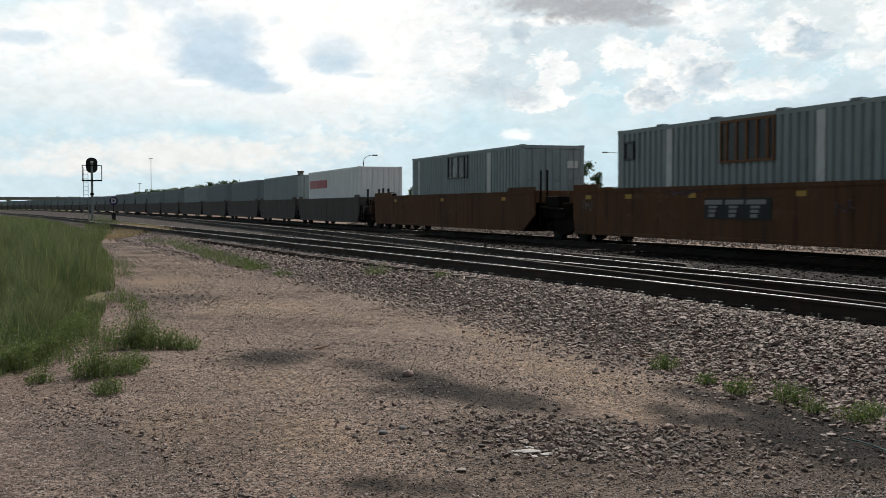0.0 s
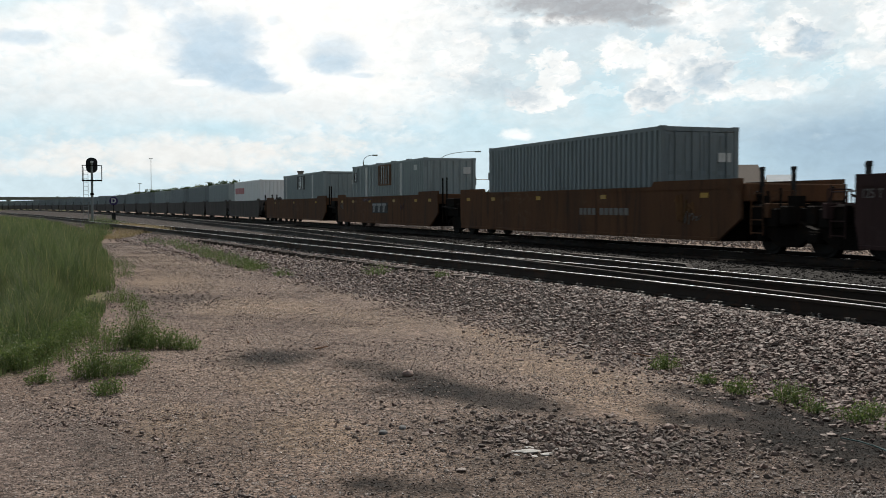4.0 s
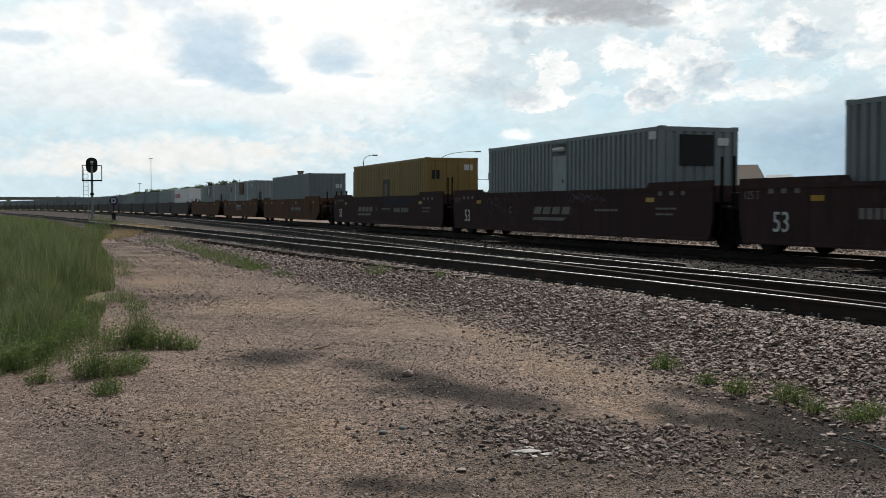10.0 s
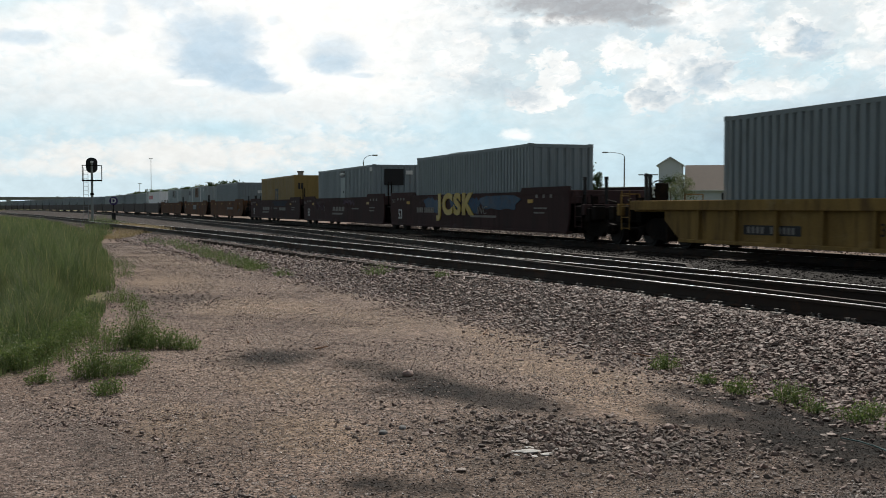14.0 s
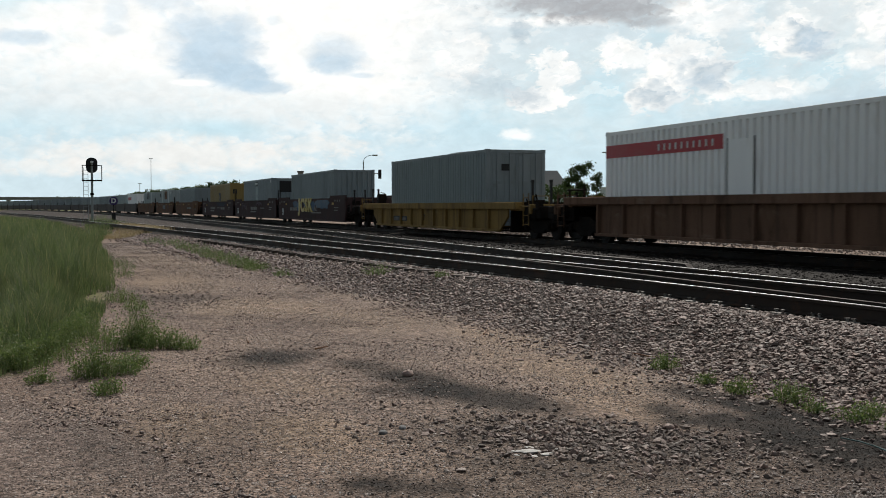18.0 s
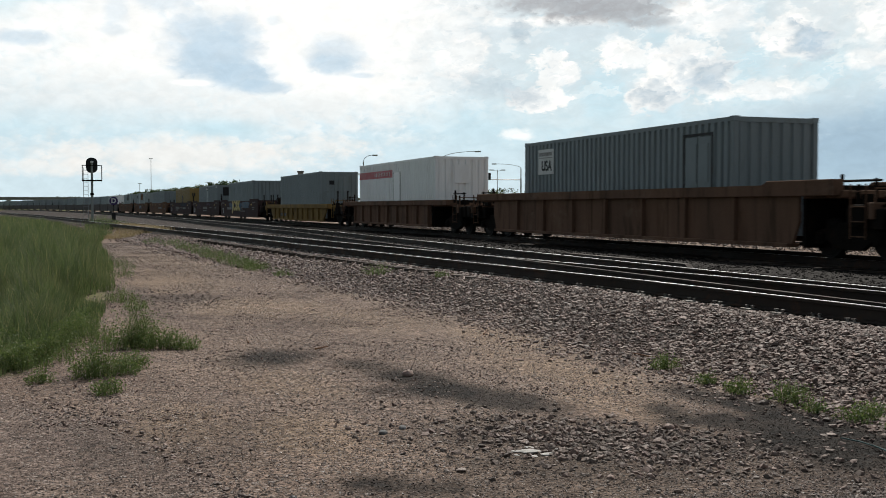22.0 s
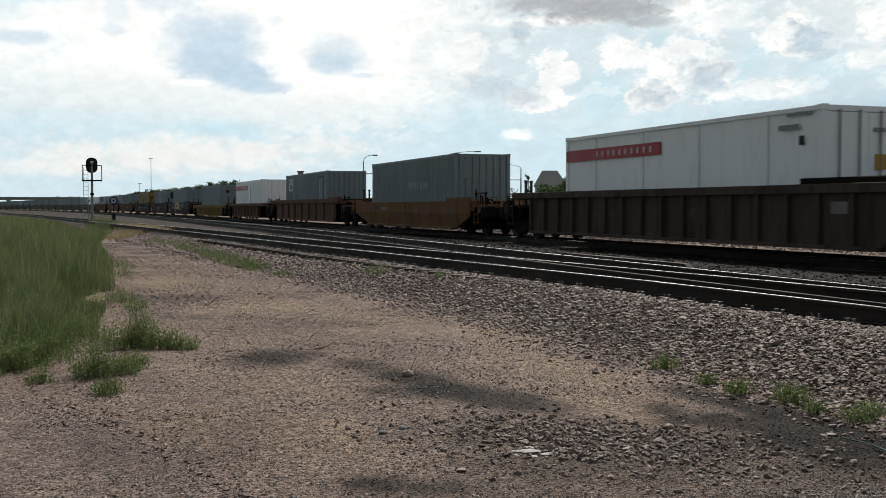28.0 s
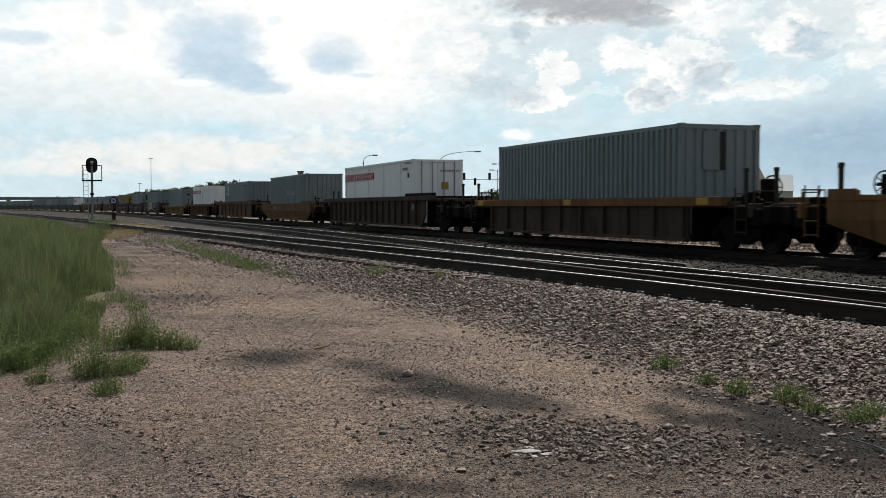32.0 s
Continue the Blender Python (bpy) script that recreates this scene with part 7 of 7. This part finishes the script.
def road_bridge():
    b = thing("road_bridge", pose(0, 0, 0), "long concrete road bridge far down the line", "bridge")
    part("deck", box(B(), -420, 300, 634, 646, 5.35, 6.3), M["concrete"], b)
    part("parapet", box(B(), -420, 300, 633.7, 634.1, 6.3, 6.95), M["concrete"], b)
    for x in (-390, -340, -290, -240, -190, -150, -110, -68, -25.1, 62, 105, 150, 200, 250):
        part("pier", box(B(), x - 0.9, x + 0.9, 635, 645, 0, 5.36), M["concrete"], b)


road_bridge()


# ---- small loose things ----


def lump(name, x, y, r, material, label, category, seed, flat=0.6, stretch=1.0):
    rng = random.Random(seed)
    bm = B()
    bmesh.ops.create_icosphere(bm, subdivisions=2, radius=r)
    for v in bm.verts:
        k = 1 + 0.28 * noise.noise(v.co * (2.2 / r) * 0.5 + Vector((seed, 0, 0)))
        v.co = Vector((v.co.x * k * stretch, v.co.y * k, v.co.z * k * flat))
    solid(name, bm, material, pose(x, y, land(x, y) + r * flat * 0.5, 0, 0, rng.uniform(0, 180)), label, category, "loose stones")


lump("stone", 3.02, 9.42, 0.055, M["ballast"], "rounded brown stone lying on the gravel", "stone", 1, 0.7)
lump("stone", 1.16, 5.62, 0.022, M["black"], "small black stone on the gravel", "stone", 2)
lump("stone", 2.08, 7.05, 0.030, M["darkroof"], "dark angular stone on the gravel", "stone", 3)
lump("stone", 2.25, 7.15, 0.030, M["darkroof"], "dark angular stone on the gravel", "stone", 4)
lump("stone", 4.02, 6.55, 0.035, M["ballast"], "pinkish stone on the gravel", "stone", 5)
lump("stone", 2.22, 5.9, 0.03, M["pebble"], "flat pale pink stone on the gravel", "stone", 6, 0.35)
for i, (x, y, r) in enumerate(((2.80, 6.2, 0.050), (2.87, 6.1, 0.035), (2.72, 6.24, 0.030), (2.92, 6.19, 0.022), (2.84, 6.31, 0.026), (2.77, 6.08, 0.022), (2.95, 6.05, 0.016), (2.68, 6.15, 0.015), (2.99, 6.22, 0.014))):
    lump("plaster_piece", x, y, r, M["plaster"], "broken white plaster on the gravel", "rubble", 20 + i, 0.22, 1.4)
for x, y, ln, turn in ((2.05, 12.4, 0.28, 80), (4.95, 12.3, 0.42, 60), (2.7, 11.5, 0.2, 30), (5.6, 9.6, 0.3, 100)):
    z = land(x, y)
    solid("stick", rod(B(), (-ln / 2, 0, 0.012), (ln / 2, 0.02, 0.02), 0.010, 6, 0.006), M["wood"], pose(x, y, z, 0, 0, turn), "short brown stick on the gravel", "stick", "sticks")
for x, y, w, turn in ((5.9, 59.1, 0.9, 20), (6.4, 52.0, 0.7, 60), (4.9, 66.0, 0.8, -30)):
    solid("board_scrap", box(B(), -w / 2, w / 2, -0.12, 0.12, 0, 0.06), M["white_trim"], pose(x, y, land(x, y), 0, 4, turn), "pale scrap board beside the siding", "board", "scrap boards", bevel=0.01)
# rusty guard bar beside the far rail of the near track
for y0, y1 in ((15.3, 20.6),):
    bm = prism(B(), [(y0, 0.40), (y0 + 0.35, 0.60), (y1 - 0.35, 0.60), (y1, 0.40)], near_x(18) + 0.86, near_x(18) + 0.98)
    solid("guard_bar", bm, M["rail"], None, "rusty steel guard bar beside the rail", "guard rail")
bm = B()
for i in range(4):
    rod(bm, (0.03 * math.sin(i * 1.3), -0.14 * i, 0.012), (0.03 * math.sin((i + 1) * 1.3), -0.14 * (i + 1), 0.012), 0.005, 6)
solid("cord", bm, M["cord"], pose(4.9, 5.85, 0, 0, 0, 4), "thin blue-green cord lying on the gravel", "cord")


# ---- what moves ----


def motions():
    for ob, s, z in MOVERS:
        walk(ob, [(t, train_pose(s, z, t)) for t in range(0, 33, 2)])
    step = 2 / FPS
    n = int(32.0 / step)
    for w, y in WHEELS:
        rows = []
        for i in range(n + 1):
            t = i * step
            rows.append((t, Matrix.Translation((0, y, 0.42)) @ Matrix.Rotation(-run(t) / 0.42, 4, "X")))
        walk(w, rows)


motions()
